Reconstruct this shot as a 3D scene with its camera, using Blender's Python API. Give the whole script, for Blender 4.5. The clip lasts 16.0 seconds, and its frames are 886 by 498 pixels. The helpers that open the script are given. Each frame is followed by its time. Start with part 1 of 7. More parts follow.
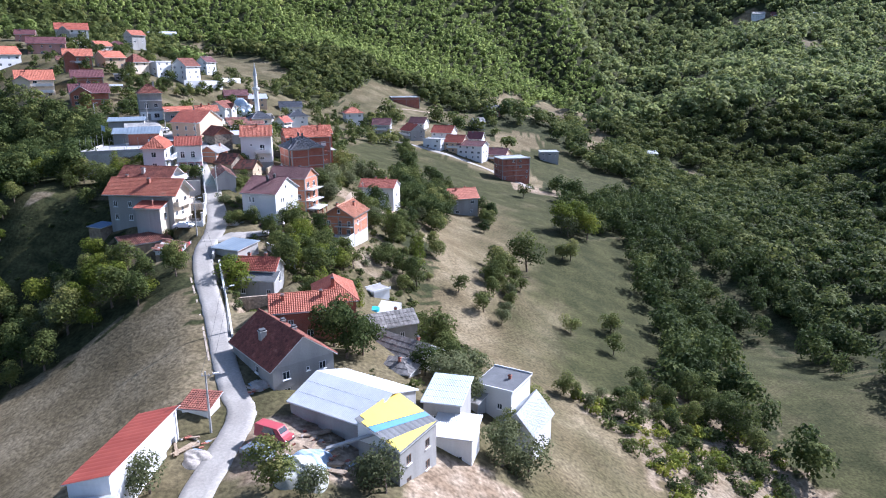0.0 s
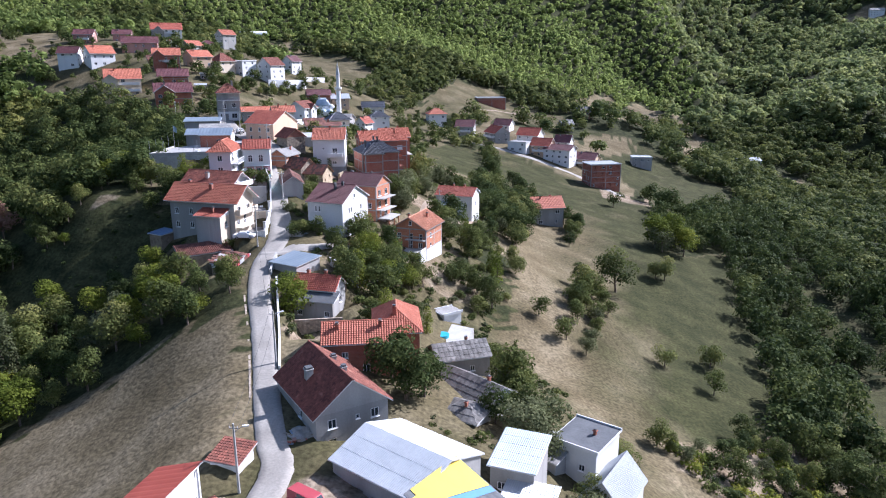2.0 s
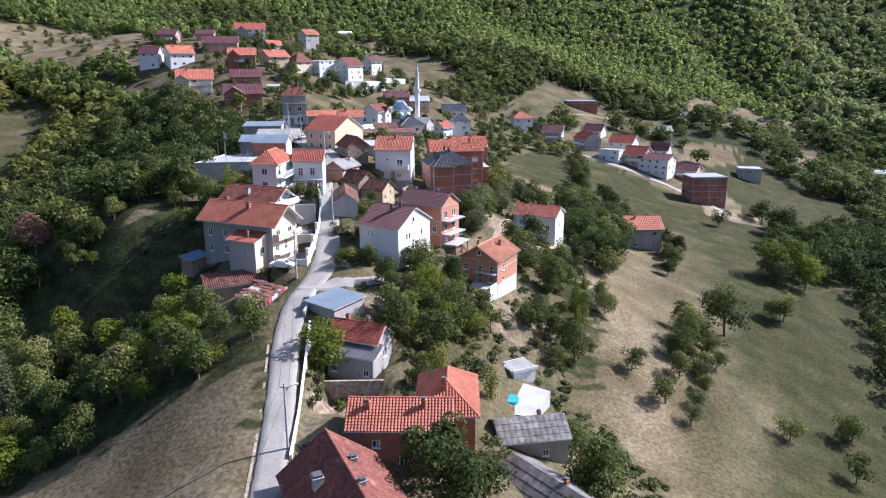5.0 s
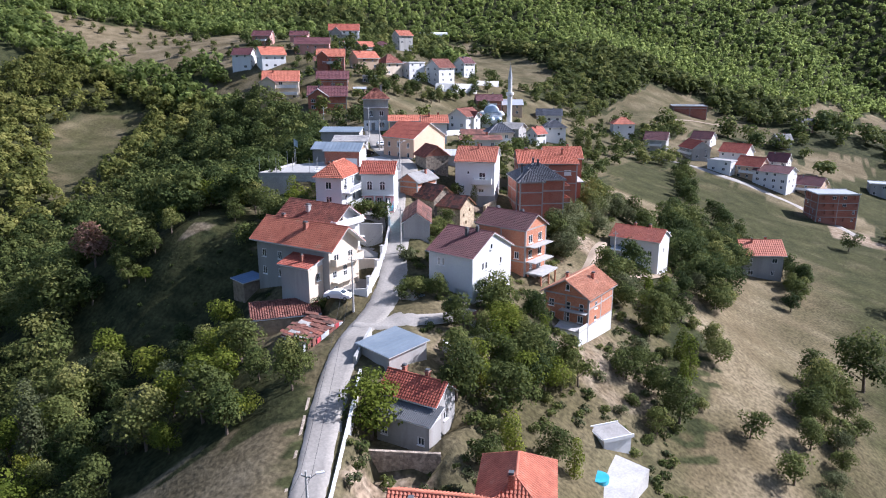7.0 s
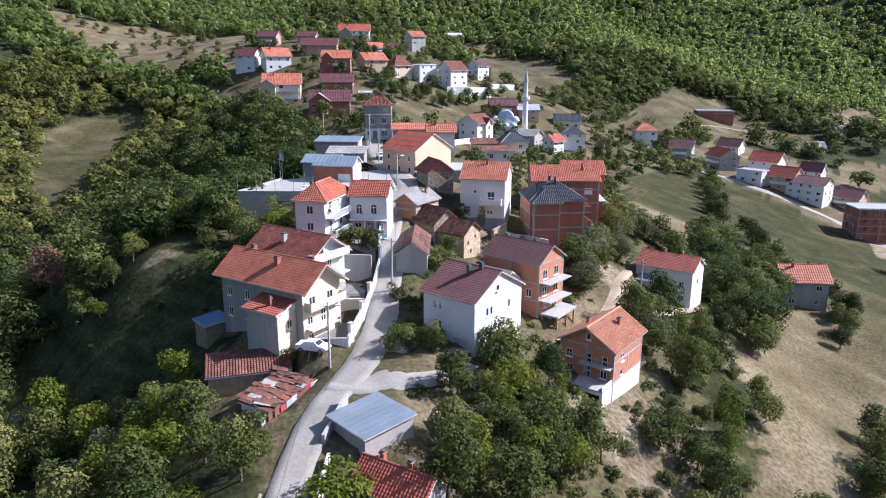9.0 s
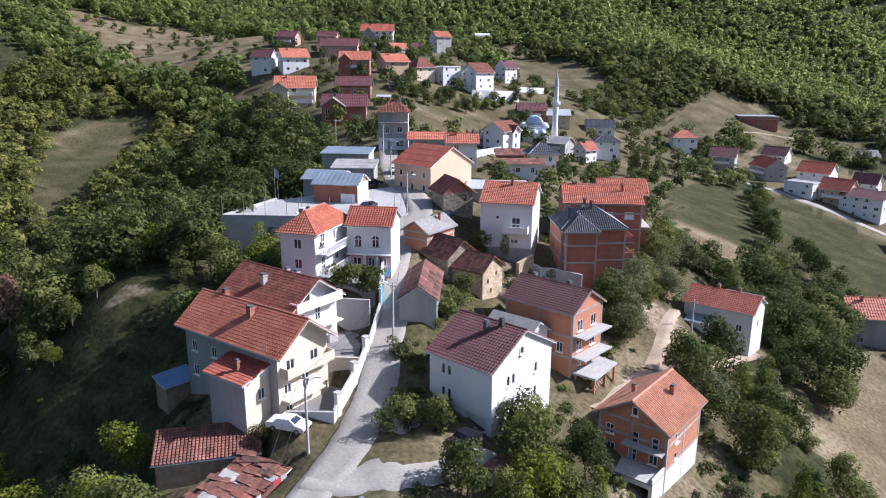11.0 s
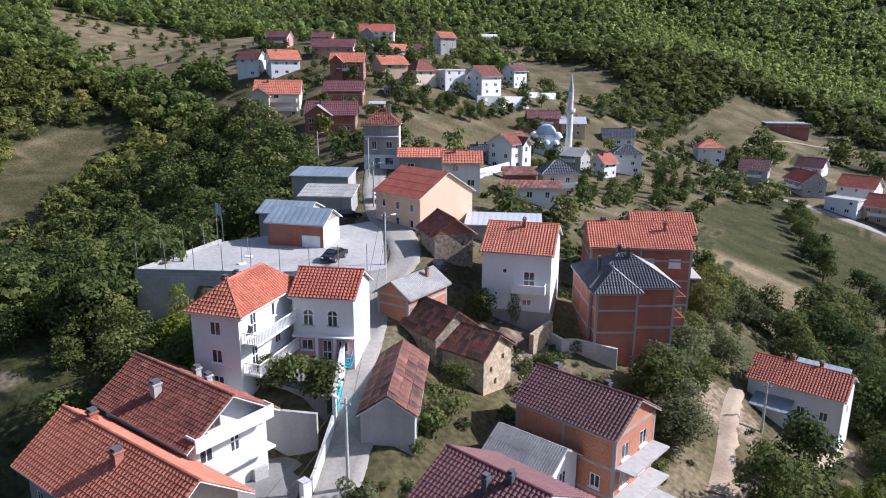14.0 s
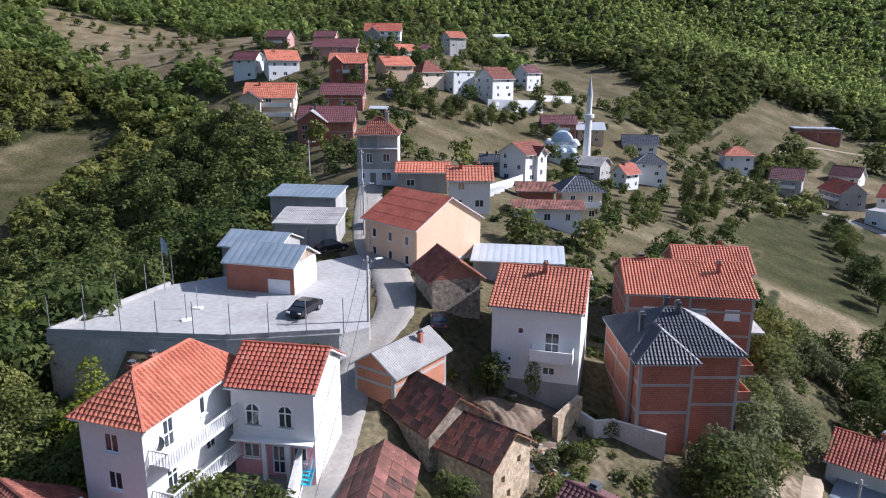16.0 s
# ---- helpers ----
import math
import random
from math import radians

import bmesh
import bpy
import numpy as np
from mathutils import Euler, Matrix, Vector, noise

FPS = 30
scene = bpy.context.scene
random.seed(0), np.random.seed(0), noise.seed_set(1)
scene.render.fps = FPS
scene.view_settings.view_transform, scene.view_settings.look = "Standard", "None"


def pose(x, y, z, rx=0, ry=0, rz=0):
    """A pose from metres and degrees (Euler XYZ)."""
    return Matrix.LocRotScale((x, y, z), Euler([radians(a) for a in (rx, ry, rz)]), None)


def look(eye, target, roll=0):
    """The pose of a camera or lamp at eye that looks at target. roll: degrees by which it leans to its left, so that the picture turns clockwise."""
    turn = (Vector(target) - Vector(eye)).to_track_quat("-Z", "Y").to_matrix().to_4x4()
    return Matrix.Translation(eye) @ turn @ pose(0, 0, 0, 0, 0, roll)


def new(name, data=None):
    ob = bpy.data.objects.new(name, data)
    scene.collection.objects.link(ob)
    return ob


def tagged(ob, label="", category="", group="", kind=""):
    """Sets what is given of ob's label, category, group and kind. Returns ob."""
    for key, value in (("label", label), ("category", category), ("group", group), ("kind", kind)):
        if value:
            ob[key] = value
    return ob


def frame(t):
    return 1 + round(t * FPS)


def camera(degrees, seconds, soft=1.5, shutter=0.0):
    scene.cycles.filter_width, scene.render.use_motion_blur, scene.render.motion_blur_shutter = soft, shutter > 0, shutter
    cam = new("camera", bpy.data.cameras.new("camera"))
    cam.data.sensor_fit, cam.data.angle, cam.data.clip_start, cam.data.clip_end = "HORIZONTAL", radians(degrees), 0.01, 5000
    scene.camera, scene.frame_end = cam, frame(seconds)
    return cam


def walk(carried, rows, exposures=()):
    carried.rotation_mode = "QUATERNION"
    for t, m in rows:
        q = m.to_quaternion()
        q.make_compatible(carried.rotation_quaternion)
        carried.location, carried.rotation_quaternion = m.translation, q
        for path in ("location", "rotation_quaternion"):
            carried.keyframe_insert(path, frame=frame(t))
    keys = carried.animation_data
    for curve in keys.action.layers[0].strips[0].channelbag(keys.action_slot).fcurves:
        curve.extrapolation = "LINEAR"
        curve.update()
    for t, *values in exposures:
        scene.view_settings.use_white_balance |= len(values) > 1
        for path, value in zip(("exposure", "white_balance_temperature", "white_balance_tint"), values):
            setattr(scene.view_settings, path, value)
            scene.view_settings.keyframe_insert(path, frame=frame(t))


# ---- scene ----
cam = camera(65.06, 16.0, soft=1.1)
# seconds, eye x, y, z, then degrees: yaw to the left of +y, pitch up, roll
PATH = [
    (0, -0.00, 0.00, 60.00, 0.00, -14.92, -0.24),
    (0.5, 0.21, 3.82, 60.02, 1.56, -14.94, -0.21),
    (1, 0.39, 7.71, 60.02, 3.42, -14.94, -0.19),
    (1.5, 0.51, 11.66, 59.98, 5.28, -14.93, -0.15),
    (2, 0.61, 15.73, 59.92, 7.06, -14.92, -0.15),
    (2.5, 0.65, 19.92, 59.86, 7.75, -14.91, -0.10),
    (3, 0.48, 24.10, 59.84, 9.45, -14.91, -0.12),
    (3.5, 0.23, 28.33, 59.83, 12.77, -14.91, -0.06),
    (4, -0.01, 32.51, 59.81, 13.70, -14.87, -0.00),
    (6.5, -2.96, 54.84, 59.64, 19.32, -14.71, -0.12),
    (7, -3.89, 59.34, 59.81, 22.08, -14.70, 0.02),
    (7.5, -4.89, 63.83, 59.96, 22.38, -14.68, 0.06),
    (8, -6.07, 68.33, 60.10, 22.69, -14.64, 0.08),
    (8.5, -7.25, 72.84, 60.28, 23.45, -14.64, 0.14),
    (9, -8.55, 77.35, 60.47, 23.44, -14.63, 0.20),
    (11.5, -16.28, 99.66, 61.28, 26.18, -14.56, 0.40),
    (12, -17.98, 104.06, 61.31, 26.35, -14.52, 0.42),
    (12.5, -19.69, 108.45, 61.32, 26.36, -14.48, 0.40),
    (13, -21.42, 112.78, 61.39, 26.34, -14.45, 0.40),
    (13.5, -23.16, 117.18, 61.47, 26.31, -14.44, 0.42),
    (14, -25.00, 121.65, 61.56, 26.31, -14.42, 0.41),
    (14.5, -26.90, 126.12, 61.62, 26.28, -14.37, 0.42),
    (15, -28.81, 130.52, 61.67, 26.25, -14.36, 0.41),
    (15.5, -30.69, 134.81, 61.76, 26.43, -14.36, 0.43),
    (16, -32.49, 139.09, 61.86, 27.18, -14.35, 0.47),
]


def heading(x, y, z, yaw, pitch, roll):
    """A camera pose from its eye and its yaw, pitch and roll in degrees."""
    return pose(x, y, z, 90 + pitch, 0, yaw) @ pose(0, 0, 0, 0, 0, roll)


walk(cam, [(t, heading(*row)) for t, *row in PATH], [(0, 1.14, 5330, 20), (2, 0.94, 5450, 21), (4, 0.92, 5550, 21), (9, 0.86, 5620, 20), (12, 0.68, 5660, 19), (16, 0.61, 5660, 18)])

# ---- sky, sun and exposure ----
SUN_AZ, SUN_EL = radians(55), radians(37)
sky = bpy.data.worlds.new("sky")
scene.world = sky
sky.use_nodes = True
nt = sky.node_tree
tex = nt.nodes.new("ShaderNodeTexSky")
tex.sky_type, tex.sun_disc, tex.sun_elevation, tex.sun_rotation = "NISHITA", False, SUN_EL, SUN_AZ
tex.air_density, tex.dust_density = 1.2, 1.6
nt.links.new(tex.outputs[0], nt.nodes["Background"].inputs[0])
nt.nodes["Background"].inputs[1].default_value = 0.088
sun = new("sun", bpy.data.lights.new("sun", "SUN"))
sun.data.energy, sun.data.angle, sun.data.color = 5.0, radians(0.6), (1.0, 0.95, 0.88)
sun.matrix_world = look((0, 0, 300), (-math.sin(SUN_AZ) * math.cos(SUN_EL), -math.cos(SUN_AZ) * math.cos(SUN_EL), 300 - math.sin(SUN_EL)))


# ---- materials ----
def ramp_of(n, stops):
    r = n.new("ShaderNodeValToRGB")
    while len(r.color_ramp.elements) < len(stops):
        r.color_ramp.elements.new(0.5)
    for e, (at, c) in zip(r.color_ramp.elements, stops):
        e.position, e.color = at, (*c, 1)
    return r


def surface(name, a, b, c=None, scale=1.0, rough=0.85, metal=0.0, bump=0.3, fine=9.0, streak=False, spread=0.12, grain=0.17, cells=0.0, cell=3.2):
    """A weathered surface: colours a to b by coarse noise, c in blotches, fine grain in colour and relief."""
    m = bpy.data.materials.new(name)
    m.use_nodes = True
    n, l = m.node_tree.nodes, m.node_tree.links
    bsdf = n["Principled BSDF"]
    co = n.new("ShaderNodeTexCoord")
    mp = n.new("ShaderNodeMapping")
    l.new(co.outputs["Object"], mp.inputs[0])
    if streak:
        mp.inputs["Scale"].default_value = (1, 1, 0.18)
    big, small = n.new("ShaderNodeTexNoise"), n.new("ShaderNodeTexNoise")
    big.inputs["Scale"].default_value, big.inputs["Detail"].default_value = scale, 6
    small.inputs["Scale"].default_value, small.inputs["Detail"].default_value = scale * fine, 4
    l.new(mp.outputs[0], big.inputs["Vector"])
    l.new(co.outputs["Object"], small.inputs["Vector"])
    stops = [(0.3, a), (0.62, b)] + ([(0.78, c)] if c else [])
    r = ramp_of(n, stops)
    l.new(big.outputs["Fac"], r.inputs[0])
    info = n.new("ShaderNodeObjectInfo")
    hsv = n.new("ShaderNodeHueSaturation")
    mr = n.new("ShaderNodeMapRange")
    mr.inputs[3].default_value, mr.inputs[4].default_value = 1 - spread, 1 + spread
    l.new(info.outputs["Random"], mr.inputs[0])
    mul = n.new("ShaderNodeMath")
    mul.operation = "MULTIPLY"
    mr2 = n.new("ShaderNodeMapRange")
    mr2.inputs[1].default_value, mr2.inputs[2].default_value, mr2.inputs[3].default_value, mr2.inputs[4].default_value = 0.25, 0.75, 1 - grain, 1 + grain
    l.new(small.outputs["Fac"], mr2.inputs[0])
    l.new(mr.outputs[0], mul.inputs[0])
    l.new(mr2.outputs[0], mul.inputs[1])
    l.new(r.outputs[0], hsv.inputs["Color"])
    value = mul.outputs[0]
    if cells:
        vo, mc, mm = n.new("ShaderNodeTexVoronoi"), n.new("ShaderNodeMapRange"), n.new("ShaderNodeMath")
        vo.inputs["Scale"].default_value = cell
        l.new(co.outputs["Object"], vo.inputs["Vector"])
        mc.inputs[3].default_value, mc.inputs[4].default_value = 1 - cells, 1 + cells
        l.new(vo.outputs["Color"], mc.inputs[0])
        mm.operation = "MULTIPLY"
        l.new(value, mm.inputs[0])
        l.new(mc.outputs[0], mm.inputs[1])
        value = mm.outputs[0]
    l.new(value, hsv.inputs["Value"])
    l.new(hsv.outputs[0], bsdf.inputs["Base Color"])
    bp = n.new("ShaderNodeBump")
    bp.inputs["Strength"].default_value, bp.inputs["Distance"].default_value = bump, 0.05
    l.new(small.outputs["Fac"], bp.inputs["Height"])
    l.new(bp.outputs[0], bsdf.inputs["Normal"])
    bsdf.inputs["Roughness"].default_value, bsdf.inputs["Metallic"].default_value = rough, metal
    return m


def brickwork(name, a, b, mortar):
    """Hollow-block masonry in courses, with smeared mortar."""
    m = surface(name, a, b, scale=0.6, bump=0.4)
    n, l = m.node_tree.nodes, m.node_tree.links
    bsdf = n["Principled BSDF"]
    src = bsdf.inputs["Base Color"].links[0].from_socket
    co = n["Texture Coordinate"]
    sep = n.new("ShaderNodeSeparateXYZ")
    add = n.new("ShaderNodeMath")
    comb = n.new("ShaderNodeCombineXYZ")
    l.new(co.outputs["Object"], sep.inputs[0])
    l.new(sep.outputs[0], add.inputs[0])
    l.new(sep.outputs[1], add.inputs[1])
    l.new(add.outputs[0], comb.inputs[0])
    l.new(sep.outputs[2], comb.inputs[1])
    bt = n.new("ShaderNodeTexBrick")
    bt.inputs["Scale"].default_value, bt.inputs["Mortar Size"].default_value = 1.0, 0.018
    bt.inputs["Brick Width"].default_value, bt.inputs["Row Height"].default_value = 0.3, 0.2
    bt.inputs["Mortar"].default_value = (*mortar, 1)
    l.new(comb.outputs[0], bt.inputs["Vector"])
    l.new(src, bt.inputs["Color1"])
    hs = n.new("ShaderNodeHueSaturation")
    hs.inputs["Value"].default_value = 0.82
    l.new(src, hs.inputs["Color"])
    l.new(hs.outputs[0], bt.inputs["Color2"])
    l.new(bt.outputs["Color"], bsdf.inputs["Base Color"])
    return m


def leafage(name, dark, mid, light, through_light=0.45):
    """Leaves: each leaf and each crown a little different, some light let through."""
    m = bpy.data.materials.new(name)
    m.use_nodes = True
    n, l = m.node_tree.nodes, m.node_tree.links
    bsdf = n["Principled BSDF"]
    geo, info, att = n.new("ShaderNodeNewGeometry"), n.new("ShaderNodeObjectInfo"), n.new("ShaderNodeAttribute")
    att.attribute_name = "tint"
    mix = n.new("ShaderNodeMath")
    mix.operation = "MULTIPLY_ADD"
    mix.inputs[1].default_value = 0.22
    l.new(geo.outputs["Random Per Island"], mix.inputs[0])
    l.new(att.outputs["Fac"], mix.inputs[2])
    m2 = n.new("ShaderNodeMath")
    m2.operation = "MULTIPLY_ADD"
    m2.inputs[1].default_value = 0.38
    l.new(info.outputs["Random"], m2.inputs[0])
    l.new(mix.outputs[0], m2.inputs[2])
    r = ramp_of(n, [(0.15, dark), (0.6, mid), (1.0, light)])
    l.new(m2.outputs[0], r.inputs[0])
    l.new(r.outputs[0], bsdf.inputs["Base Color"])
    bsdf.inputs["Roughness"].default_value = 0.75
    bsdf.inputs["Specular IOR Level"].default_value = 0.08
    tr = n.new("ShaderNodeBsdfTranslucent")
    l.new(r.outputs[0], tr.inputs[0])
    ms = n.new("ShaderNodeMixShader")
    ms.inputs[0].default_value = through_light
    l.new(bsdf.outputs[0], ms.inputs[1])
    l.new(tr.outputs[0], ms.inputs[2])
    l.new(ms.outputs[0], n["Material Output"].inputs[0])
    return m


MAT = {
    "orange": surface("orange_roof_tile", (0.34, 0.1, 0.056), (0.46, 0.15, 0.085), (0.4, 0.19, 0.12), 0.7, 0.75, cells=0.14),
    "red": surface("red_roof_tile", (0.27, 0.06, 0.036), (0.37, 0.095, 0.055), (0.32, 0.13, 0.085), 0.7, 0.75, cells=0.2),
    "brown": surface("weathered_brown_tile", (0.12, 0.037, 0.025), (0.215, 0.072, 0.046), (0.3, 0.15, 0.1), 0.9, 0.85, cells=0.38, cell=3.6),
    "old_tile": surface("crumbling_dark_roof", (0.045, 0.028, 0.022), (0.12, 0.055, 0.04), (0.26, 0.18, 0.14), 0.8, 0.9, 0, 0.6, cells=0.5, cell=1.6),
    "tan": surface("tan_roof_tile", (0.42, 0.19, 0.11), (0.52, 0.25, 0.15), (0.44, 0.27, 0.19), 0.6, 0.8, cells=0.15),
    "maroon": surface("maroon_roof_tile", (0.085, 0.028, 0.03), (0.13, 0.045, 0.045), (0.16, 0.07, 0.06), 0.6, 0.6, cells=0.12),
    "dark": surface("anthracite_roof_tile", (0.03, 0.034, 0.042), (0.055, 0.06, 0.072), None, 0.6, 0.45),
    "grey": surface("fibre_cement_sheet", (0.21, 0.2, 0.19), (0.32, 0.31, 0.29), (0.18, 0.16, 0.14), 0.5, 0.8),
    "slabs": surface("weathered_stone_slab", (0.105, 0.098, 0.09), (0.19, 0.18, 0.165), (0.27, 0.255, 0.235), 0.7, 0.9, 0, 0.5, cells=0.35, cell=1.4),
    "white": surface("white_sheet_metal", (0.44, 0.46, 0.475), (0.52, 0.54, 0.55), (0.38, 0.39, 0.4), 0.25, 0.42, 0.2, 0.08, grain=0.07),
    "bluegrey": surface("blue_grey_sheet_metal", (0.21, 0.26, 0.3), (0.28, 0.33, 0.37), (0.25, 0.27, 0.28), 0.3, 0.45, 0.3, 0.1, grain=0.07),
    "bluesheet": surface("blue_sheet_metal", (0.09, 0.15, 0.24), (0.13, 0.2, 0.31), (0.17, 0.2, 0.25), 0.3, 0.45, 0.3, 0.1, grain=0.07),
    "rust": surface("rusty_sheet_metal", (0.11, 0.045, 0.032), (0.21, 0.085, 0.06), (0.32, 0.2, 0.16), 0.6, 0.85, 0.05, 0.3, cells=0.42, cell=1.3),
    "scarlet_old": surface("faded_red_sheet_metal", (0.17, 0.06, 0.045), (0.27, 0.11, 0.085), (0.36, 0.24, 0.2), 0.7, 0.8, 0.05, 0.2, cells=0.2, cell=1.0),
    "scarlet": surface("red_sheet_metal", (0.3, 0.06, 0.038), (0.38, 0.085, 0.055), (0.3, 0.09, 0.06), 0.3, 0.5, 0.1, 0.1, grain=0.04),
    "w_white": surface("white_plaster", (0.64, 0.64, 0.635), (0.71, 0.71, 0.7), (0.56, 0.55, 0.52), 0.25, 0.9, 0, 0.12, 12, True, 0.04, grain=0.04),
    "w_cream": surface("cream_plaster", (0.6, 0.5, 0.38), (0.66, 0.56, 0.44), (0.56, 0.48, 0.38), 0.25, 0.9, 0, 0.12, 12, True, 0.05, grain=0.07),
    "w_rose": surface("rose_plaster", (0.4, 0.2, 0.17), (0.5, 0.28, 0.24), (0.38, 0.22, 0.2), 0.3, 0.9, 0, 0.12, 12, True, grain=0.07),
    "w_ochre": surface("ochre_plaster", (0.5, 0.36, 0.24), (0.58, 0.43, 0.3), (0.45, 0.35, 0.27), 0.3, 0.9, 0, 0.12, 12, True, grain=0.07),
    "w_peach": surface("peach_plaster", (0.68, 0.45, 0.3), (0.74, 0.51, 0.35), (0.66, 0.46, 0.34), 0.2, 0.9, 0, 0.1, 12, True, 0.03, grain=0.07),
    "w_concrete": surface("bare_grey_render", (0.27, 0.265, 0.25), (0.38, 0.37, 0.35), (0.24, 0.22, 0.2), 0.35, 0.92, 0, 0.25, 12, True, grain=0.07),
    "w_brick": brickwork("hollow_red_block", (0.30, 0.085, 0.05), (0.40, 0.13, 0.08), (0.34, 0.2, 0.15)),
    "w_orange": brickwork("hollow_orange_block", (0.45, 0.15, 0.07), (0.55, 0.21, 0.11), (0.48, 0.27, 0.18)),
    "stone": surface("rubble_stone", (0.2, 0.16, 0.12), (0.36, 0.3, 0.23), (0.46, 0.39, 0.3), 2.2, 0.95, 0, 1.0, 3, cells=0.4, cell=3.0),
    "ochre_stone": surface("yellow_rubble", (0.34, 0.26, 0.17), (0.5, 0.4, 0.27), (0.3, 0.24, 0.18), 2.0, 0.95, 0, 1.0, 3, cells=0.3, cell=3.0),
    "concrete": surface("cast_concrete", (0.36, 0.35, 0.33), (0.48, 0.47, 0.44), (0.3, 0.29, 0.27), 0.3, 0.9, 0, 0.2, 12),
    "yard": surface("dark_worn_concrete", (0.15, 0.145, 0.135), (0.23, 0.22, 0.205), (0.28, 0.26, 0.24), 0.35, 0.92, 0, 0.3, 12),
    "plaza": surface("pale_concrete_paving", (0.31, 0.305, 0.29), (0.385, 0.375, 0.355), (0.27, 0.255, 0.24), 0.12, 0.9, 0, 0.15, 14),
    "road": surface("worn_pale_asphalt", (0.26, 0.24, 0.21), (0.35, 0.325, 0.285), (0.4, 0.36, 0.305), 0.22, 0.92, 0, 0.3, 14),
    "dirt": surface("dry_earth", (0.26, 0.195, 0.135), (0.37, 0.295, 0.21), (0.21, 0.165, 0.11), 0.25, 0.97, 0, 0.6, 10),
    "loam": surface("dark_crumbling_earth", (0.1, 0.07, 0.046), (0.19, 0.14, 0.098), (0.27, 0.22, 0.165), 0.8, 0.97, 0, 0.9, 6),
    "rubble": surface("pale_rubble", (0.3, 0.265, 0.225), (0.42, 0.38, 0.33), (0.22, 0.19, 0.15), 0.9, 0.95, 0, 0.8, 6),
    "frame": surface("white_window_frame", (0.72, 0.72, 0.72), (0.8, 0.8, 0.8), None, 1.0, 0.5, 0, 0.05, 9, False, 0.03, grain=0.04),
    "brown_frame": surface("brown_wood", (0.16, 0.08, 0.045), (0.25, 0.13, 0.07), None, 2.0, 0.6),
    "timber": surface("weathered_timber", (0.2, 0.15, 0.1), (0.34, 0.26, 0.18), (0.4, 0.34, 0.27), 1.4, 0.85),
    "metal": surface("grey_steel", (0.25, 0.26, 0.27), (0.36, 0.37, 0.38), None, 1.0, 0.45, 0.7, 0.05),
    "black": surface("black_rubber", (0.012, 0.012, 0.012), (0.03, 0.03, 0.03), None, 2.0, 0.8),
    "yellow": surface("yellow_roof_paint", (0.7, 0.5, 0.02), (0.78, 0.58, 0.03), None, 0.4, 0.6, 0, 0.1, grain=0.07),
    "blue": surface("blue_paint", (0.02, 0.16, 0.34), (0.03, 0.22, 0.42), None, 0.4, 0.55, 0, 0.1, grain=0.07),
    "aqua": surface("aqua_paint", (0.02, 0.33, 0.45), (0.05, 0.42, 0.55), None, 0.6, 0.5, 0, 0.05, grain=0.07),
    "pink": surface("pink_plaster", (0.62, 0.3, 0.32), (0.68, 0.36, 0.38), None, 0.4, 0.9, 0, 0.1, grain=0.07),
    "slate": surface("dark_grey_paint", (0.06, 0.065, 0.07), (0.1, 0.105, 0.11), None, 0.4, 0.7, 0, 0.1),
    "bark": surface("bark", (0.09, 0.065, 0.045), (0.17, 0.13, 0.1), None, 3.0, 0.95, 0, 1.0, 5),
    "lead": surface("pale_blue_dome_metal", (0.38, 0.47, 0.55), (0.5, 0.58, 0.65), None, 0.5, 0.5, 0.15, 0.05, grain=0.07),
    "car_white": surface("white_car_paint", (0.7, 0.7, 0.7), (0.75, 0.75, 0.75), None, 0.2, 0.3, 0, 0.0, grain=0.04),
    "car_black": surface("black_car_paint", (0.015, 0.015, 0.02), (0.02, 0.02, 0.026), None, 0.2, 0.2, 0.1, 0.0, grain=0.04),
    "car_grey": surface("grey_car_paint", (0.16, 0.19, 0.22), (0.2, 0.23, 0.26), None, 0.2, 0.3, 0.3, 0.0, grain=0.04),
    "car_red": surface("faded_red_paint", (0.36, 0.05, 0.06), (0.42, 0.07, 0.08), None, 0.3, 0.5, 0, 0.0, grain=0.04),
    "tarp": surface("grey_tarpaulin", (0.24, 0.25, 0.22), (0.34, 0.35, 0.31), (0.46, 0.47, 0.46), 0.8, 0.6, 0, 0.5),
    "bluetarp": surface("pale_blue_tarpaulin", (0.2, 0.29, 0.38), (0.34, 0.42, 0.5), (0.46, 0.46, 0.45), 0.9, 0.55, 0, 0.4),
}
glass = bpy.data.materials.new("window_glass")
glass.use_nodes = True
_g = glass.node_tree.nodes["Principled BSDF"]
_g.inputs["Base Color"].default_value, _g.inputs["Roughness"].default_value, _g.inputs["Metallic"].default_value = (0.03, 0.04, 0.05, 1), 0.06, 0.0
_g.inputs["Specular IOR Level"].default_value = 0.9
MAT["glass"] = glass
MAT["leaf"] = leafage("broad_leaves", (0.038, 0.055, 0.018), (0.12, 0.142, 0.041), (0.26, 0.255, 0.082), 0.4)
# dark-leaved kinds, and shade put into trees near the square and in the valley
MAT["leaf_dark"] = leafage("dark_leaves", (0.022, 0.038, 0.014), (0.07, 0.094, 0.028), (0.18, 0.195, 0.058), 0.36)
MAT["leaf_light"] = leafage("yellow_green_leaves", (0.06, 0.085, 0.012), (0.15, 0.18, 0.026), (0.33, 0.32, 0.05), 0.4)
MAT["leaf_grey"] = leafage("grey_green_leaves", (0.06, 0.07, 0.032), (0.13, 0.145, 0.066), (0.25, 0.26, 0.13), 0.35)
MAT["leaf_rust"] = leafage("rusty_leaves", (0.17, 0.1, 0.07), (0.32, 0.19, 0.135), (0.44, 0.29, 0.21), 0.45)
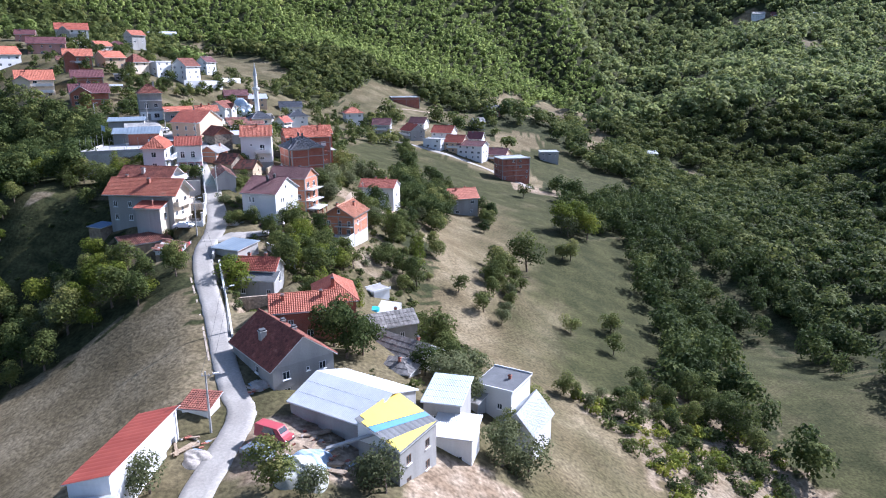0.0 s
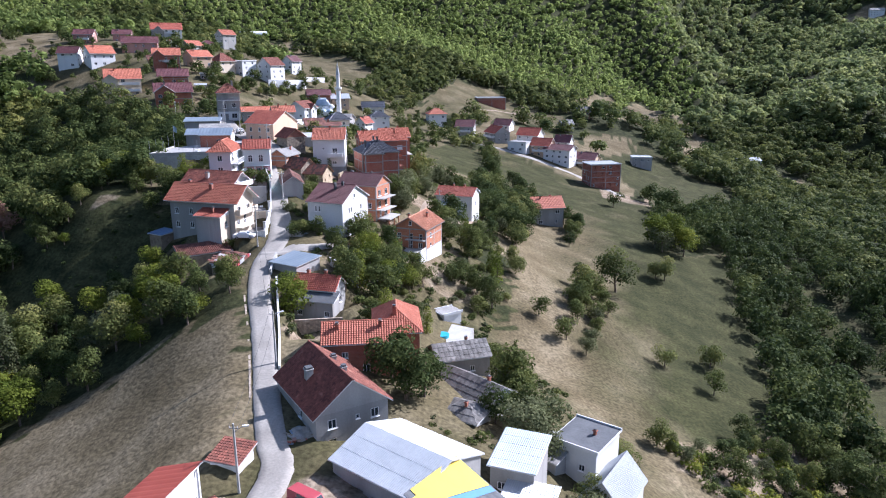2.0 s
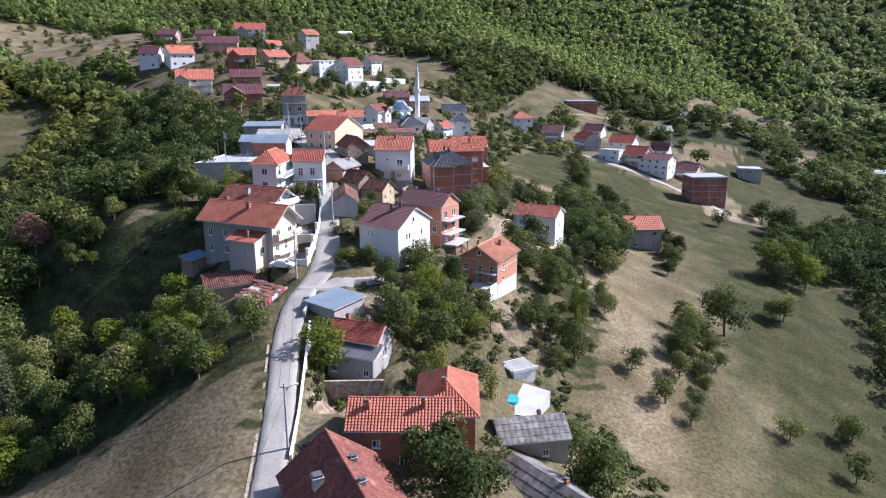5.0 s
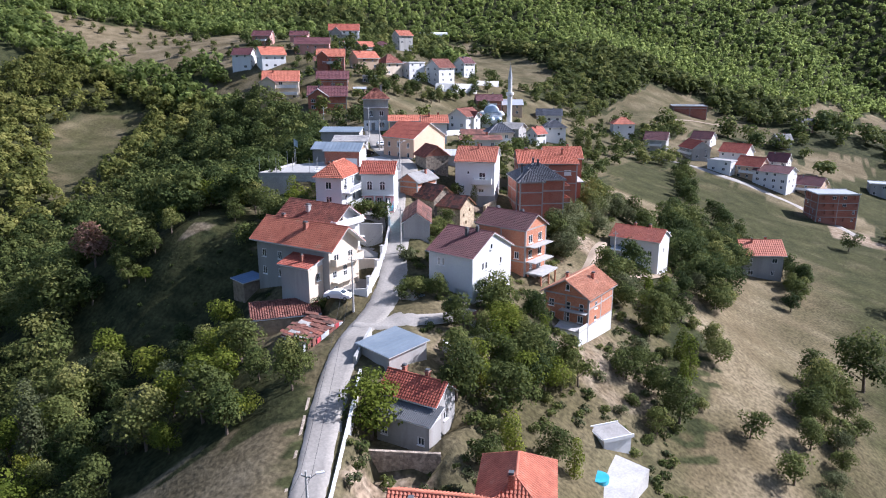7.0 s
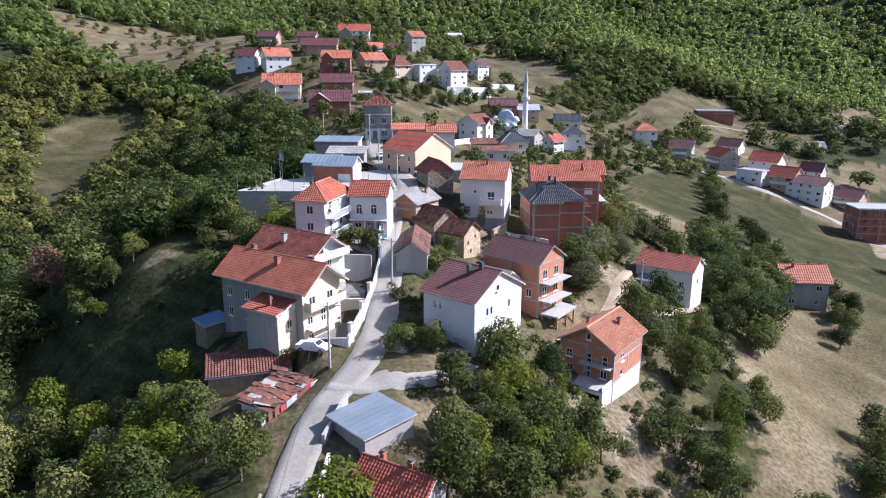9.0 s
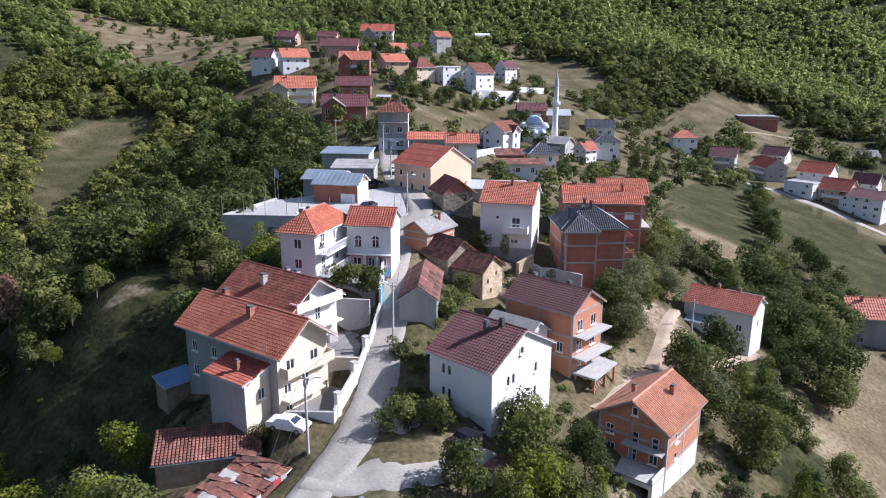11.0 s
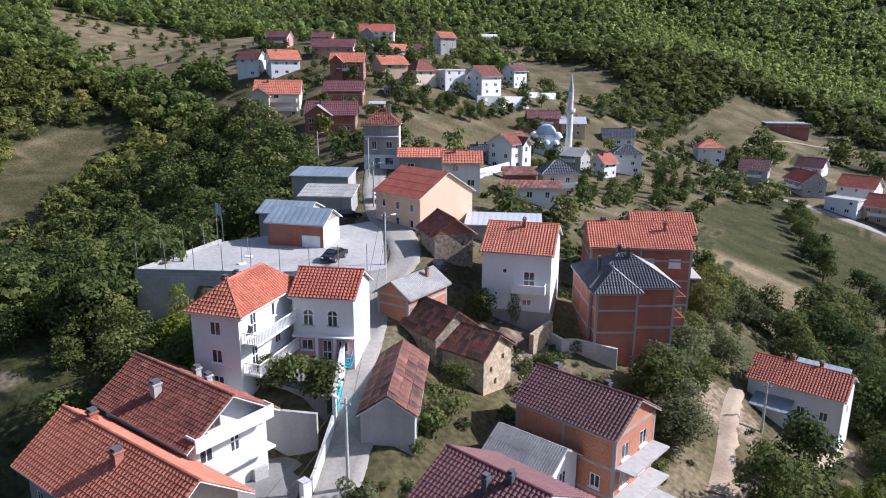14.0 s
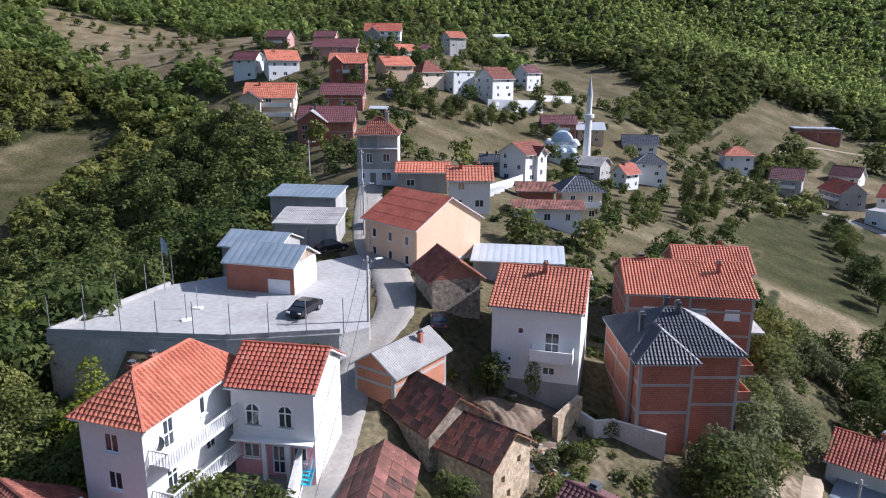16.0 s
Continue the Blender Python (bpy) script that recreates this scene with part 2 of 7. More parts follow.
MAT["leaf_olive"] = leafage("olive_leaves", (0.065, 0.08, 0.022), (0.17, 0.185, 0.05), (0.33, 0.31, 0.095), 0.5)
# sun and haze are put into these leaf colours, most on the lit hill
MAT["far_leaf"] = leafage("hill_woods_haze_lit", (0.13, 0.175, 0.052), (0.255, 0.31, 0.095), (0.39, 0.42, 0.135), 0.72)
MAT["far_dark"] = leafage("valley_woods_haze_lit", (0.075, 0.11, 0.045), (0.17, 0.21, 0.08), (0.32, 0.34, 0.13), 0.55)


# ---- builders ----
class Shell:
    """Vertices and faces gathered for one mesh."""

    def __init__(self):
        self.v, self.f = [], []

    def poly(self, *pts):
        k = len(self.v)
        self.v.extend(tuple(p) for p in pts)
        self.f.append(tuple(range(k, k + len(pts))))
        return self

    def box(self, x0, y0, z0, x1, y1, z1):
        k = len(self.v)
        self.v.extend([(x0, y0, z0), (x1, y0, z0), (x1, y1, z0), (x0, y1, z0), (x0, y0, z1), (x1, y0, z1), (x1, y1, z1), (x0, y1, z1)])
        self.f.extend([tuple(k + i for i in q) for q in ((3, 2, 1, 0), (4, 5, 6, 7), (0, 1, 5, 4), (1, 2, 6, 5), (2, 3, 7, 6), (3, 0, 4, 7))])
        return self

    def slab(self, pts, z0, z1):
        """A plan polygon (counter-clockwise) raised from z0 to z1."""
        n, k = len(pts), len(self.v)
        self.v.extend([(*p[:2], z0) for p in pts] + [(*p[:2], z1) for p in pts])
        self.f.append(tuple(k + n + i for i in range(n)))
        self.f.append(tuple(k + n - 1 - i for i in range(n)))
        self.f.extend((k + i, k + (i + 1) % n, k + n + (i + 1) % n, k + n + i) for i in range(n))
        return self

    def tube(self, rings, sides=8, cap=True):
        """A round bar through rings of (centre, radius)."""
        k = len(self.v)
        for n, (c, r) in enumerate(rings):
            a = Vector(rings[min(n + 1, len(rings) - 1)][0]) - Vector(rings[max(n - 1, 0)][0])
            q = a.to_track_quat("Z", "Y")
            for i in range(sides):
                t = 2 * math.pi * i / sides
                self.v.append(tuple(Vector(c) + q @ Vector((r * math.cos(t), r * math.sin(t), 0))))
        for n in range(len(rings) - 1):
            for i in range(sides):
                j = (i + 1) % sides
                self.f.append((k + n * sides + i, k + n * sides + j, k + (n + 1) * sides + j, k + (n + 1) * sides + i))
        if cap:
            self.f.append(tuple(k + (len(rings) - 1) * sides + i for i in range(sides)))
            self.f.append(tuple(k + sides - 1 - i for i in range(sides)))
        return self

    def grid(self, pts):
        """A sheet over an array of points, rows x columns x 3."""
        r, c = pts.shape[:2]
        k = len(self.v)
        self.v.extend(map(tuple, pts.reshape(-1, 3).tolist()))
        self.f.extend((k + i * c + j, k + i * c + j + 1, k + (i + 1) * c + j + 1, k + (i + 1) * c + j) for i in range(r - 1) for j in range(c - 1))
        return self

    def weld(self):
        """Joins vertices that lie in one spot, so that the pieces of one part hang together."""
        seen, to, pts = {}, [], []
        for p in self.v:
            key = (round(p[0], 3), round(p[1], 3), round(p[2], 3))
            if key not in seen:
                seen[key] = len(pts)
                pts.append(p)
            to.append(seen[key])
        faces = [tuple(dict.fromkeys(to[i] for i in f)) for f in self.f]
        self.v, self.f = pts, [f for f in faces if len(f) > 2]
        return self

    def mesh(self, name, material):
        me = bpy.data.meshes.new(name)
        me.from_pydata(self.v, [], self.f)
        me.materials.append(material)
        return me


def part(name, shell, material, parent, label="", at=None, smooth=False):
    me = shell if isinstance(shell, bpy.types.Mesh) else shell.mesh(name, MAT[material])
    if smooth:
        me.polygons.foreach_set("use_smooth", [True] * len(me.polygons))
    ob = new(name, me)
    ob.parent = parent
    if at is not None:
        ob.matrix_local = at
    return tagged(ob, label)


def thing(name, label, category, m, group="", kind=""):
    """An Empty at a thing's base that carries its parts."""
    return tagged_root(new(name), label, category, m, group, kind)


def tagged_root(ob, label, category, m, group="", kind=""):
    ob.matrix_world = m
    return tagged(ob, label, category, group, kind)


def solo(name, shell, material, label, category, m=None, group="", kind="", smooth=False):
    """A thing of one mesh."""
    me = shell if isinstance(shell, bpy.types.Mesh) else shell.mesh(name, MAT[material])
    if smooth:
        me.polygons.foreach_set("use_smooth", [True] * len(me.polygons))
    ob = new(name, me)
    if m is not None:
        ob.matrix_world = m
    return tagged(ob, label, category, group, kind)


def sheet_slope(sh, a, b, c, d, period=0.3, lift=0.06, course=0.38, step=0.03):
    """Roofing over the quad a-b (eave) c-d (ridge): waves across, courses up the slope."""
    a, b, c, d = (np.array(p, float) for p in (a, b, c, d))
    e = (b - a) / (length := np.linalg.norm(b - a))
    up = (d - a) - ((d - a) @ e) * e
    rise = np.linalg.norm(up)
    up /= rise
    nrm = np.cross(e, up)
    left, right = (d - a) @ e, length - (c - a) @ e
    cols = max(2, round(length / period))
    us = np.repeat(np.arange(cols), 3) * (length / cols) + np.tile([0, 1, 2], cols) * (length / cols / 3)
    hs = np.tile([0, 1, 0.8], cols) * lift
    us, hs = np.append(us, length), np.append(hs, 0)
    top = np.ones_like(us)
    if left > 0.05:
        top = np.minimum(top, us / left)
    if right > 0.05:
        top = np.minimum(top, (length - us) / right)
    rows = max(1, round(rise / course)) if course else 1
    ss = np.concatenate([[k / rows, (k + 0.999) / rows] for k in range(rows)])
    raised = np.tile([step, 0.0], rows)
    s = np.minimum(ss[:, None], top[None])
    pts = a + us[None, :, None] * e + (s * rise)[..., None] * up + (hs[None] + raised[:, None])[..., None] * nrm
    r, n = pts.shape[:2]
    k = len(sh.v)
    sh.v.extend(map(tuple, pts.reshape(-1, 3).tolist()))
    for i in range(r - 1):
        for j in range(n - 1):
            if top[j] > ss[i] or top[j + 1] > ss[i]:
                sh.f.append((k + i * n + j, k + i * n + j + 1, k + (i + 1) * n + j + 1, k + (i + 1) * n + j))


STYLE = {"tile": dict(period=0.36, lift=0.115, course=0.4, step=0.06), "far": dict(period=0.55, lift=0.07, course=0.9, step=0.05),
         "sheet": dict(period=0.9, lift=0.03, course=0, step=0), "slab": dict(period=0.85, lift=0.035, course=1.0, step=0.05), "wave": dict(period=0.25, lift=0.05, course=1.8, step=0.02)}
SIDES = {"S": (0, -1), "N": (0, 1), "E": (1, 0), "W": (-1, 0)}
_frames = {}


def window_meshes(w, h, kind):
    """Frame and pane meshes for an opening of that size, standing in the xz plane with its outside towards -y."""
    key = (round(w, 2), round(h, 2), kind)
    if key in _frames:
        return _frames[key]
    fr, pn, t = Shell(), Shell(), 0.09
    if kind == "arch":
        n, r = 12, w / 2
        ring = [(r * math.cos(math.pi * i / n), h - r + r * math.sin(math.pi * i / n)) for i in range(n + 1)]
        ring = [(r, 0)] + ring + [(-r, 0)]
        inner = [(x * (1 - t / r), max(t, z - (t if z > h - r else 0))) for x, z in ring]
        for (p, q), (i, j) in zip(zip(ring, ring[1:]), zip(inner, inner[1:])):
            fr.poly((p[0], -0.03, p[1]), (i[0], -0.03, i[1]), (j[0], -0.03, j[1]), (q[0], -0.03, q[1]))
            if p[1] >= h - r and q[1] >= h - r - 1e-6:
                fr.poly((p[0], -0.05, p[1]), (q[0], -0.05, q[1]), (q[0], -0.05, h + 0.02), (p[0], -0.05, h + 0.02))
        pn.poly(*[(x, 0, z) for x, z in inner[::-1]])
        fr.box(-0.045, -0.06, t, 0.045, -0.01, h - t).box(-r + t, -0.055, h - r - 0.05, r - t, -0.012, h - r + 0.04).box(-r + t, -0.052, t, -r + t + 0.09, -0.014, h - r - 0.05).box(r - t - 0.09, -0.052, t, r - t, -0.014, h - r - 0.05)
    else:
        half = [(t, w / 2 - 0.04), (w / 2 + 0.04, w - t)] if w > 0.8 or kind == "door" else [(t, w - t)]
        tiers = [(t, h * 0.42), (h * 0.48, h - t)] if kind == "door" else [(t, h - t)]
        wall_side(fr, (-w / 2, -0.03), (1, 0), w, 0, h, [(a, b, c, d) for a, b in half for c, d in tiers], 0.05, False)
        pn.box(-w / 2 + t, -0.01, t, w / 2 - t, 0.01, h - t)
    mat = MAT["brown_frame" if kind == "brown" else "frame"]
    _frames[key] = (fr.weld().mesh("window_frame", mat), pn.mesh("pane", MAT["frame" if kind == "shut" else "glass"]))
    return _frames[key]


def wall_side(sh, p, u, width, z0, z1, holes, depth=0.43, back=True):
    """One outer wall from p along u, with reveals round its holes (s0, s1, h0, h1)."""
    n = Vector((u[1], -u[0]))
    xs = sorted({0, width, *[round(v, 3) for o in holes for v in o[:2]]})
    zs = sorted({z0, z1, *[round(v, 3) for o in holes for v in o[2:]]})
    at = lambda s, z, b=0: (p[0] + u[0] * s - n[0] * b, p[1] + u[1] * s - n[1] * b, z)  # noqa: E731
    for a, b in zip(xs, xs[1:]):
        for c, d in zip(zs, zs[1:]):
            ms, mz = (a + b) / 2, (c + d) / 2
            if not any(o[0] < ms < o[1] and o[2] < mz < o[3] for o in holes):
                sh.poly(at(a, c), at(b, c), at(b, d), at(a, d))
    for a, b, c, d in holes:
        sh.poly(at(a, c), at(a, c, depth), at(b, c, depth), at(b, c))
        sh.poly(at(a, d), at(b, d), at(b, d, depth), at(a, d, depth))
        sh.poly(at(a, c), at(a, d), at(a, d, depth), at(a, c, depth))
        sh.poly(at(b, c), at(b, c, depth), at(b, d, depth), at(b, d))
        if back:
            sh.poly(at(a, c, depth), at(b, c, depth), at(b, d, depth), at(a, d, depth))


def house(name, label, x, y, turn, length, width, base, eave, rise, wall="w_white", roof="orange", kind="gable", style="tile", windows=(),
          over=0.5, gable_over=0.35, chimneys=(), skeleton=False, foot=3.0, balconies=(), category="house", gable_wall=None, sills=True, lower=None, side_mats=None):
    """A house whose ridge runs along its own x. windows: (side, along, sill, w, h[, kind]); chimneys: (x, y, w, h);
    balconies: (side, along, z, w, depth, rail); lower: (height, material) of a plinth storey painted otherwise."""
    root = thing(name, label, category, pose(x, y, base, 0, 0, turn))
    hx, hy = length / 2, width / 2
    corners = {"S": ((-hx, -hy), (1, 0), length), "E": ((hx, -hy), (0, 1), width), "N": ((hx, hy), (-1, 0), length), "W": ((-hx, hy), (0, -1), width)}
    sh, gables, others, side_mats = Shell(), [], {}, side_mats or {}
    for side, (p, u, wid) in corners.items():
        holes = [(max(0.15, wid / 2 + s - w / 2), min(wid - 0.15, wid / 2 + s + w / 2), z, min(z + h, eave - 0.12)) for sd, s, z, w, h, *_ in windows if sd == side and z + h < eave + 0.05]
        wall_side(others.setdefault(side, Shell()) if side in side_mats else sh, p, u, wid, -foot, eave, holes)
        if kind == "gable" and side in "EW":
            a, b = (p[0], p[1], eave), (p[0] + u[0] * wid, p[1] + u[1] * wid, eave)
            gables.append(Shell().poly(a, b, (p[0], 0, eave + rise)))
    part("wall", sh.weld(), wall, root)
    for side, o in others.items():
        part("wall", o.weld(), side_mats[side], root)
    for gable in gables:
        part("gable_wall", gable, gable_wall or wall, root)
    if lower:
        t = 0.03
        for side, (p, u, wid) in corners.items():
            if len(lower) > 2 and side not in lower[2]:
                continue
            lo, n = Shell(), (u[1], -u[0])
            holes = [(wid / 2 + s - w / 2, wid / 2 + s + w / 2, z, z + h) for sd, s, z, w, h, *_ in windows if sd == side and z < lower[0]]
            wall_side(lo, (p[0] + n[0] * t, p[1] + n[1] * t), u, wid, -foot, lower[0], [(a, b, c, min(d, lower[0] - 0.05)) for a, b, c, d in holes], 0.05, False)
            part("plinth", lo.weld(), lower[1], root)
    if skeleton:  # bare concrete posts and floor beams standing a little proud of the blockwork
        t = 0.03
        levels = [k * 2.75 for k in range(1, 5) if k * 2.75 < eave - 0.6] + [eave - 0.13]
        for side, (p, u, wid) in corners.items():
            n = (u[1], -u[0])
            posts = [0.13, wid - 0.13] + ([wid / 2] if wid > 7 else [])
            beam = Shell()
            for z in levels:
                q = [(p[0] + u[0] * s + n[0] * o, p[1] + u[1] * s + n[1] * o) for s, o in ((0, t), (wid, t), (wid, -0.1), (0, -0.1))]
                beam.slab(q, z - 0.13, z + 0.13)
            for s in posts:
                q = [(p[0] + u[0] * (s + k) + n[0] * o, p[1] + u[1] * (s + k) + n[1] * o) for k, o in ((-0.13, t + 0.004), (0.13, t + 0.004), (0.13, -0.1), (-0.13, -0.1))]
                beam.slab(q, -foot, eave)
            part("concrete_frame", beam, "w_concrete", root)
    for sd, s, z, w, h, *k in windows:
        k = k[0] if k else "win"
        if k == "dark":
            continue
        p, u, wid = corners[sd]
        inset = 0.06 if z + h < eave + 0.05 else -0.035
        pos = (p[0] + u[0] * (wid / 2 + s) - u[1] * inset, p[1] + u[1] * (wid / 2 + s) + u[0] * inset, z)
        fm, pm = window_meshes(w, h, k)
        wob = part("door" if k == "door" else "window", fm, None, root, at=pose(*pos, 0, 0, math.degrees(math.atan2(u[1], u[0]))))
        part("pane", pm, None, wob)
        if sills and k != "door" and style != "far":
            part("sill", Shell().box(-w / 2 - 0.08, -0.22, -0.07, w / 2 + 0.08, 0.04, -0.003), "frame", wob)
    st, rf = STYLE[style], Shell()
    ox, oy, drop = hx + gable_over, hy + over, rise * over / hy
    z0, z1 = eave - drop + 0.14, eave + rise + 0.14
    under = Shell()
    if kind == "gable":
        sheet_slope(rf, (-ox, -oy, z0), (ox, -oy, z0), (ox, 0, z1), (-ox, 0, z1), **st)
        sheet_slope(rf, (ox, oy, z0), (-ox, oy, z0), (-ox, 0, z1), (ox, 0, z1), **st)
        for sy in (-1, 1):
            a = [(-ox, sy * oy, z0 - 0.03), (ox, sy * oy, z0 - 0.03), (ox, 0, z1 - 0.03), (-ox, 0, z1 - 0.03)]
            b = [(q[0], q[1], q[2] - 0.11) for q in a]
            under.poly(*(b if sy > 0 else b[::-1]))
            for i in range(4):
                under.poly(a[i], a[(i + 1) % 4], b[(i + 1) % 4], b[i])
    elif kind == "hip":
        rx = max(hx - hy * 0.95, 0.15)
        A, B, C, D = (-ox, -oy, z0), (ox, -oy, z0), (ox, oy, z0), (-ox, oy, z0)
        R0, R1 = (-rx, 0, z1), (rx, 0, z1)
        sheet_slope(rf, A, B, R1, R0, **st)
        sheet_slope(rf, C, D, R0, R1, **st)
        sheet_slope(rf, B, C, R1, R1, **st)
        sheet_slope(rf, D, A, R0, R0, **st)
        low = [(q[0], q[1], q[2] - 0.14) for q in (A, B, C, D)]
        under.poly(*low[::-1])
        for q, w, e, r in zip((A, B, C, D), (B, C, D, A), low, low[1:] + low[:1]):
            under.poly(q, e, r, w)
    elif kind == "flat":
        under.box(-hx - 0.25, -hy - 0.25, eave, hx + 0.25, hy + 0.25, eave + 0.22)
        rf.box(-hx - 0.12, -hy - 0.12, eave + 0.223, hx + 0.12, hy + 0.12, eave + 0.27)
        for q in ((-hx - .25, -hy - .25, hx + .25, -hy - .1), (-hx - .25, hy + .1, hx + .25, hy + .25)):
            under.box(q[0], q[1], eave + 0.224, q[2], q[3], eave + 0.5)
    elif kind == "shed":  # one slope, low towards S
        z1 = eave + rise + 0.14
        sheet_slope(rf, (-ox, -oy, eave + 0.14), (ox, -oy, eave + 0.14), (ox, oy, z1), (-ox, oy, z1), **st)
        a = [(-ox, -oy, eave + 0.11), (ox, -oy, eave + 0.11), (ox, oy, z1 - 0.03), (-ox, oy, z1 - 0.03)]
        b = [(q[0], q[1], q[2] - 0.1) for q in a]
        under.poly(*b[::-1])
        for i in range(4):
            under.poly(a[i], b[i], b[(i + 1) % 4], a[(i + 1) % 4])
        for s in (-1, 1):
            under.poly((s * hx, -hy, eave), (s * hx, hy, eave), (s * hx, hy, eave + rise))
        under.poly((-hx, hy, eave), (hx, hy, eave), (hx, hy, eave + rise), (-hx, hy, eave + rise))
    rob = part("roof", rf, roof, root)
    if under.f:
        part("roof_edge", under, "w_white" if kind == "flat" else ("w_concrete" if skeleton else "brown_frame" if wall in ("stone", "ochre_stone") else "w_white"), rob)
    if kind in ("gable", "hip") and style in ("tile", "far"):
        cap = Shell()
        r0 = ox if kind == "gable" else rx
        cap.tube([((-r0, 0, z1 + 0.02), 0.15), ((r0, 0, z1 + 0.02), 0.15)], 8)
        if kind == "hip":
            for cx, cy in ((-1, -1), (1, -1), (1, 1), (-1, 1)):
                cap.tube([((cx * ox, cy * oy, z0 + 0.02), 0.13), ((cx * rx, 0, z1 + 0.02), 0.13)], 6)
        part("ridge_cap", cap, roof, rob)
    for cx, cy, w, h in chimneys:
        w *= 0.82
        zr = eave + rise * (1 - abs(cy) / hy) if kind != "flat" else eave
        ch = Shell().box(cx - w / 2, cy - w / 2, zr - 0.6, cx + w / 2, cy + w / 2, zr + h)
        ch.box(cx - w / 2 - 0.09, cy - w / 2 - 0.09, zr + h + 0.002, cx + w / 2 + 0.09, cy + w / 2 + 0.09, zr + h + 0.12)
        co = part("chimney", ch, "slate" if roof in ("maroon", "dark") else "w_concrete" if wall == "stone" or roof == "brown" else "w_brick", rob)
        part("chimney_cap", Shell().box(cx - w / 2, cy - w / 2, zr + h + 0.3, cx + w / 2, cy + w / 2, zr + h + 0.36).box(cx - w / 2 + .03, cy - w / 2 + .03, zr + h + .123, cx - w / 2 + .1, cy + w / 2 - .03, zr + h + .3).box(cx + w / 2 - .1, cy - w / 2 + .03, zr + h + .123, cx + w / 2 - .03, cy + w / 2 - .03, zr + h + .3), "slate", co)
    for sd, s, z, w, depth, rail in balconies:
        p, u, wid = corners[sd]
        m = pose(p[0] + u[0] * (wid / 2 + s), p[1] + u[1] * (wid / 2 + s), z, 0, 0, math.degrees(math.atan2(u[1], u[0])))
        bal = part("balcony", Shell().box(-w / 2, -depth, -0.18, w / 2, 0.02, 0), side_mats.get(sd) or ("w_white" if wall not in ("w_brick", "w_orange") else "plaza"), root, at=m)
        if rail == "solid":
            part("parapet", Shell().box(-w / 2, -depth, 0.003, w / 2, -depth + 0.1, 0.95).box(-w / 2, -depth + 0.1, 0.003, -w / 2 + 0.1, 0, 0.95).box(w / 2 - 0.1, -depth + 0.1, 0.003, w / 2, 0, 0.95), side_mats.get(sd) or ("w_brick" if wall == "w_brick" and roof == "dark" else "w_white"), bal)
        elif rail:
            top = Shell().box(-w / 2, -depth, 0.92, w / 2, -depth + 0.1, 1.0).box(-w / 2, -depth + 0.1, 0.92, -w / 2 + 0.1, 0, 1.0).box(w / 2 - 0.1, -depth + 0.1, 0.92, w / 2, 0, 1.0)
            part("handrail", top, "w_white", bal)
            bar = Shell().tube([((0, 0, 0.003), 0.03), ((0, 0, 0.35), 0.055), ((0, 0, 0.92), 0.03)], 5, False).mesh("baluster", MAT["w_white"])
            k = int(w / 0.24)
            spots_ = [(-w / 2 + 0.05 + i * (w - 0.1) / k, -depth + 0.05) for i in range(k + 1)]
            spots_ += [(bx, -i * 0.24) for i in range(1, int(depth / 0.24)) for bx in (-w / 2 + 0.05, w / 2 - 0.05)]
            for bx, by in spots_:
                part("baluster", bar, None, bal, at=pose(bx, by, 0))
    return root


def rows(side, along, sills, w=1.0, h=1.25, kind="win"):
    return [(side, s, z, w, h, kind) for z in sills for s in along]


def wall_line(name, label, pts, height, thick, material, category="wall", coping=None, drop=1.5):
    """A free-standing wall that follows plan points with their own ground heights."""
    root = thing(name, label, category, pose(*pts[0], 0, 0, 0), kind="")
    o = Vector(pts[0])
    sh, cp = Shell(), Shell()
    for a, b in zip(pts, pts[1:]):
        a, b = Vector(a) - o, Vector(b) - o
        d = (b - a).normalized()
        n = Vector((-d.y, d.x, 0)).normalized() * thick / 2
        e = Vector((d.x, d.y, 0)).normalized() * thick / 2
        for s, lo, hi, k in ((sh, -drop, height, 1.0), (cp, height + 0.002, height + 0.09, 1.25)):
            q = [a - e * k - n * k, b + e * k - n * k, b + e * k + n * k, a - e * k + n * k]
            s.poly(*[(*v.xy, v.z + hi) for v in q])
            for i in range(4):
                v, w = q[i], q[(i + 1) % 4]
                s.poly((*v.xy, v.z + lo), (*w.xy, w.z + lo), (*w.xy, w.z + hi), (*v.xy, v.z + hi))
    part("wall_body", sh, material, root)
    if coping:
        part("coping", cp, coping, root)
    return root


# ---- the lie of the land: road, spot heights in metres, and a smooth sheet through them ----
# the village road, from the near end up to the square: x, y, z
ROAD = [(-22, 30, 13), (-26, 50, 14.8), (-26.3, 65, 15.9), (-25.6, 79, 17), (-28.4, 85.6, 17.5), (-31.8, 93.4, 18.3),
        (-35.7, 103, 19.2), (-39.2, 111.6, 20.4), (-44.6, 124, 22.2), (-48, 135, 24.1), (-49.5, 146.6, 25.2), (-51.2, 154.5, 26.9),
        (-53.7, 160.5, 28.9), (-56.0, 167, 31.2), (-59.4, 172.5, 33.2), (-63.4, 181.5, 34.6), (-66.4, 189, 36.2), (-68.3, 198, 37.8), (-75, 208, 38.5),
        (-82, 215, 38.8), (-90, 226, 39.4), (-97, 237, 40.2), (-106, 252, 42)]
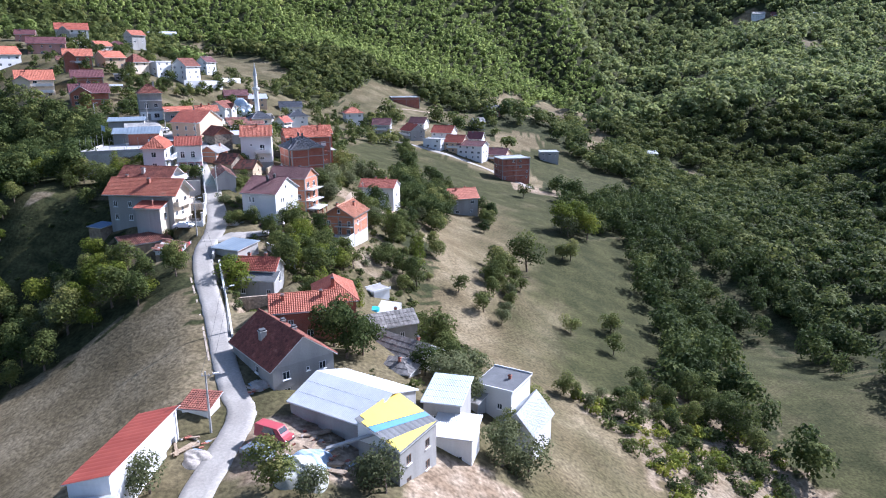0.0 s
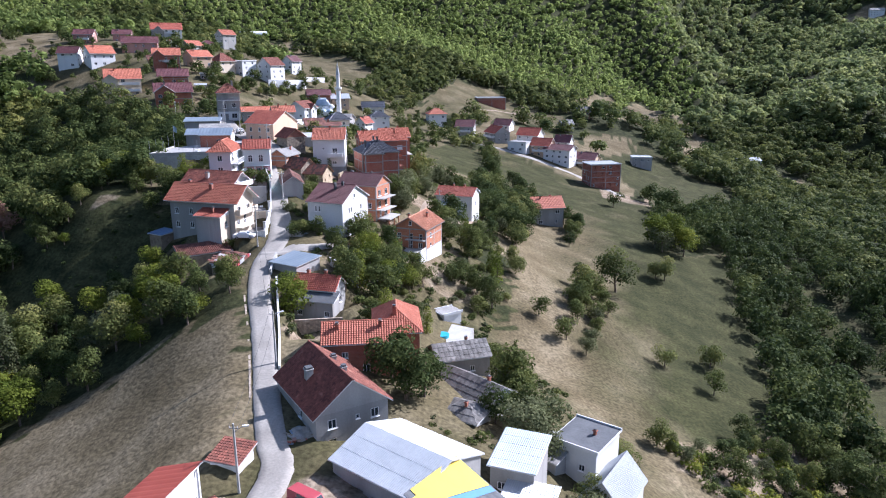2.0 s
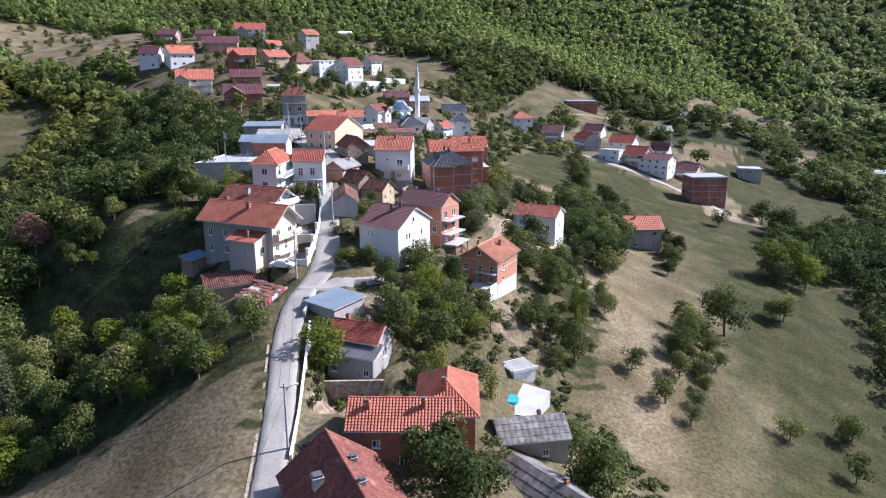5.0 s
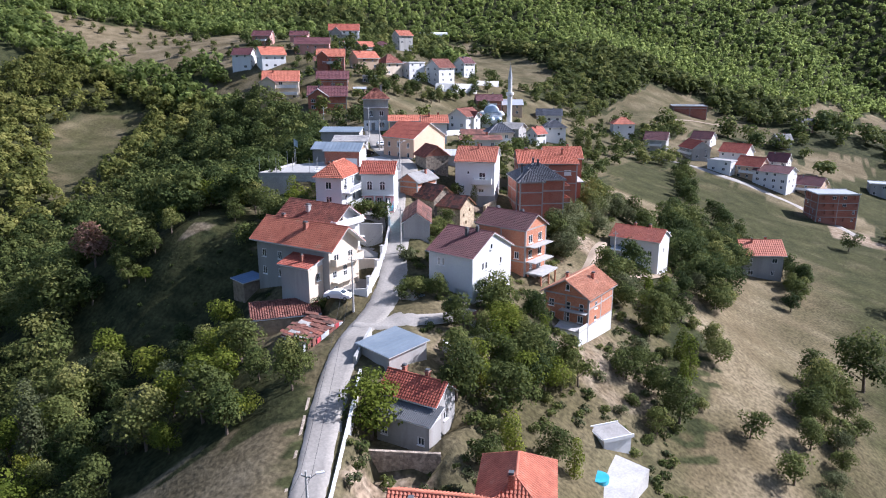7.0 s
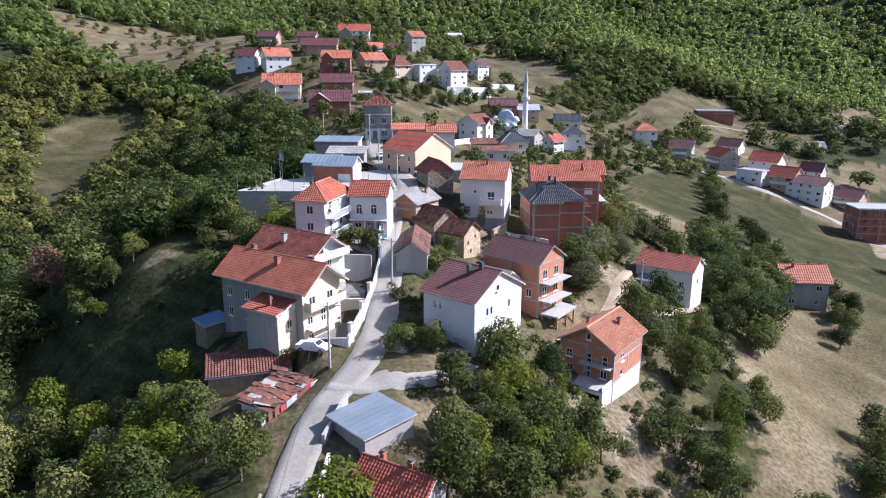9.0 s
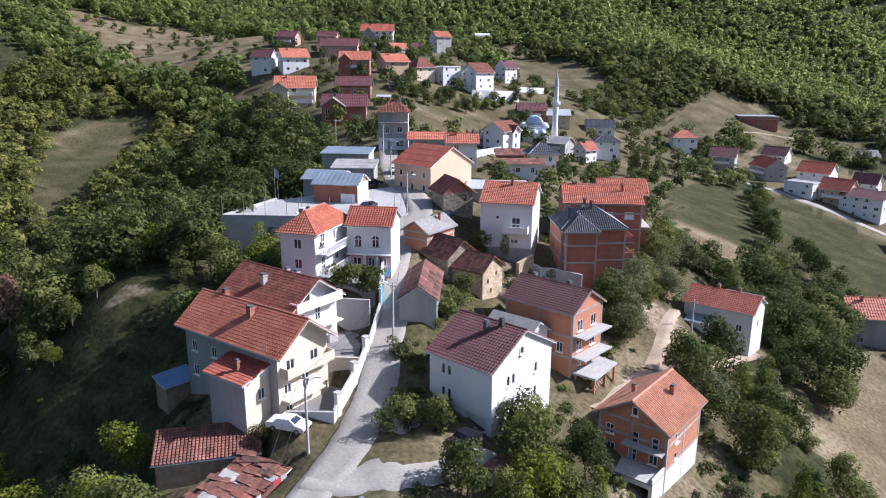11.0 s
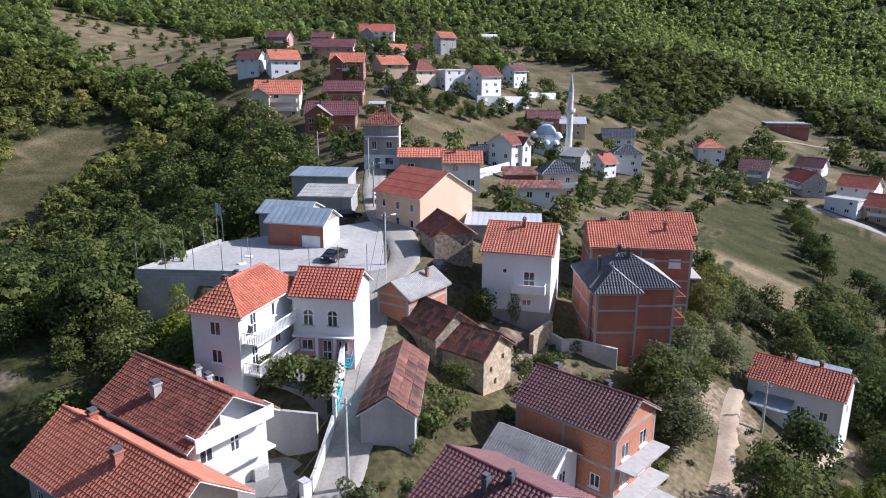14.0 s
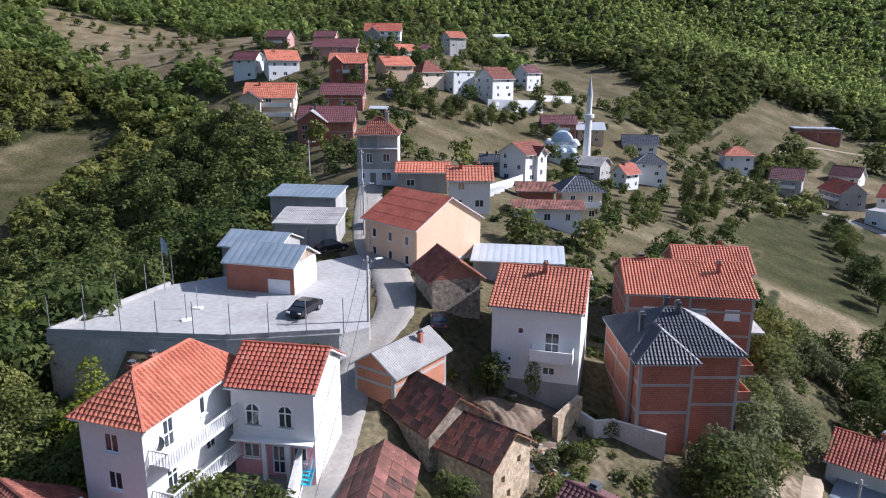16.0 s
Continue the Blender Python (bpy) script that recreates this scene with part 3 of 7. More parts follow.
VILLAGE = [(-20, 92, 14.5), (-2, 92, 12), (-24, 120, 17), (-13, 138, 10),
           (-30, 140, 19.5), (-40, 152, 24.8), (-22, 164, 18), (-32, 176, 22.5), (-66, 146, 25), (-76.5, 149.5, 22.3), (-66, 170, 33),
           (-94, 157, 29.8), (-119, 163, 24), (-54, 200, 33), (-40, 206, 29), (-48, 226, 31.5), (-21, 202, 18), (-7, 196, 12), (-112, 226, 33),
           (-132, 284, 44), (-170, 303, 49.5), (-175, 337, 58.5), (-258, 412, 73), (-96, 179, 31), (-99, 194, 32),
           (-58, 191, 31.5), (-84, 179.5, 31.0), (-78.5, 176.5, 31.5)]
VALLEY = [(-3.6, 153, 6.3), (18, 176, -0.5), (10, 211, 1.5), (32, 173, -8.5), (42, 164, -12), (67, 215, -16), (35, 125, -8),
          (4, 120, 6), (10, 90, 5), (4, 250, 4), (-20, 236, 17), (36, 250, -1), (47, 380, -3), (27, 438, 10), (20, 330, 4),
          (-30, 300, 17), (-40, 340, 20), (100, 250, -19), (90, 170, -21), (70, 100, -22), (150, 560, -12), (100, 400, -11), (40, 60, -10), (85, 209, -25), (88, 150, -21.5)]
UPPER = [(-98, 330, 31.5), (-94, 363, 31), (-78, 386, 31), (-50, 436, 24.5), (-24, 517, 29.5), (-16, 556, 31), (-67, 511, 43),
         (-122, 420, 49), (-159, 497, 58), (-127, 316, 45), (-296, 381, 69.5), (-310, 362, 64), (-230, 360, 58), (-230, 470, 75),
         (-360, 450, 84), (-60, 600, 62), (60, 560, 22), (120, 680, 18)]
LEFT = [(-250, 272, 25.5), (-271, 298, 31.2), (-190, 215, 9), (-150, 170, 8), (-125, 130, 4), (-150, 60, -8), (-300, 200, 34), (-330, 280, 50),
        (-400, 360, 84), (-60, 20, 2), (0, 20, 5), (-215, 330, 40), (-150, 240, 24), (-90, 126, 8), (-86, 132.5, 9.5), (-91, 141, 16.5), (-116, 155, 21), (-84, 146, 16), (-104, 142, 12), (-304, 312, 51), (-333, 402, 73),
        (-70, 108, 8.4), (-64, 117.6, 13.6), (-45, 104, 16.4), (-71, 101, 6.8), (-37, 89.3, 16.7), (-48, 93.3, 13.6), (-55, 80, 9)]
HILLS = [(-460, 560, 140), (-201, 575, 72), (-118, 521, 57), (-87, 695, 82), (-150, 660, 100), (-60, 900, 190), (-300, 760, 190), (44, 748, 70), (100, 870, 108), (-300, 1050, 300), (-20, 1150, 300),
         (175, 757, 22), (163, 850, 74), (158, 950, 132), (150, 1080, 200), (198, 960, 48), (108, 780, 34), (108, 690, 16), (106, 636, 7), (123, 512, -5), (99, 466, -7)]
# the far side of the valley, and an unseen ridge round (400, 340) added to shade it
OPPOSITE = [(170, 330, -18), (240, 300, -16), (227, 347, -20), (196, 514, -30), (172, 555, -16), (274, 580, -24), (350, 560, -8), (259, 626, 12), (223, 677, 20), (180, 725, -6), (215, 800, 14),
            (280, 870, 48), (429, 1028, 90), (252, 1143, 55), (213, 1093, 70), (430, 1359, 130), (560, 900, 55), (300, 760, 38), (340, 690, 34), (470, 780, 40), (370, 430, 105), (400, 340, 130), (460, 470, 140), (330, 330, 55), (600, 600, 60), (700, 1250, 170), (300, 1400, 200),
            (200, 190, -2), (290, 160, 20), (220, 60, 10), (400, 200, 60), (700, 300, 110), (-420, 150, 80), (-550, 400, 150), (100, -60, -25), (-200, -60, -20)]


def hermite(points, n):
    """A smooth line of n steps a stretch through points of any dimension."""
    p = np.array(points, float)
    d = np.gradient(p, axis=0)
    u = np.linspace(0, 1, n, endpoint=False)[:, None]
    out = [p[k] * (2 * u**3 - 3 * u**2 + 1) + d[k] * (u**3 - 2 * u**2 + u) + p[k + 1] * (3 * u**2 - 2 * u**3) + d[k + 1] * (u**3 - u**2) for k in range(len(p) - 1)]
    return np.concatenate(out + [p[-1:]])


SPOTS = np.array(ROAD + VILLAGE + VALLEY + UPPER + LEFT + HILLS + OPPOSITE, float)
ROAD_LINE = hermite(ROAD, 10)


def _thin(d2):
    return d2 * np.log(d2 + 1e-9) * 0.5


def _weights():
    n, xy = len(SPOTS), SPOTS[:, :2] / 100
    a = np.zeros((n + 3, n + 3))
    a[:n, :n] = _thin(((xy[:, None] - xy[None]) ** 2).sum(-1)) + 0.004 * np.eye(n)
    a[:n, n], a[:n, n + 1:], a[n, :n], a[n + 1:, :n] = 1, xy, 1, xy.T
    return np.linalg.solve(a, np.r_[SPOTS[:, 2], 0, 0, 0])


SHEET = _weights()
# levelled ground: x, y, half length, half width, turn in degrees, z, margin of the bank
PADS = [(-80.5, 191.5, 9.5, 10.5, 28, 37.4, 2.5), (-31.8, 116.6, 3.6, 4.4, 23, 16.3, 1.2), (-35.8, 125.4, 4.6, 4.8, -4, 17.3, 1.4), (-55.6, 137.8, 4.6, 2.2, 98, 21.4, 0.9), (-62.5, 141.1, 5, 2.4, 40, 21.6, 1.5), (-56.8, 151.7, 3.2, 3.2, -15, 26.05, 1.4), (-59.3, 160.4, 2.6, 3.6, 25, 28.85, 1.4), (-62.8, 170.2, 3.4, 3.0, 18, 33.65, 1.4), (-34.2, 178.6, 1.6, 3.6, -12, 23.6, 2.2)]


def ground(x, y, pads=True):
    """The ground's height; x and y may be arrays."""
    x, y = np.atleast_1d(np.asarray(x, float)), np.atleast_1d(np.asarray(y, float))
    shape, xy = x.shape, np.stack([x.ravel(), y.ravel()], 1)
    n, z = len(SPOTS), np.empty(x.size)
    for i in range(0, len(xy), 20000):
        q = xy[i:i + 20000] / 100
        z[i:i + 20000] = _thin(((q[:, None] - SPOTS[None, :, :2] / 100) ** 2).sum(-1)) @ SHEET[:n] + SHEET[n] + q @ SHEET[n + 1:]
    far = np.clip((np.hypot(xy[:, 0] - 50, xy[:, 1] - 450) - 950) / 700, 0, 1)
    z = z * (1 - far) + (300 + 70 * np.sin(xy[:, 0] / 210) * np.cos(xy[:, 1] / 260)) * far
    z += 0.35 * np.sin(xy[:, 0] / 5.3 + 1) * np.sin(xy[:, 1] / 6.1) + 1.0 * np.sin(xy[:, 0] / 23 + xy[:, 1] / 31)
    if pads:
        near = np.nonzero((np.abs(xy[:, 0] + 60) < 80) & (np.abs(xy[:, 1] - 145) < 140))[0]
        if len(near):
            d2 = ((xy[near, None] - ROAD_LINE[None, :, :2]) ** 2).sum(-1)
            k = d2.argmin(1)
            w = np.clip((6.5 - np.sqrt(d2[np.arange(len(near)), k])) / 3.2, 0, 1)
            w = w * w * (3 - 2 * w)
            z[near] = z[near] * (1 - w) + (ROAD_LINE[k, 2] - 0.12) * w
        for px, py, hl, hw, turn, pz, margin in PADS:
            c, s = np.cos(np.radians(turn)), np.sin(np.radians(turn))
            u, v = (xy[:, 0] - px) * c + (xy[:, 1] - py) * s, -(xy[:, 0] - px) * s + (xy[:, 1] - py) * c
            out = np.hypot(np.maximum(np.abs(u) - hl, 0), np.maximum(np.abs(v) - hw, 0))
            w = np.clip(1 - out / margin, 0, 1)
            w = w * w * (3 - 2 * w)
            z = z * (1 - w) + pz * w
        if len(near):
            w = np.clip((3.9 - np.sqrt(d2[np.arange(len(near)), k])) / 1.5, 0, 1)
            z[near] = z[near] * (1 - w) + (ROAD_LINE[k, 2] - 0.12) * w
    z = z.reshape(shape)
    return z if z.size > 1 else float(z.ravel()[0])


# ---- the land ----
MEADOW = [(-48, 364), (-8, 400), (26, 367), (59, 346), (50, 262), (76, 279), (66, 224), (62, 178), (51, 148), (25, 131), (11, 134), (-3, 148), (-3, 190), (-14, 213), (-41, 298)]
VALLEY_MEADOW = [(82, 200), (84, 212), (96, 216), (104, 190), (112, 162), (100, 100), (84, 96), (72, 128), (76, 165)]
VALLEY_STRIP = [(93, 256), (101, 270), (106, 243), (114, 200), (118, 164), (112, 164), (103, 215), (95, 236)]
FIELD = [(-100, 84), (-80, 98), (-67, 109), (-58, 114), (-46.5, 118), (-27, 84), (-30, 60), (-36, 30), (-120, 40)]
LEFT_MEADOW = [(-212, 226), (-240, 242), (-283, 285), (-285, 306), (-268, 321), (-250, 299), (-224, 262), (-208, 238)]
UPPER_FIELD = [(-395, 378), (-415, 405), (-391, 418), (-373, 446), (-296, 446), (-256, 398), (-240, 368), (-272, 358), (-286, 349), (-307, 348), (-350, 360)]
MOSQUE_MEADOW = [(-141, 325), (-132, 364), (-108, 350), (-112, 290)]
HIGH_MEADOW = [(-197, 560), (-176, 566), (-146, 562), (-113, 524), (-104, 486), (-112, 440), (-120, 412), (-134, 420), (-148, 434), (-156, 480)]
BACK_MEADOW = [(-78, 412), (-55, 560), (-28, 577), (-12, 560), (25, 533), (23, 501), (-19, 478), (-44, 465), (-66, 450)]
GLADES = [[(56, 540), (93, 700), (110, 735), (121, 700), (120, 660), (98, 590)], [(100, 490), (120, 598), (139, 622), (152, 598), (132, 545)], [(112, 620), (150, 738), (163, 738), (130, 616)], [(39, 497), (71, 500), (59, 460), (31, 440)],
          [(-222, 566), (-203, 592), (-174, 584), (-172, 576), (-204, 566)], [(32, 606), (59, 680), (72, 690), (80, 680), (42, 560)], [(274, 800), (284, 826), (302, 816), (290, 784)], [(505, 1300), (554, 1320), (580, 1265), (548, 1205)], [(472, 990), (516, 986), (492, 940)], [(176, 546), (184, 556), (206, 530), (190, 506), (176, 522)]]
VALLEY_FIELD = [(40, 505), (77, 500), (100, 452), (126, 452), (111, 372), (64, 335), (52, 400)]
KNOLL = [(-104, 158), (-97, 153), (-88, 156), (-82, 166), (-90, 168), (-101, 165)]
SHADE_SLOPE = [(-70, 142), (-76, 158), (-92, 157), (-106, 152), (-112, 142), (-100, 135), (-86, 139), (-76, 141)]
SHACK_PLOT = [(-69, 147), (-58, 149), (-50, 146), (-50, 130), (-56, 131), (-67, 135)]
VILLAGE_PLOT = [(-36, 30), (-10, 30), (40, 100), (10, 132), (-5, 150), (-16, 205), (-24, 232), (-30, 250), (-46, 300), (-40, 420), (-60, 450), (-120, 440), (-150, 440), (-200, 505),
                (-280, 470), (-272, 400), (-245, 350), (-190, 296), (-160, 286), (-122, 252), (-108, 232), (-96, 200), (-92, 174), (-78, 158), (-70, 142), (-52, 136), (-48, 124), (-40, 108), (-33, 90)]
HAMLET = [(-60, 400), (-20, 475), (34, 466), (56, 400), (52, 356), (28, 362), (-20, 405)]
SCREE = [(0, 30), (40, 100), (25, 131), (51, 148), (66, 140), (84, 96), (100, 60), (60, 20)]
OPEN = [MEADOW, VALLEY_MEADOW, VALLEY_STRIP, VALLEY_FIELD, FIELD, LEFT_MEADOW, UPPER_FIELD, MOSQUE_MEADOW, HIGH_MEADOW, BACK_MEADOW, KNOLL, SHADE_SLOPE, SHACK_PLOT, VILLAGE_PLOT, HAMLET, SCREE, *GLADES]


def inside(poly, x, y):
    hit = np.zeros(np.shape(x), bool)
    for (x0, y0), (x1, y1) in zip(poly, poly[1:] + poly[:1]):
        cut = ((y0 > y) != (y1 > y)) & (x < (x1 - x0) * (y - y0) / ((y1 - y0) or 1e-9) + x0)
        hit ^= cut
    return hit


def ground_material():
    m = bpy.data.materials.new("grass_and_earth")
    m.use_nodes = True
    n, l = m.node_tree.nodes, m.node_tree.links
    bsdf = n["Principled BSDF"]
    co = n.new("ShaderNodeTexCoord")

    def noise_at(s, detail=6):
        t = n.new("ShaderNodeTexNoise")
        t.inputs["Scale"].default_value, t.inputs["Detail"].default_value = s, detail
        l.new(co.outputs["Object"], t.inputs["Vector"])
        return t.outputs["Fac"]

    def mixed(fac, a, b):
        k = n.new("ShaderNodeMix")
        k.data_type = "RGBA"
        l.new(fac, k.inputs["Factor"])
        for sock, v in ((k.inputs["A"], a), (k.inputs["B"], b)):
            if isinstance(v, tuple):
                sock.default_value = (*v, 1)
            else:
                l.new(v, sock)
        return k.outputs["Result"]

    att = n.new("ShaderNodeAttribute")
    att.attribute_name = "cover"
    sep = n.new("ShaderNodeSeparateColor")
    l.new(att.outputs["Color"], sep.inputs[0])

    def sharpened(chan, scale, low=0.3, high=0.7):
        """A cover channel broken up by noise, so that its edge is ragged."""
        a = n.new("ShaderNodeMath")
        a.operation = "MULTIPLY_ADD"
        a.inputs[1].default_value = 0.7
        l.new(noise_at(scale), a.inputs[0])
        l.new(sep.outputs[chan], a.inputs[2])
        r = n.new("ShaderNodeMapRange")
        r.inputs[1].default_value, r.inputs[2].default_value = low + 0.35, high + 0.35
        l.new(a.outputs[0], r.inputs[0])
        return r.outputs[0]

    dry = ramp_of(n, [(0.3, (0.1, 0.079, 0.042)), (0.5, (0.152, 0.122, 0.07)), (0.7, (0.225, 0.184, 0.115))])
    l.new(noise_at(0.09, 9), dry.inputs[0])
    green = ramp_of(n, [(0.35, (0.034, 0.037, 0.014)), (0.65, (0.06, 0.06, 0.024))])
    l.new(noise_at(0.16, 9), green.inputs[0])
    earth = ramp_of(n, [(0.35, (0.19, 0.14, 0.092)), (0.65, (0.31, 0.25, 0.18))])
    l.new(noise_at(0.4, 8), earth.inputs[0])
    # woodland floor, and the painted shade of SHADE_SLOPE
    floor_and_shade = ramp_of(n, [(0.35, (0.022, 0.027, 0.011)), (0.7, (0.062, 0.064, 0.026))])
    l.new(noise_at(0.3, 8), floor_and_shade.inputs[0])
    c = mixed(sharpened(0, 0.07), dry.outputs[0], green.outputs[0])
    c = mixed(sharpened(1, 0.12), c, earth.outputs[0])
    c = mixed(sharpened(2, 0.15), c, floor_and_shade.outputs[0])
    tuft = noise_at(1.6, 8)
    mr = n.new("ShaderNodeMapRange")
    mr.inputs[1].default_value, mr.inputs[2].default_value, mr.inputs[3].default_value, mr.inputs[4].default_value = 0.3, 0.7, 0.55, 1.35
    l.new(tuft, mr.inputs[0])
    hs = n.new("ShaderNodeHueSaturation")
    l.new(c, hs.inputs["Color"])
    l.new(mr.outputs[0], hs.inputs["Value"])
    l.new(hs.outputs[0], bsdf.inputs["Base Color"])
    bsdf.inputs["Roughness"].default_value = 1.0
    bsdf.inputs["Specular IOR Level"].default_value = 0.1
    b = n.new("ShaderNodeBump")
    b.inputs["Strength"].default_value, b.inputs["Distance"].default_value = 0.5, 0.2
    l.new(tuft, b.inputs["Height"])
    l.new(b.outputs[0], bsdf.inputs["Normal"])
    return m


MAT["ground"] = ground_material()


def spaced(core0, core1, step, end0, end1, wide0, wide1):
    """Grid lines: even in the core, a little wider out to wide0 and wide1, and growing beyond."""
    mid = list(np.arange(core0, core1, step))
    out, s, v = [], step, mid[-1]
    while v < end1:
        s = min(s * 1.12, 11 if v < wide1 else 60)
        v += s
        out.append(v)
    low, s, v = [], step, mid[0]
    while v > end0:
        s = min(s * 1.12, 11 if v > wide0 else 60)
        v -= s
        low.append(v)
    return np.array(low[::-1] + mid + out)


gx, gy = np.meshgrid(spaced(-115, 75, 1.8, -2600, 2600, -440, 620), spaced(52, 250, 1.8, -1500, 3200, 0, 1350))
gz = ground(gx, gy)
sh = Shell().grid(np.stack([gx, gy, gz], -1))
me = sh.mesh("ground", MAT["ground"])
me.polygons.foreach_set("use_smooth", [True] * len(me.polygons))
fx, fy = gx.ravel(), gy.ravel()
rnd = np.random.RandomState(4)
jx, jy = fx + rnd.normal(0, 1.5, fx.size), fy + rnd.normal(0, 1.5, fx.size)
cover = np.zeros((fx.size, 4), np.float32)
cover[:, 3] = 1
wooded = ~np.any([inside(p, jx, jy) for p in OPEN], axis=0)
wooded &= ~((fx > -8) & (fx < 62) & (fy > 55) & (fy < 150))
# the open slope's shade is painted with the dark woodland-floor colour
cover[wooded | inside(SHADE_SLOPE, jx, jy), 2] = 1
grn = np.full(fx.size, 0.35)
grn[inside(VALLEY_MEADOW, jx, jy) | inside(VALLEY_STRIP, jx, jy) | inside(VALLEY_FIELD, jx, jy)] = 0.75
for glade in GLADES:
    grn[inside(glade, jx, jy)] = 0.12
grn[inside(MEADOW, jx, jy)] = np.clip(0.32 + 0.014 * (fx - 8), 0.26, 0.85)[inside(MEADOW, jx, jy)]
# far meadow is greener, and the shadow over it is put into this cover
grn[inside(MEADOW, jx, jy) & (fy > 290)] = 0.72
grn[inside(LEFT_MEADOW, jx, jy)] = 0.6
grn[inside(HIGH_MEADOW, jx, jy) | inside(BACK_MEADOW, jx, jy) | inside(MOSQUE_MEADOW, jx, jy)] = 0.47
grn[inside(UPPER_FIELD, jx, jy)] = 0.24
grn[inside(FIELD, jx, jy)] = 0.26
# slope and knoll take the dark green cover as painted shade
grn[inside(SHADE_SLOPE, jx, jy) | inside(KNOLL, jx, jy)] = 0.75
cover[:, 0] = grn
bare = np.zeros(fx.size)
bare[inside(VILLAGE_PLOT, jx, jy)] = 0.2
grn[inside(VILLAGE_PLOT, jx, jy)] = 0.48
cover[:, 0] = grn
bare[inside(SCREE, jx, jy)] = 0.52
bare[inside(MEADOW, jx, jy) & (fx < 12) & (fy < 200)] = 0.12
bare[(np.hypot(fx + 17, fy - 73) < 8)] = 0.75
bare[(np.hypot(fx + 51, fy - 193) < 7)] = 0.45
bare[(np.hypot(fx - 4, fy - 72) < 9)] = 0.8
bare[(np.hypot(fx + 33, fy - 115) < 4.5)] = 0.8
bare[(np.hypot(fx + 29, fy - 206) < 5)] = 0.7
bare[(np.hypot(fx + 18, fy - 162) < 9)] = 0.5
bare[(np.hypot(fx - 48, fy - 352) < 14)] = 0.9
bare[(np.hypot(fx + 93, fy - 158) < 3)] = 0.5
bare[(np.hypot(fx + 34, fy - 142) < 5)] = 0.6
cover[:, 1] = bare
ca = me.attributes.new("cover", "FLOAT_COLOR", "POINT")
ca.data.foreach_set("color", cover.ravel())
terrain = solo("ground", me, None, "hilly ground of dry grass, earth and woodland floor, one slope's shade painted in", "ground", kind="structure")


def ribbon(line, width, lift=0.05, wobble=0.0, seed=1):
    """A paved strip along a line of x, y, z."""
    r = np.random.RandomState(seed)
    line = np.asarray(line)
    d = np.gradient(line[:, :2], axis=0)
    d /= np.linalg.norm(d, axis=1)[:, None]
    nrm = np.stack([-d[:, 1], d[:, 0]], 1)
    w = np.broadcast_to(np.asarray(width, float), (len(line),)) / 2
    offs = np.array([-1.18, -0.97, -0.5, 0, 0.5, 0.97, 1.18])
    pts = np.empty((len(line), 7, 3))
    for j, o in enumerate(offs):
        wob = r.normal(0, wobble, len(line)) if abs(o) > 0.9 else 0
        pts[:, j, :2] = line[:, :2] + nrm * (o * w + wob)[:, None] if wobble else line[:, :2] + nrm * (o * w)[:, None]
        pts[:, j, 2] = line[:, 2] + lift - (0.55 if abs(o) > 1 else 0)
    return Shell().grid(pts[:, ::-1])


road_width = np.interp(ROAD_LINE[:, 1], [30, 80, 100, 140, 150, 165, 190, 205, 240], [3.6, 3.5, 3.3, 3.8, 4.4, 3.7, 3.4, 4.4, 4.4])
solo("road", ribbon(ROAD_LINE, road_width, 0.06, 0.05), "road", "narrow pale worn asphalt village road", "road", kind="structure", smooth=True)


def on_ground(pts, lift=0.0, pads=True):
    p = np.array(pts, float)
    return np.c_[p, np.atleast_1d(ground(p[:, 0], p[:, 1], pads)) + lift]


TRACKS = []


def track(name, label, pts, width, material="dirt", wobble=0.15):
    line = hermite(pts, 8)
    TRACKS.append(line[:, :2])
    line = on_ground(line[:, :2])
    for _ in range(3):
        line[1:-1, 2] = (line[:-2, 2] + line[1:-1, 2] * 2 + line[2:, 2]) / 4
    return solo(name, ribbon(line, width, 0.09, wobble), material, label, "track", kind="structure", smooth=True)


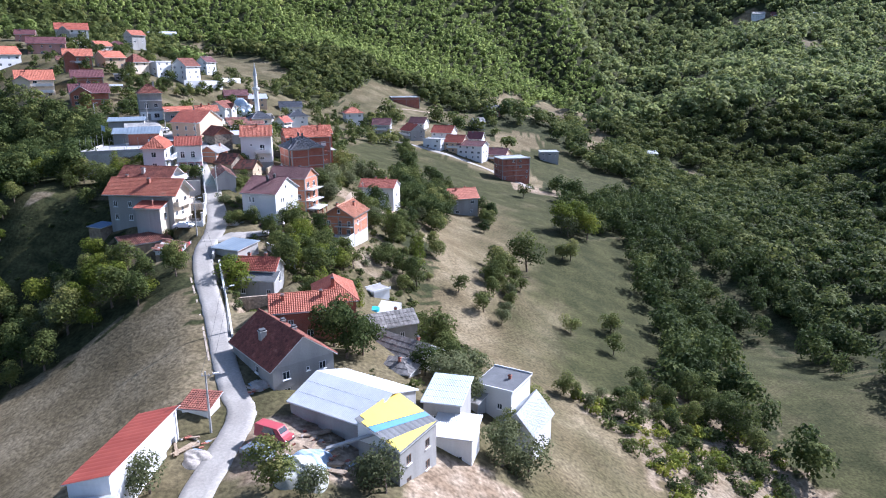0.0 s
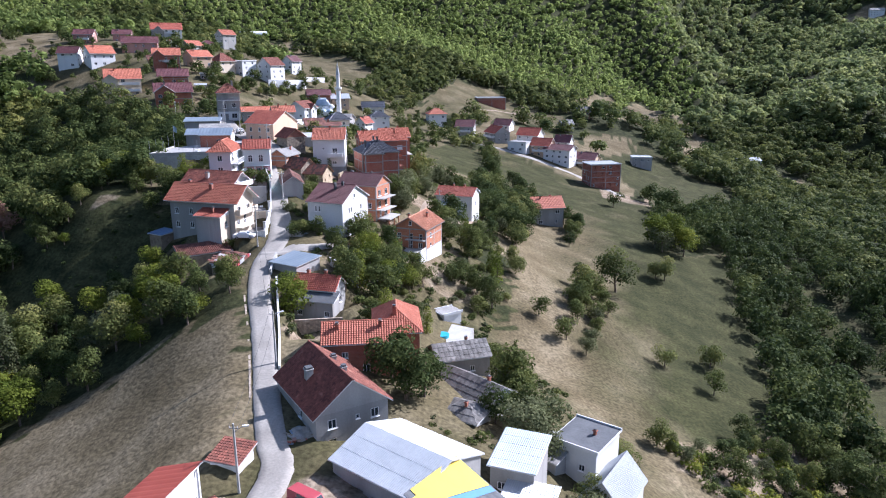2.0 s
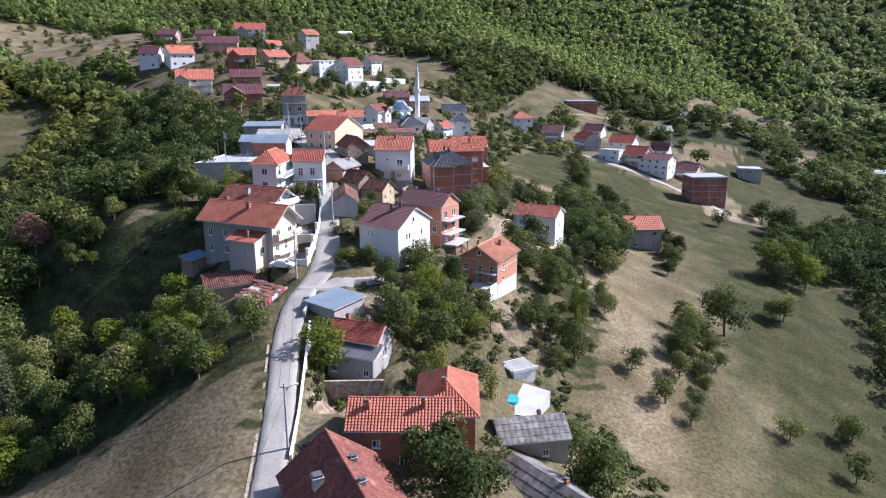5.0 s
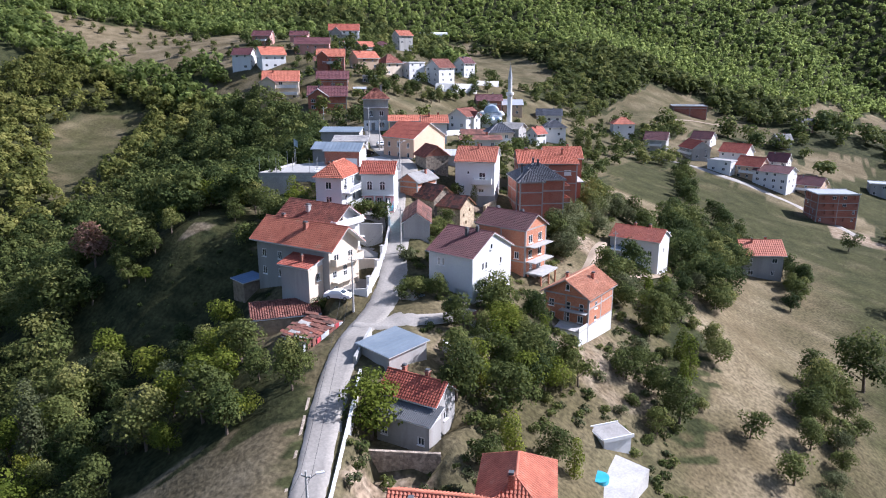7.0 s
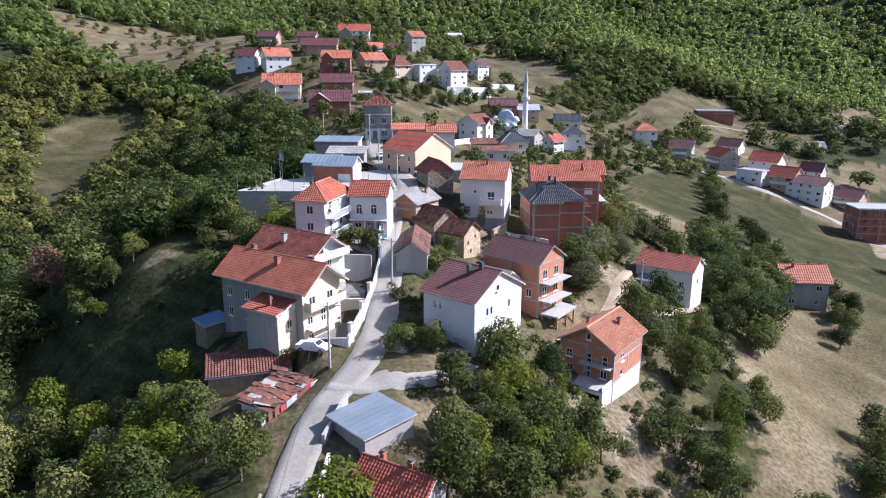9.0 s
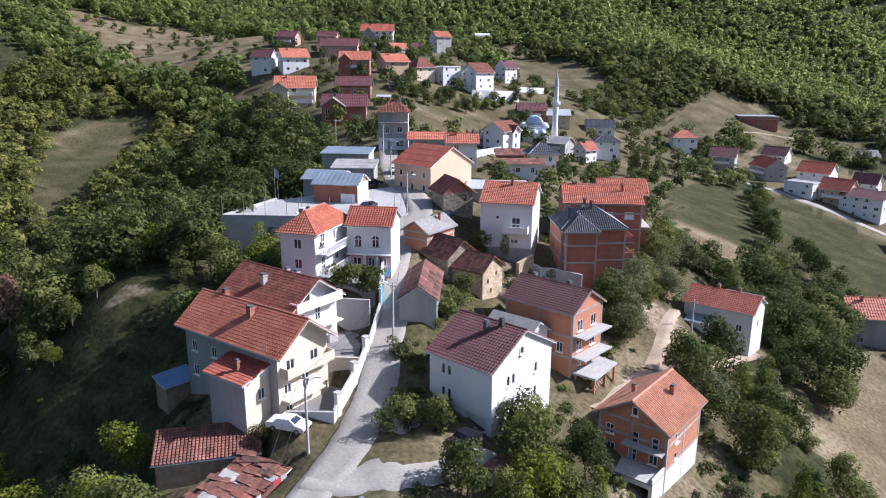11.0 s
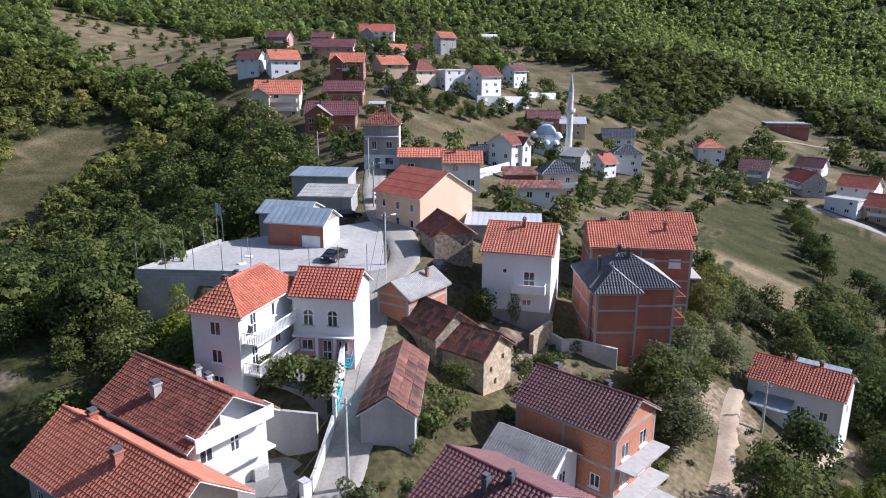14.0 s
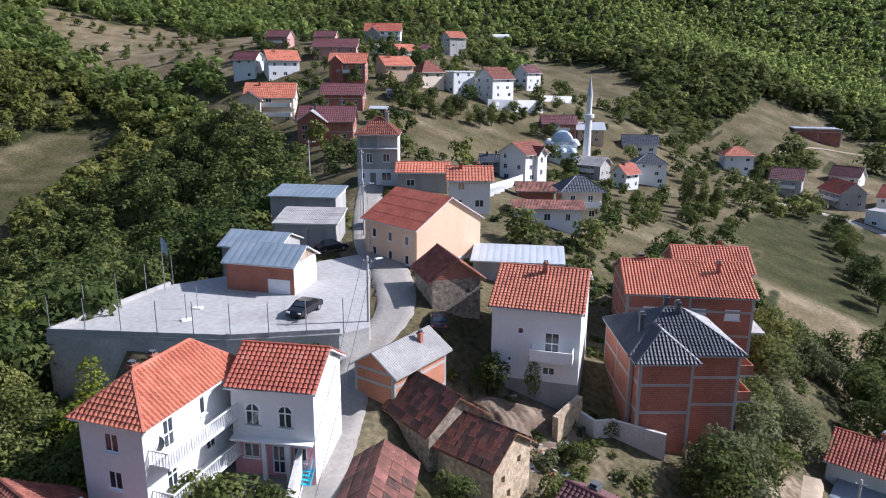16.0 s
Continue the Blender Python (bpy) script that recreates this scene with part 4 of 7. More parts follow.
# ---- trees ----
def crown_data(seed, height, radius, leaves, size, puffs=13, shape="round", base=0.22, loose=1.0, lift=0.35):
    """A crown of many small leaf sprays set round a handful of clumps: points and a tint for each leaf."""
    r = np.random.RandomState(seed)
    cz, hz = height * (1 + base) / 2, height * (1 - base) / 2
    dirs = r.normal(size=(puffs, 3))
    dirs /= np.linalg.norm(dirs, axis=1)[:, None]
    far = r.uniform(0.35, 0.78, puffs)[:, None]
    centre = dirs * far * [radius, radius, hz] + [0, 0, cz]
    pr = r.uniform(0.38, 0.62, puffs) * radius
    if shape == "tall":
        t = np.linspace(0, 1, puffs)
        centre = np.c_[r.normal(0, 0.18 * radius, (puffs, 2)), base * height + t * height * (0.95 - base)]
        pr = radius * (0.95 - 0.6 * np.abs(t - 0.35))
    if shape == "cone":
        t = np.linspace(0, 1, puffs)
        ang = np.arange(puffs) * 2.4
        rr = radius * (1 - t) * 0.75
        centre = np.c_[rr * np.cos(ang), rr * np.sin(ang), base * height + t * height * (0.97 - base)]
        pr = radius * (0.5 * (1 - t) + 0.16)
    which = r.choice(puffs, leaves, p=pr**2 / (pr**2).sum())
    d = r.normal(size=(leaves, 3))
    d /= np.linalg.norm(d, axis=1)[:, None]
    d[:, 2] = np.where(d[:, 2] < -0.5, -d[:, 2], d[:, 2])
    at = centre[which] + d * (pr[which] * r.uniform(1 - 0.28 * loose, 1 + 0.1 * loose, leaves))[:, None] * [1, 1, 0.85]
    nrm = d + r.normal(0, 0.45 * loose, (leaves, 3)) + [0, 0, lift]
    nrm /= np.linalg.norm(nrm, axis=1)[:, None]
    side = np.cross(nrm, r.normal(size=(leaves, 3)))
    side /= np.linalg.norm(side, axis=1)[:, None]
    other = np.cross(nrm, side)
    s = size * r.uniform(0.6, 1.3, leaves)[:, None]
    quad = np.stack([at - side * s * 0.5, at + side * s * 0.5 + nrm * s * 0.1, at + other * s * 0.85 - nrm * s * 0.15], 1)
    tint = np.clip(0.22 + r.normal(0, 0.1, puffs)[which], 0, 0.6)
    return quad.astype(np.float32), tint.astype(np.float32)


def leaf_mesh(name, leaves, tint, material):
    n = len(leaves)
    me = bpy.data.meshes.new(name)
    me.vertices.add(3 * n)
    me.vertices.foreach_set("co", leaves.ravel())
    me.loops.add(3 * n)
    me.loops.foreach_set("vertex_index", np.arange(3 * n, dtype=np.int32))
    me.polygons.add(n)
    me.polygons.foreach_set("loop_start", np.arange(0, 3 * n, 3, dtype=np.int32))
    me.update(calc_edges=True)
    t = me.attributes.new("tint", "FLOAT", "POINT")
    t.data.foreach_set("value", np.repeat(tint, 3).astype(np.float32))
    me.materials.append(material)
    return me


def trunk_mesh(seed, height, radius, tall=0.55):
    r = np.random.RandomState(seed)
    sh = Shell()
    k = height * 0.022
    lean = r.normal(0, 0.03, 2) * height
    path = [((lean[0] * t, lean[1] * t, height * tall * t - 0.4 * (t == 0)), k * (1.25 - 0.7 * t)) for t in (0, 0.15, 0.5, 1.0)]
    sh.tube(path, 7)
    for i in range(6):
        t = 0.35 + 0.1 * i
        a = i * 2.4 + r.uniform(0, 1)
        s = Vector((lean[0] * t, lean[1] * t, height * tall * t))
        e = s + Vector((math.cos(a) * radius * 0.7, math.sin(a) * radius * 0.7, height * 0.2))
        sh.tube([(tuple(s), k * 0.5), (tuple((s + e) / 2 + Vector((0, 0, 0.15))), k * 0.35), (tuple(e), k * 0.12)], 5, False)
    return sh.mesh("trunk", MAT["bark"])


KINDS = {  # height, radius, leaves, leaf size, clumps, shape, base, material
    "broad": (8.5, 3.6, 1250, 0.62, 14, "round", 0.1, "leaf"),
    "dusky": (9.5, 3.9, 1250, 0.66, 15, "round", 0.07, "leaf_dark"),
    "lime": (7.5, 3.2, 1100, 0.55, 13, "round", 0.1, "leaf_light"),
    "willow": (7.0, 3.4, 1150, 0.5, 13, "round", 0.07, "leaf_grey"),
    "orchard": (4.2, 2.1, 650, 0.42, 10, "round", 0.15, "leaf"),
    "poplar": (12.0, 1.6, 1000, 0.55, 12, "tall", 0.12, "leaf"),
    "pale_poplar": (13.0, 1.9, 1100, 0.55, 12, "tall", 0.14, "leaf_grey"),
    "spruce": (9.0, 2.4, 1000, 0.55, 16, "cone", 0.08, "leaf_dark"),
    "shrub": (2.2, 1.6, 420, 0.4, 8, "round", 0.0, "leaf"),
    "dry_shrub": (1.8, 1.5, 380, 0.38, 8, "round", 0.0, "leaf_grey"),
    "sapling": (8.0, 1.7, 700, 0.48, 10, "tall", 0.06, "leaf_light"),
    "rusty": (6.5, 3.0, 900, 0.55, 12, "round", 0.2, "leaf_rust"),
}
_stock = {}


def stock(kind, variant):
    if (kind, variant) not in _stock:
        h, rad, n, size, puffs, shape, base, mat = KINDS[kind]
        seed = sum(map(ord, kind)) * 7 + variant
        q, t = crown_data(seed, h, rad, int(n * 1.7), size * 0.67, puffs, shape, base)
        _stock[kind, variant] = (trunk_mesh(seed, h, rad), leaf_mesh("crown", q, t, MAT[mat]))
    return _stock[kind, variant]


LABELS = {"broad": "leafy green broad-crowned tree on grass", "dusky": "dense tree with dark green leaves", "lime": "leafy tree with bright yellow-green leaves",
          "willow": "loose-crowned tree with grey-green leaves", "orchard": "small round orchard tree in dry grass", "poplar": "tall slim green poplar tree",
          "pale_poplar": "tall slim poplar with pale silver leaves", "spruce": "dark green spruce tree with conical crown", "shrub": "low shrub with green leaves",
          "dry_shrub": "low dry shrub with grey-green leaves", "sapling": "slim young tree with yellow-green leaves", "rusty": "tree with rusty brown turning leaves"}
_count = [0]


def tree(kind, x, y, size=1.0, turn=None, sink=0.1):
    if any(np.min(np.hypot(l[:, 0] - x, l[:, 1] - y)) < 2.6 for l in TRACKS):
        return None
    _count[0] += 1
    k = _count[0]
    t, c = stock(kind, k % 3)
    m = pose(x, y, float(ground(x, y)) - sink, 0, 0, (k * 137.5) % 360 if turn is None else turn) @ Matrix.Diagonal((size, size, size * (0.92 + 0.04 * (k % 5)), 1))
    low = "shrub" in kind
    root = thing("shrub" if low else "tree", LABELS[kind], "shrub" if low else "tree", m)
    if not low:
        part("trunk", t, None, root)
    part("crown", c, None, root)
    return root


def grove(points, sizes, stocklist, seed):
    """Leaf quads of many trees joined: each takes a crown from the stock, turned and scaled at random."""
    r = np.random.RandomState(seed)
    out, tints = [], []
    for (x, y, z), s in zip(points, sizes):
        q, t = stocklist[r.randint(len(stocklist))]
        a = r.uniform(0, 2 * math.pi)
        c, sn = math.cos(a), math.sin(a)
        rot = np.array([[c, sn, 0], [-sn, c, 0], [0, 0, r.uniform(0.85, 1.15)]], np.float32)
        out.append((q @ rot) * s + np.array([x, y, z], np.float32))
        tints.append(np.clip(t + r.normal(0, 0.11), 0, 0.75))
    return np.concatenate(out), np.concatenate(tints)


def scatter(x0, x1, y0, y1, step, seed, keep):
    r = np.random.RandomState(seed)
    x, y = np.meshgrid(np.arange(x0, x1, step), np.arange(y0, y1, step))
    x = (x + r.uniform(-0.48, 0.48, x.shape) * step).ravel()
    y = (y + r.uniform(-0.48, 0.48, y.shape) * step).ravel()
    k = keep(x, y)
    return x[k], y[k]


def woodland(x, y):
    return ~np.any([inside(p, x, y) for p in OPEN], axis=0)


def plant(name, label, x, y, stocklist, material, seed, lo, hi):
    z = np.atleast_1d(ground(x, y)) - 0.3
    s = np.random.RandomState(seed).uniform(lo, hi, len(x))
    q, t = grove(np.stack([x, y, z], 1), s, stocklist, seed)
    return solo(name, leaf_mesh(name, q, t, MAT[material]), None, label, "woods", kind="stuff")


def thicket(label, spots, seed):
    """Trees that grow into one another: kind, x, y and size of each, joined kind by kind."""
    for kind in sorted({k for k, *_ in spots}):
        h, rad, n, size, puffs, shape, base, mat = KINDS[kind]
        crowns = [crown_data(seed + 7 * i, h, rad, int(n * 1.5), size * 0.7, puffs, shape, 0.04) for i in range(3)]
        own = [(x, y, z) for k, x, y, z in spots if k == kind and all(np.min(np.hypot(l[:, 0] - x, l[:, 1] - y)) > 2.6 for l in TRACKS)]
        pts = np.array([(x, y, float(ground(x, y)) - 0.2) for x, y, _ in own])
        q, t = grove(pts, [z for *_, z in own], crowns, seed)
        solo("thicket", leaf_mesh("thicket", q, t, MAT[mat]), None, label, "thicket", kind="stuff")


MIDSTOCK = [crown_data(900 + i, 9.0, 3.9, 470, 0.76, 13, "round", 0.05, 0.8) for i in range(7)]
YOUNGSTOCK = [crown_data(930 + i, 8.5, 4.2, 60, 2.2, 7, "round", 0.0, 0.9, 0.55) for i in range(8)]
BIGSTOCK = [crown_data(970 + i, 10.0, 5.4, 95, 2.4, 9, "round", 0.0, 0.5, 0.7) for i in range(9)]
VALESTOCK = [crown_data(980 + i, 10.0, 5.0, 230, 1.4, 11, "round", 0.0, 0.7, 0.5) for i in range(8)]
FARSTOCK = [crown_data(950 + i, 8.5, 4.0, 78, 1.95, 8, "round", 0.0, 0.9, 0.55) for i in range(8)]


# ---- houses along the road, near end first ----
house("house", "grey rendered house with weathered brown tile roof beside the road", -23.6, 94.3, -51, 13.4, 9.4, 15.4, 4.9, 3.6, "w_concrete", "brown",
      windows=rows("E", [-2.7, 2.9], [2.9], 1.1, 1.2) + [("E", 0.6, 3.3, 0.5, 0.6), ("E", -2.7, 0.3, 1.1, 1.3), ("E", 0.8, 0.4, 0.6, 0.8), ("S", 1.5, 2.6, 1.0, 1.1)], chimneys=[(-0.5, -2.6, 1.1, 1.2), (3.3, 0.5, 0.7, 0.6), (-1.5, 1.2, 0.7, 0.6)])
house("house", "low brick house with bright orange tile roof", -22.8, 108.6, 13, 11.2, 6.2, 15.8, 6.0, 1.9, "w_brick", "orange", windows=rows("S", [-2.5, 2.2], [3.6], 0.9, 0.9) + [("S", 0.5, 0.6, 1.0, 2.0)], chimneys=[(-3.6, -1.2, 0.6, 0.9), (2.6, -1.0, 0.55, 1.0)])
house("house_wing", "hipped orange tiled wing of the brick house", -18.9, 114.6, 103, 10.2, 6.4, 15.8, 6.2, 2.3, "w_brick", "orange", "hip", chimneys=[(-2.8, 0.4, 0.6, 1.0)])
house("workshop", "long rough-rendered workshop with white metal roof", -11.65, 82.1, -32, 12.2, 10.6, 13.8, 4.8, 1.8, "w_concrete", "white", "gable", "wave", windows=[("S", -3, 0, 3.0, 2.6, "dark"), ("S", 1.5, 0.2, 2.6, 2.4, "dark")], over=0.5, gable_over=0.2)
yb = house("unfinished_house", "grey block house with yellow, blue and grey striped roof", -5.5, 75.2, 60, 8.2, 5.8, 11.0, 6.3, 2.7, "w_concrete", "slate", "shed", "sheet",
           windows=rows("S", [-2.2, 2.0], [1.0, 3.9], 1.0, 1.2, "brown") + [("W", -1.5, 3.2, 1.2, 1.3)], over=0.25, gable_over=0.2)
q = lambda u, v: (4.25 * (2 * v - 1), 3.1 - 6.2 * u, 6.3 + 0.21 + 2.7 * (1 - u))  # noqa: E731
for name, m, corners in (("yellow_panel", "yellow", [(0.01, 0.1), (0.01, 0.985), (0.69, 0.985), (0.27, 0.015), (0.13, 0.015), (0.13, 0.1)]), ("blue_band", "blue", [(0.28, 0.015), (0.70, 0.985), (0.82, 0.985), (0.43, 0.015)]),
                         ("yellow_panel", "yellow", [(0.68, 0.015), (0.985, 0.97), (0.985, 0.015)])):
    part(name, Shell().poly(*[q(*v) for v in corners[::-1]]), m, yb)
house("lean_to", "pale blue sheet-roofed outbuilding", 0.6, 90.0, -14, 5.2, 7.2, 9.5, 5.6, 0.6, "w_concrete", "bluegrey", "shed", "wave", windows=rows("S", [-1.2, 1.2], [2.6], 1.0, 1.0))
house("lean_to", "white sheet-roofed lower outbuilding", 1.6, 83.4, -14, 5.5, 5.2, 8.5, 4.6, 0.5, "w_white", "white", "shed", "wave", windows=[("S", 1, 1, 1, 1)])
house("cottage", "whitewashed cottage with flat dark grey roof", 9.6, 103.0, -30, 6.4, 7.4, 5.8, 4.8, 0.3, "w_white", "slate", "flat", "wave", windows=rows("S", [-1.8, 1.2], [1.6], 0.9, 1.0), chimneys=[(1.0, 0.5, 0.5, 0.8)])
house("lean_to", "old brown-roofed annex of the whitewashed cottage", 5.2, 101.2, -30, 3.6, 6.0, 6.2, 2.9, 0.7, "w_concrete", "grey", "shed", "wave", over=0.3)
house("barn", "small barn with white sheet-metal gable roof", 12.7, 96.6, 63, 8.2, 5.4, 5.0, 2.0, 3.0, "w_white", "white", "gable", "wave", windows=[("W", 0, 0.1, 1.4, 1.9, "dark")], over=0.4)
house("shed", "long roadside shed with red sheet-metal roof", -34.6, 67.6, -96, 14, 4.6, 15.2, 4.4, 1.5, "w_white", "scarlet", "shed", "sheet", windows=[("N", 5, 0.2, 2.4, 2.4, "dark")], over=0.4)
house("shed", "low shed with pale metal roof", -35.2, 57.6, -96, 4.6, 4.8, 15, 3.2, 0.8, "w_white", "white", "shed", "sheet")
house("store", "low store with old brown tiles", -31.0, 80.6, -10, 3.6, 3.0, 16.2, 2.0, 0.8, "w_white", "brown", "shed")
house("garage", "plain garage with pale sheet-metal roof by the road", -41.7, 135.0, -24, 6.3, 6.3, 20.4, 4.5, 0.5, "w_concrete", "bluegrey", "shed", "sheet", windows=[("E", -1.4, 0.3, 1.2, 2.0)], over=0.3)
house("cottage", "grey cottage with red-brown tile roof behind a yellow-green tree", -35.4, 128.9, -8, 7.8, 4.4, 16.9, 5.5, 1.7, "w_concrete", "red", windows=[("E", 0, 2.6, 0.9, 1.1)], chimneys=[(-2.2, 0.6, 0.6, 1.0), (1.2, 0.4, 0.6, 1.0)])
house("lean_to", "lean-to with dark grey corrugated roof along a cottage", -35.0, 125.4, -8, 7.2, 2.6, 16.9, 3.9, 1.2, "w_concrete", "slate", "shed", "wave", windows=rows("S", [-2.5, 2.5], [1.4], 0.9, 1.0), over=0.25)
house("cottage", "old grey-roofed cottage in the hollow", -10.4, 126.2, 24, 9.2, 6.0, 8.6, 3.6, 1.7, "w_concrete", "slabs", "gable", "slab", windows=rows("S", [-2, 1.5], [1.0], 0.9, 1.0), chimneys=[(1.5, 0.6, 0.5, 0.6)])
house("cottage", "old slab-roofed cottage below the road", -6.6, 112.6, -38, 11, 6.4, 8.4, 3.8, 1.9, "w_white", "slabs", "gable", "slab", windows=rows("S", [-3, 0, 3], [1.2], 0.9, 1.0), chimneys=[(2.5, 0.5, 0.5, 0.7)])
house("cottage", "small grey-roofed outhouse among trees", -7.2, 104.0, -20, 5.6, 5.0, 9.9, 3.0, 1.3, "w_concrete", "slabs", "hip", "slab", chimneys=[(0.5, -0.8, 0.45, 0.7)])
house("outhouse", "small flat-roofed concrete outhouse", -14.6, 146.0, 42, 4.2, 3.4, 8.8, 3.2, 0.3, "w_white", "grey", "flat", "far", windows=[("W", 0, 0.1, 0.9, 1.9, "door")])
house("house", "tall white house with maroon tile roof", -40.7, 162.0, -16, 8.6, 10.8, 23.8, 7.8, 2.9, "w_white", "maroon",
      windows=rows("S", [-2.3, -1.45], [5.6, 2.9], 0.55, 1.25) + [("S", 2.2, 0.1, 2.6, 2.2, "dark")] + rows("E", [-2.6, -1.7, 2.4], [5.2, 2.4], 0.6, 1.2) + [("E", -0.4, 8.2, 0.7, 0.9)], chimneys=[(0.4, -1.6, 0.55, 1.2), (1.6, -0.4, 0.5, 0.8)])
house("house", "unfinished orange block house with maroon roof and open balconies", -39.0, 179.6, -16.5, 10.4, 7.0, 23.4, 8.7, 2.1, "w_orange", "maroon", skeleton=True,
      windows=[("S", 3.4, 3.2, 1.0, 1.3)] + rows("E", [-1.8, 1.4], [6.0, 3.3], 1.3, 1.5) + [("E", -1.5, 0.3, 1.0, 2.1, "door"), ("E", 1.2, 0.6, 1.6, 1.4)], balconies=[("E", 0, 5.7, 6.6, 1.7, ""), ("E", 0, 2.9, 6.6, 1.9, "")], chimneys=[(-3.6, 0.6, 0.7, 0.6), (1.8, 0.6, 0.6, 0.6)])
house("annex", "small white annex with grey sheet roof between two houses", -42.0, 173.6, -14, 6.4, 4.6, 25.0, 4.5, 1.5, "w_white", "grey", "gable", "wave", windows=[("E", 0, 2.6, 1.1, 1.3)])
house("annex", "small porch with hipped maroon roof", -43.6, 169.6, -14, 4.2, 3.8, 25.0, 4.2, 1.2, "w_white", "maroon", "hip")
tan_house = house("house", "unfinished orange block house with tan tile roof and terrace", -24.4, 170.6, -104, 9.6, 8.0, 16.8, 7.4, 2.4, "w_orange", "tan", skeleton=True,
      windows=rows("E", [-2.6], [5.0], 1.0, 1.2) + rows("E", [0.4, 2.7], [4.8], 0.8, 1.4) + [("E", 0.2, 2.75, 1.0, 2.0, "door"), ("E", -2.4, 3.0, 1.0, 1.0), ("E", 2.6, 3.0, 1.0, 1.2), ("N", -2, 5, 1, 1.2), ("N", -2, 3, 0.8, 0.8), ("E", 0.2, 8.1, 0.7, 1.0)], chimneys=[(-1.2, 1.8, 0.6, 1.0), (1.4, -1.6, 0.55, 0.9)], balconies=[("E", 0, 2.7, 8.0, 3.2, ""), ("E", 1.6, 5.0, 4.6, 1.2, "")], lower=(2.7, "w_white", "N"), gable_over=0.7)
part("terrace_base", Shell().box(4.9, -4, -3, 7.95, 1.3, 2.5).box(4.9, 3.6, -3, 7.95, 4, 2.5).box(7.7, 1.303, 2.0, 7.95, 3.597, 2.5).box(4.9, 1.303, -3, 5.1, 3.597, 2.5), "w_white", tan_house, "white rendered terrace base with an open cellar door")
part("terrace_parapet", Shell().box(4.9, 3.82, 2.703, 7.95, 3.98, 3.3), "w_white", tan_house)
house("house", "two-storey house, bare grey side and cream gable, with red tile roof", -64.8, 151.4, -9, 15.0, 7.2, 25.3, 7.9, 2.7, "w_concrete", "orange", side_mats={"E": "w_cream"}, gable_wall="w_cream",
      windows=rows("S", [-6.0, -2.6], [4.9, 2.0], 0.9, 1.3) + rows("E", [-1.8, 1.6], [5.4], 1.2, 1.3) + [("E", 0.2, 2.8, 1.0, 2.0, "door"), ("E", -2.3, 3.0, 1.0, 1.1), ("E", -2.2, 0.6, 1.0, 1.1)], balconies=[("E", 0.2, 5.25, 6.8, 1.1, "solid"), ("E", -0.6, 2.6, 5.2, 1.2, "")], chimneys=[(1.0, -1.2, 0.8, 1.0), (-5.2, 0.5, 0.7, 0.8)], gable_over=1.15, over=0.6)
house("house_wing", "low wing with red tile roof", -62.2, 146.0, -9, 5.6, 3.8, 25.0, 5.6, 1.3, "w_concrete", "red", "shed", side_mats={"E": "w_cream"}, windows=[("E", 0.2, 3.3, 0.9, 1.2)], chimneys=[(0.6, -0.8, 0.4, 0.8)], foot=4)
house("house", "white house with weathered brown tile roof and balconies", -67.0, 158.9, -10, 11.2, 7.4, 27.8, 7.2, 2.5, "w_white", "brown",
      windows=[("E", -1.2, 7.3, 1.2, 1.3, "brown"), ("E", 0.6, 4.5, 0.9, 2.0, "door"), ("E", -2.0, 4.7, 1.2, 1.2), ("E", -1.2, 1.8, 1.2, 1.2)], balconies=[("E", 0, 6.8, 7.2, 1.2, "solid"), ("E", 0, 4.1, 7.2, 1.2, "")], chimneys=[(-0.6, -2.0, 0.8, 1.1), (1.2, 1.6, 0.6, 0.7), (-1.2, 2.2, 0.6, 0.9)], gable_over=1.1, over=0.6)
house("house", "narrow three-storey white house with balustraded balconies", -68.9, 169.0, 99, 10.2, 4.8, 32.6, 8.6, 2.0, "w_white", "orange", "hip",
      windows=rows("W", [0], [6.3, 3.7, 1.2], 1.1, 1.3) + [("S", -2.8, 5.9, 1.0, 2.1, "door"), ("S", 0.6, 6.5, 0.6, 1.3), ("S", -2.8, 3.0, 1.0, 2.0, "door"), ("S", 1.2, 3.6, 1.0, 1.2)], balconies=[("S", -0.6, 5.7, 8.2, 1.5, "bars"), ("S", -0.6, 2.9, 8.2, 1.6, "bars")], chimneys=[(-1.5, 1.2, 0.5, 0.8), (0.5, 1.3, 0.5, 0.8)], lower=(0.4, "w_concrete"))
arch_house = house("house", "white house with arched upper windows and pink ground floor", -63.9, 175.6, 18, 6.0, 6.0, 34.0, 6.8, 1.7, "w_white", "red",
      windows=[("S", -1.5, 3.7, 1.2, 1.7, "arch"), ("S", 0.9, 3.7, 1.2, 1.7, "arch"), ("S", -1.7, 1.2, 1.2, 1.1), ("S", 0.3, 0.1, 0.95, 2.2, "door"), ("S", 1.9, 1.2, 1.0, 1.1)], lower=(2.7, "pink", "S"), foot=2.5)
for cx in (-0.55, 1.2):
    part("column", Shell().box(cx - 0.14, -3.62, -0.1, cx + 0.14, -3.36, 2.72), "w_white", arch_house)
part("ledge", Shell().box(-3.0, -3.66, 2.724, 3.0, -3.035, 2.86), "w_white", arch_house)
house("house", "small house of bare orange block with grey sheet roof", -61.6, 188.0, 82, 7.4, 4.3, 31.0, 6.7, 1.4, "w_orange", "grey", "gable", "wave", skeleton=True, lower=(3.4, "w_concrete"), windows=[("W", 1.2, 2.0, 0.9, 1.1)], chimneys=[(1.5, -0.9, 0.45, 0.9)])
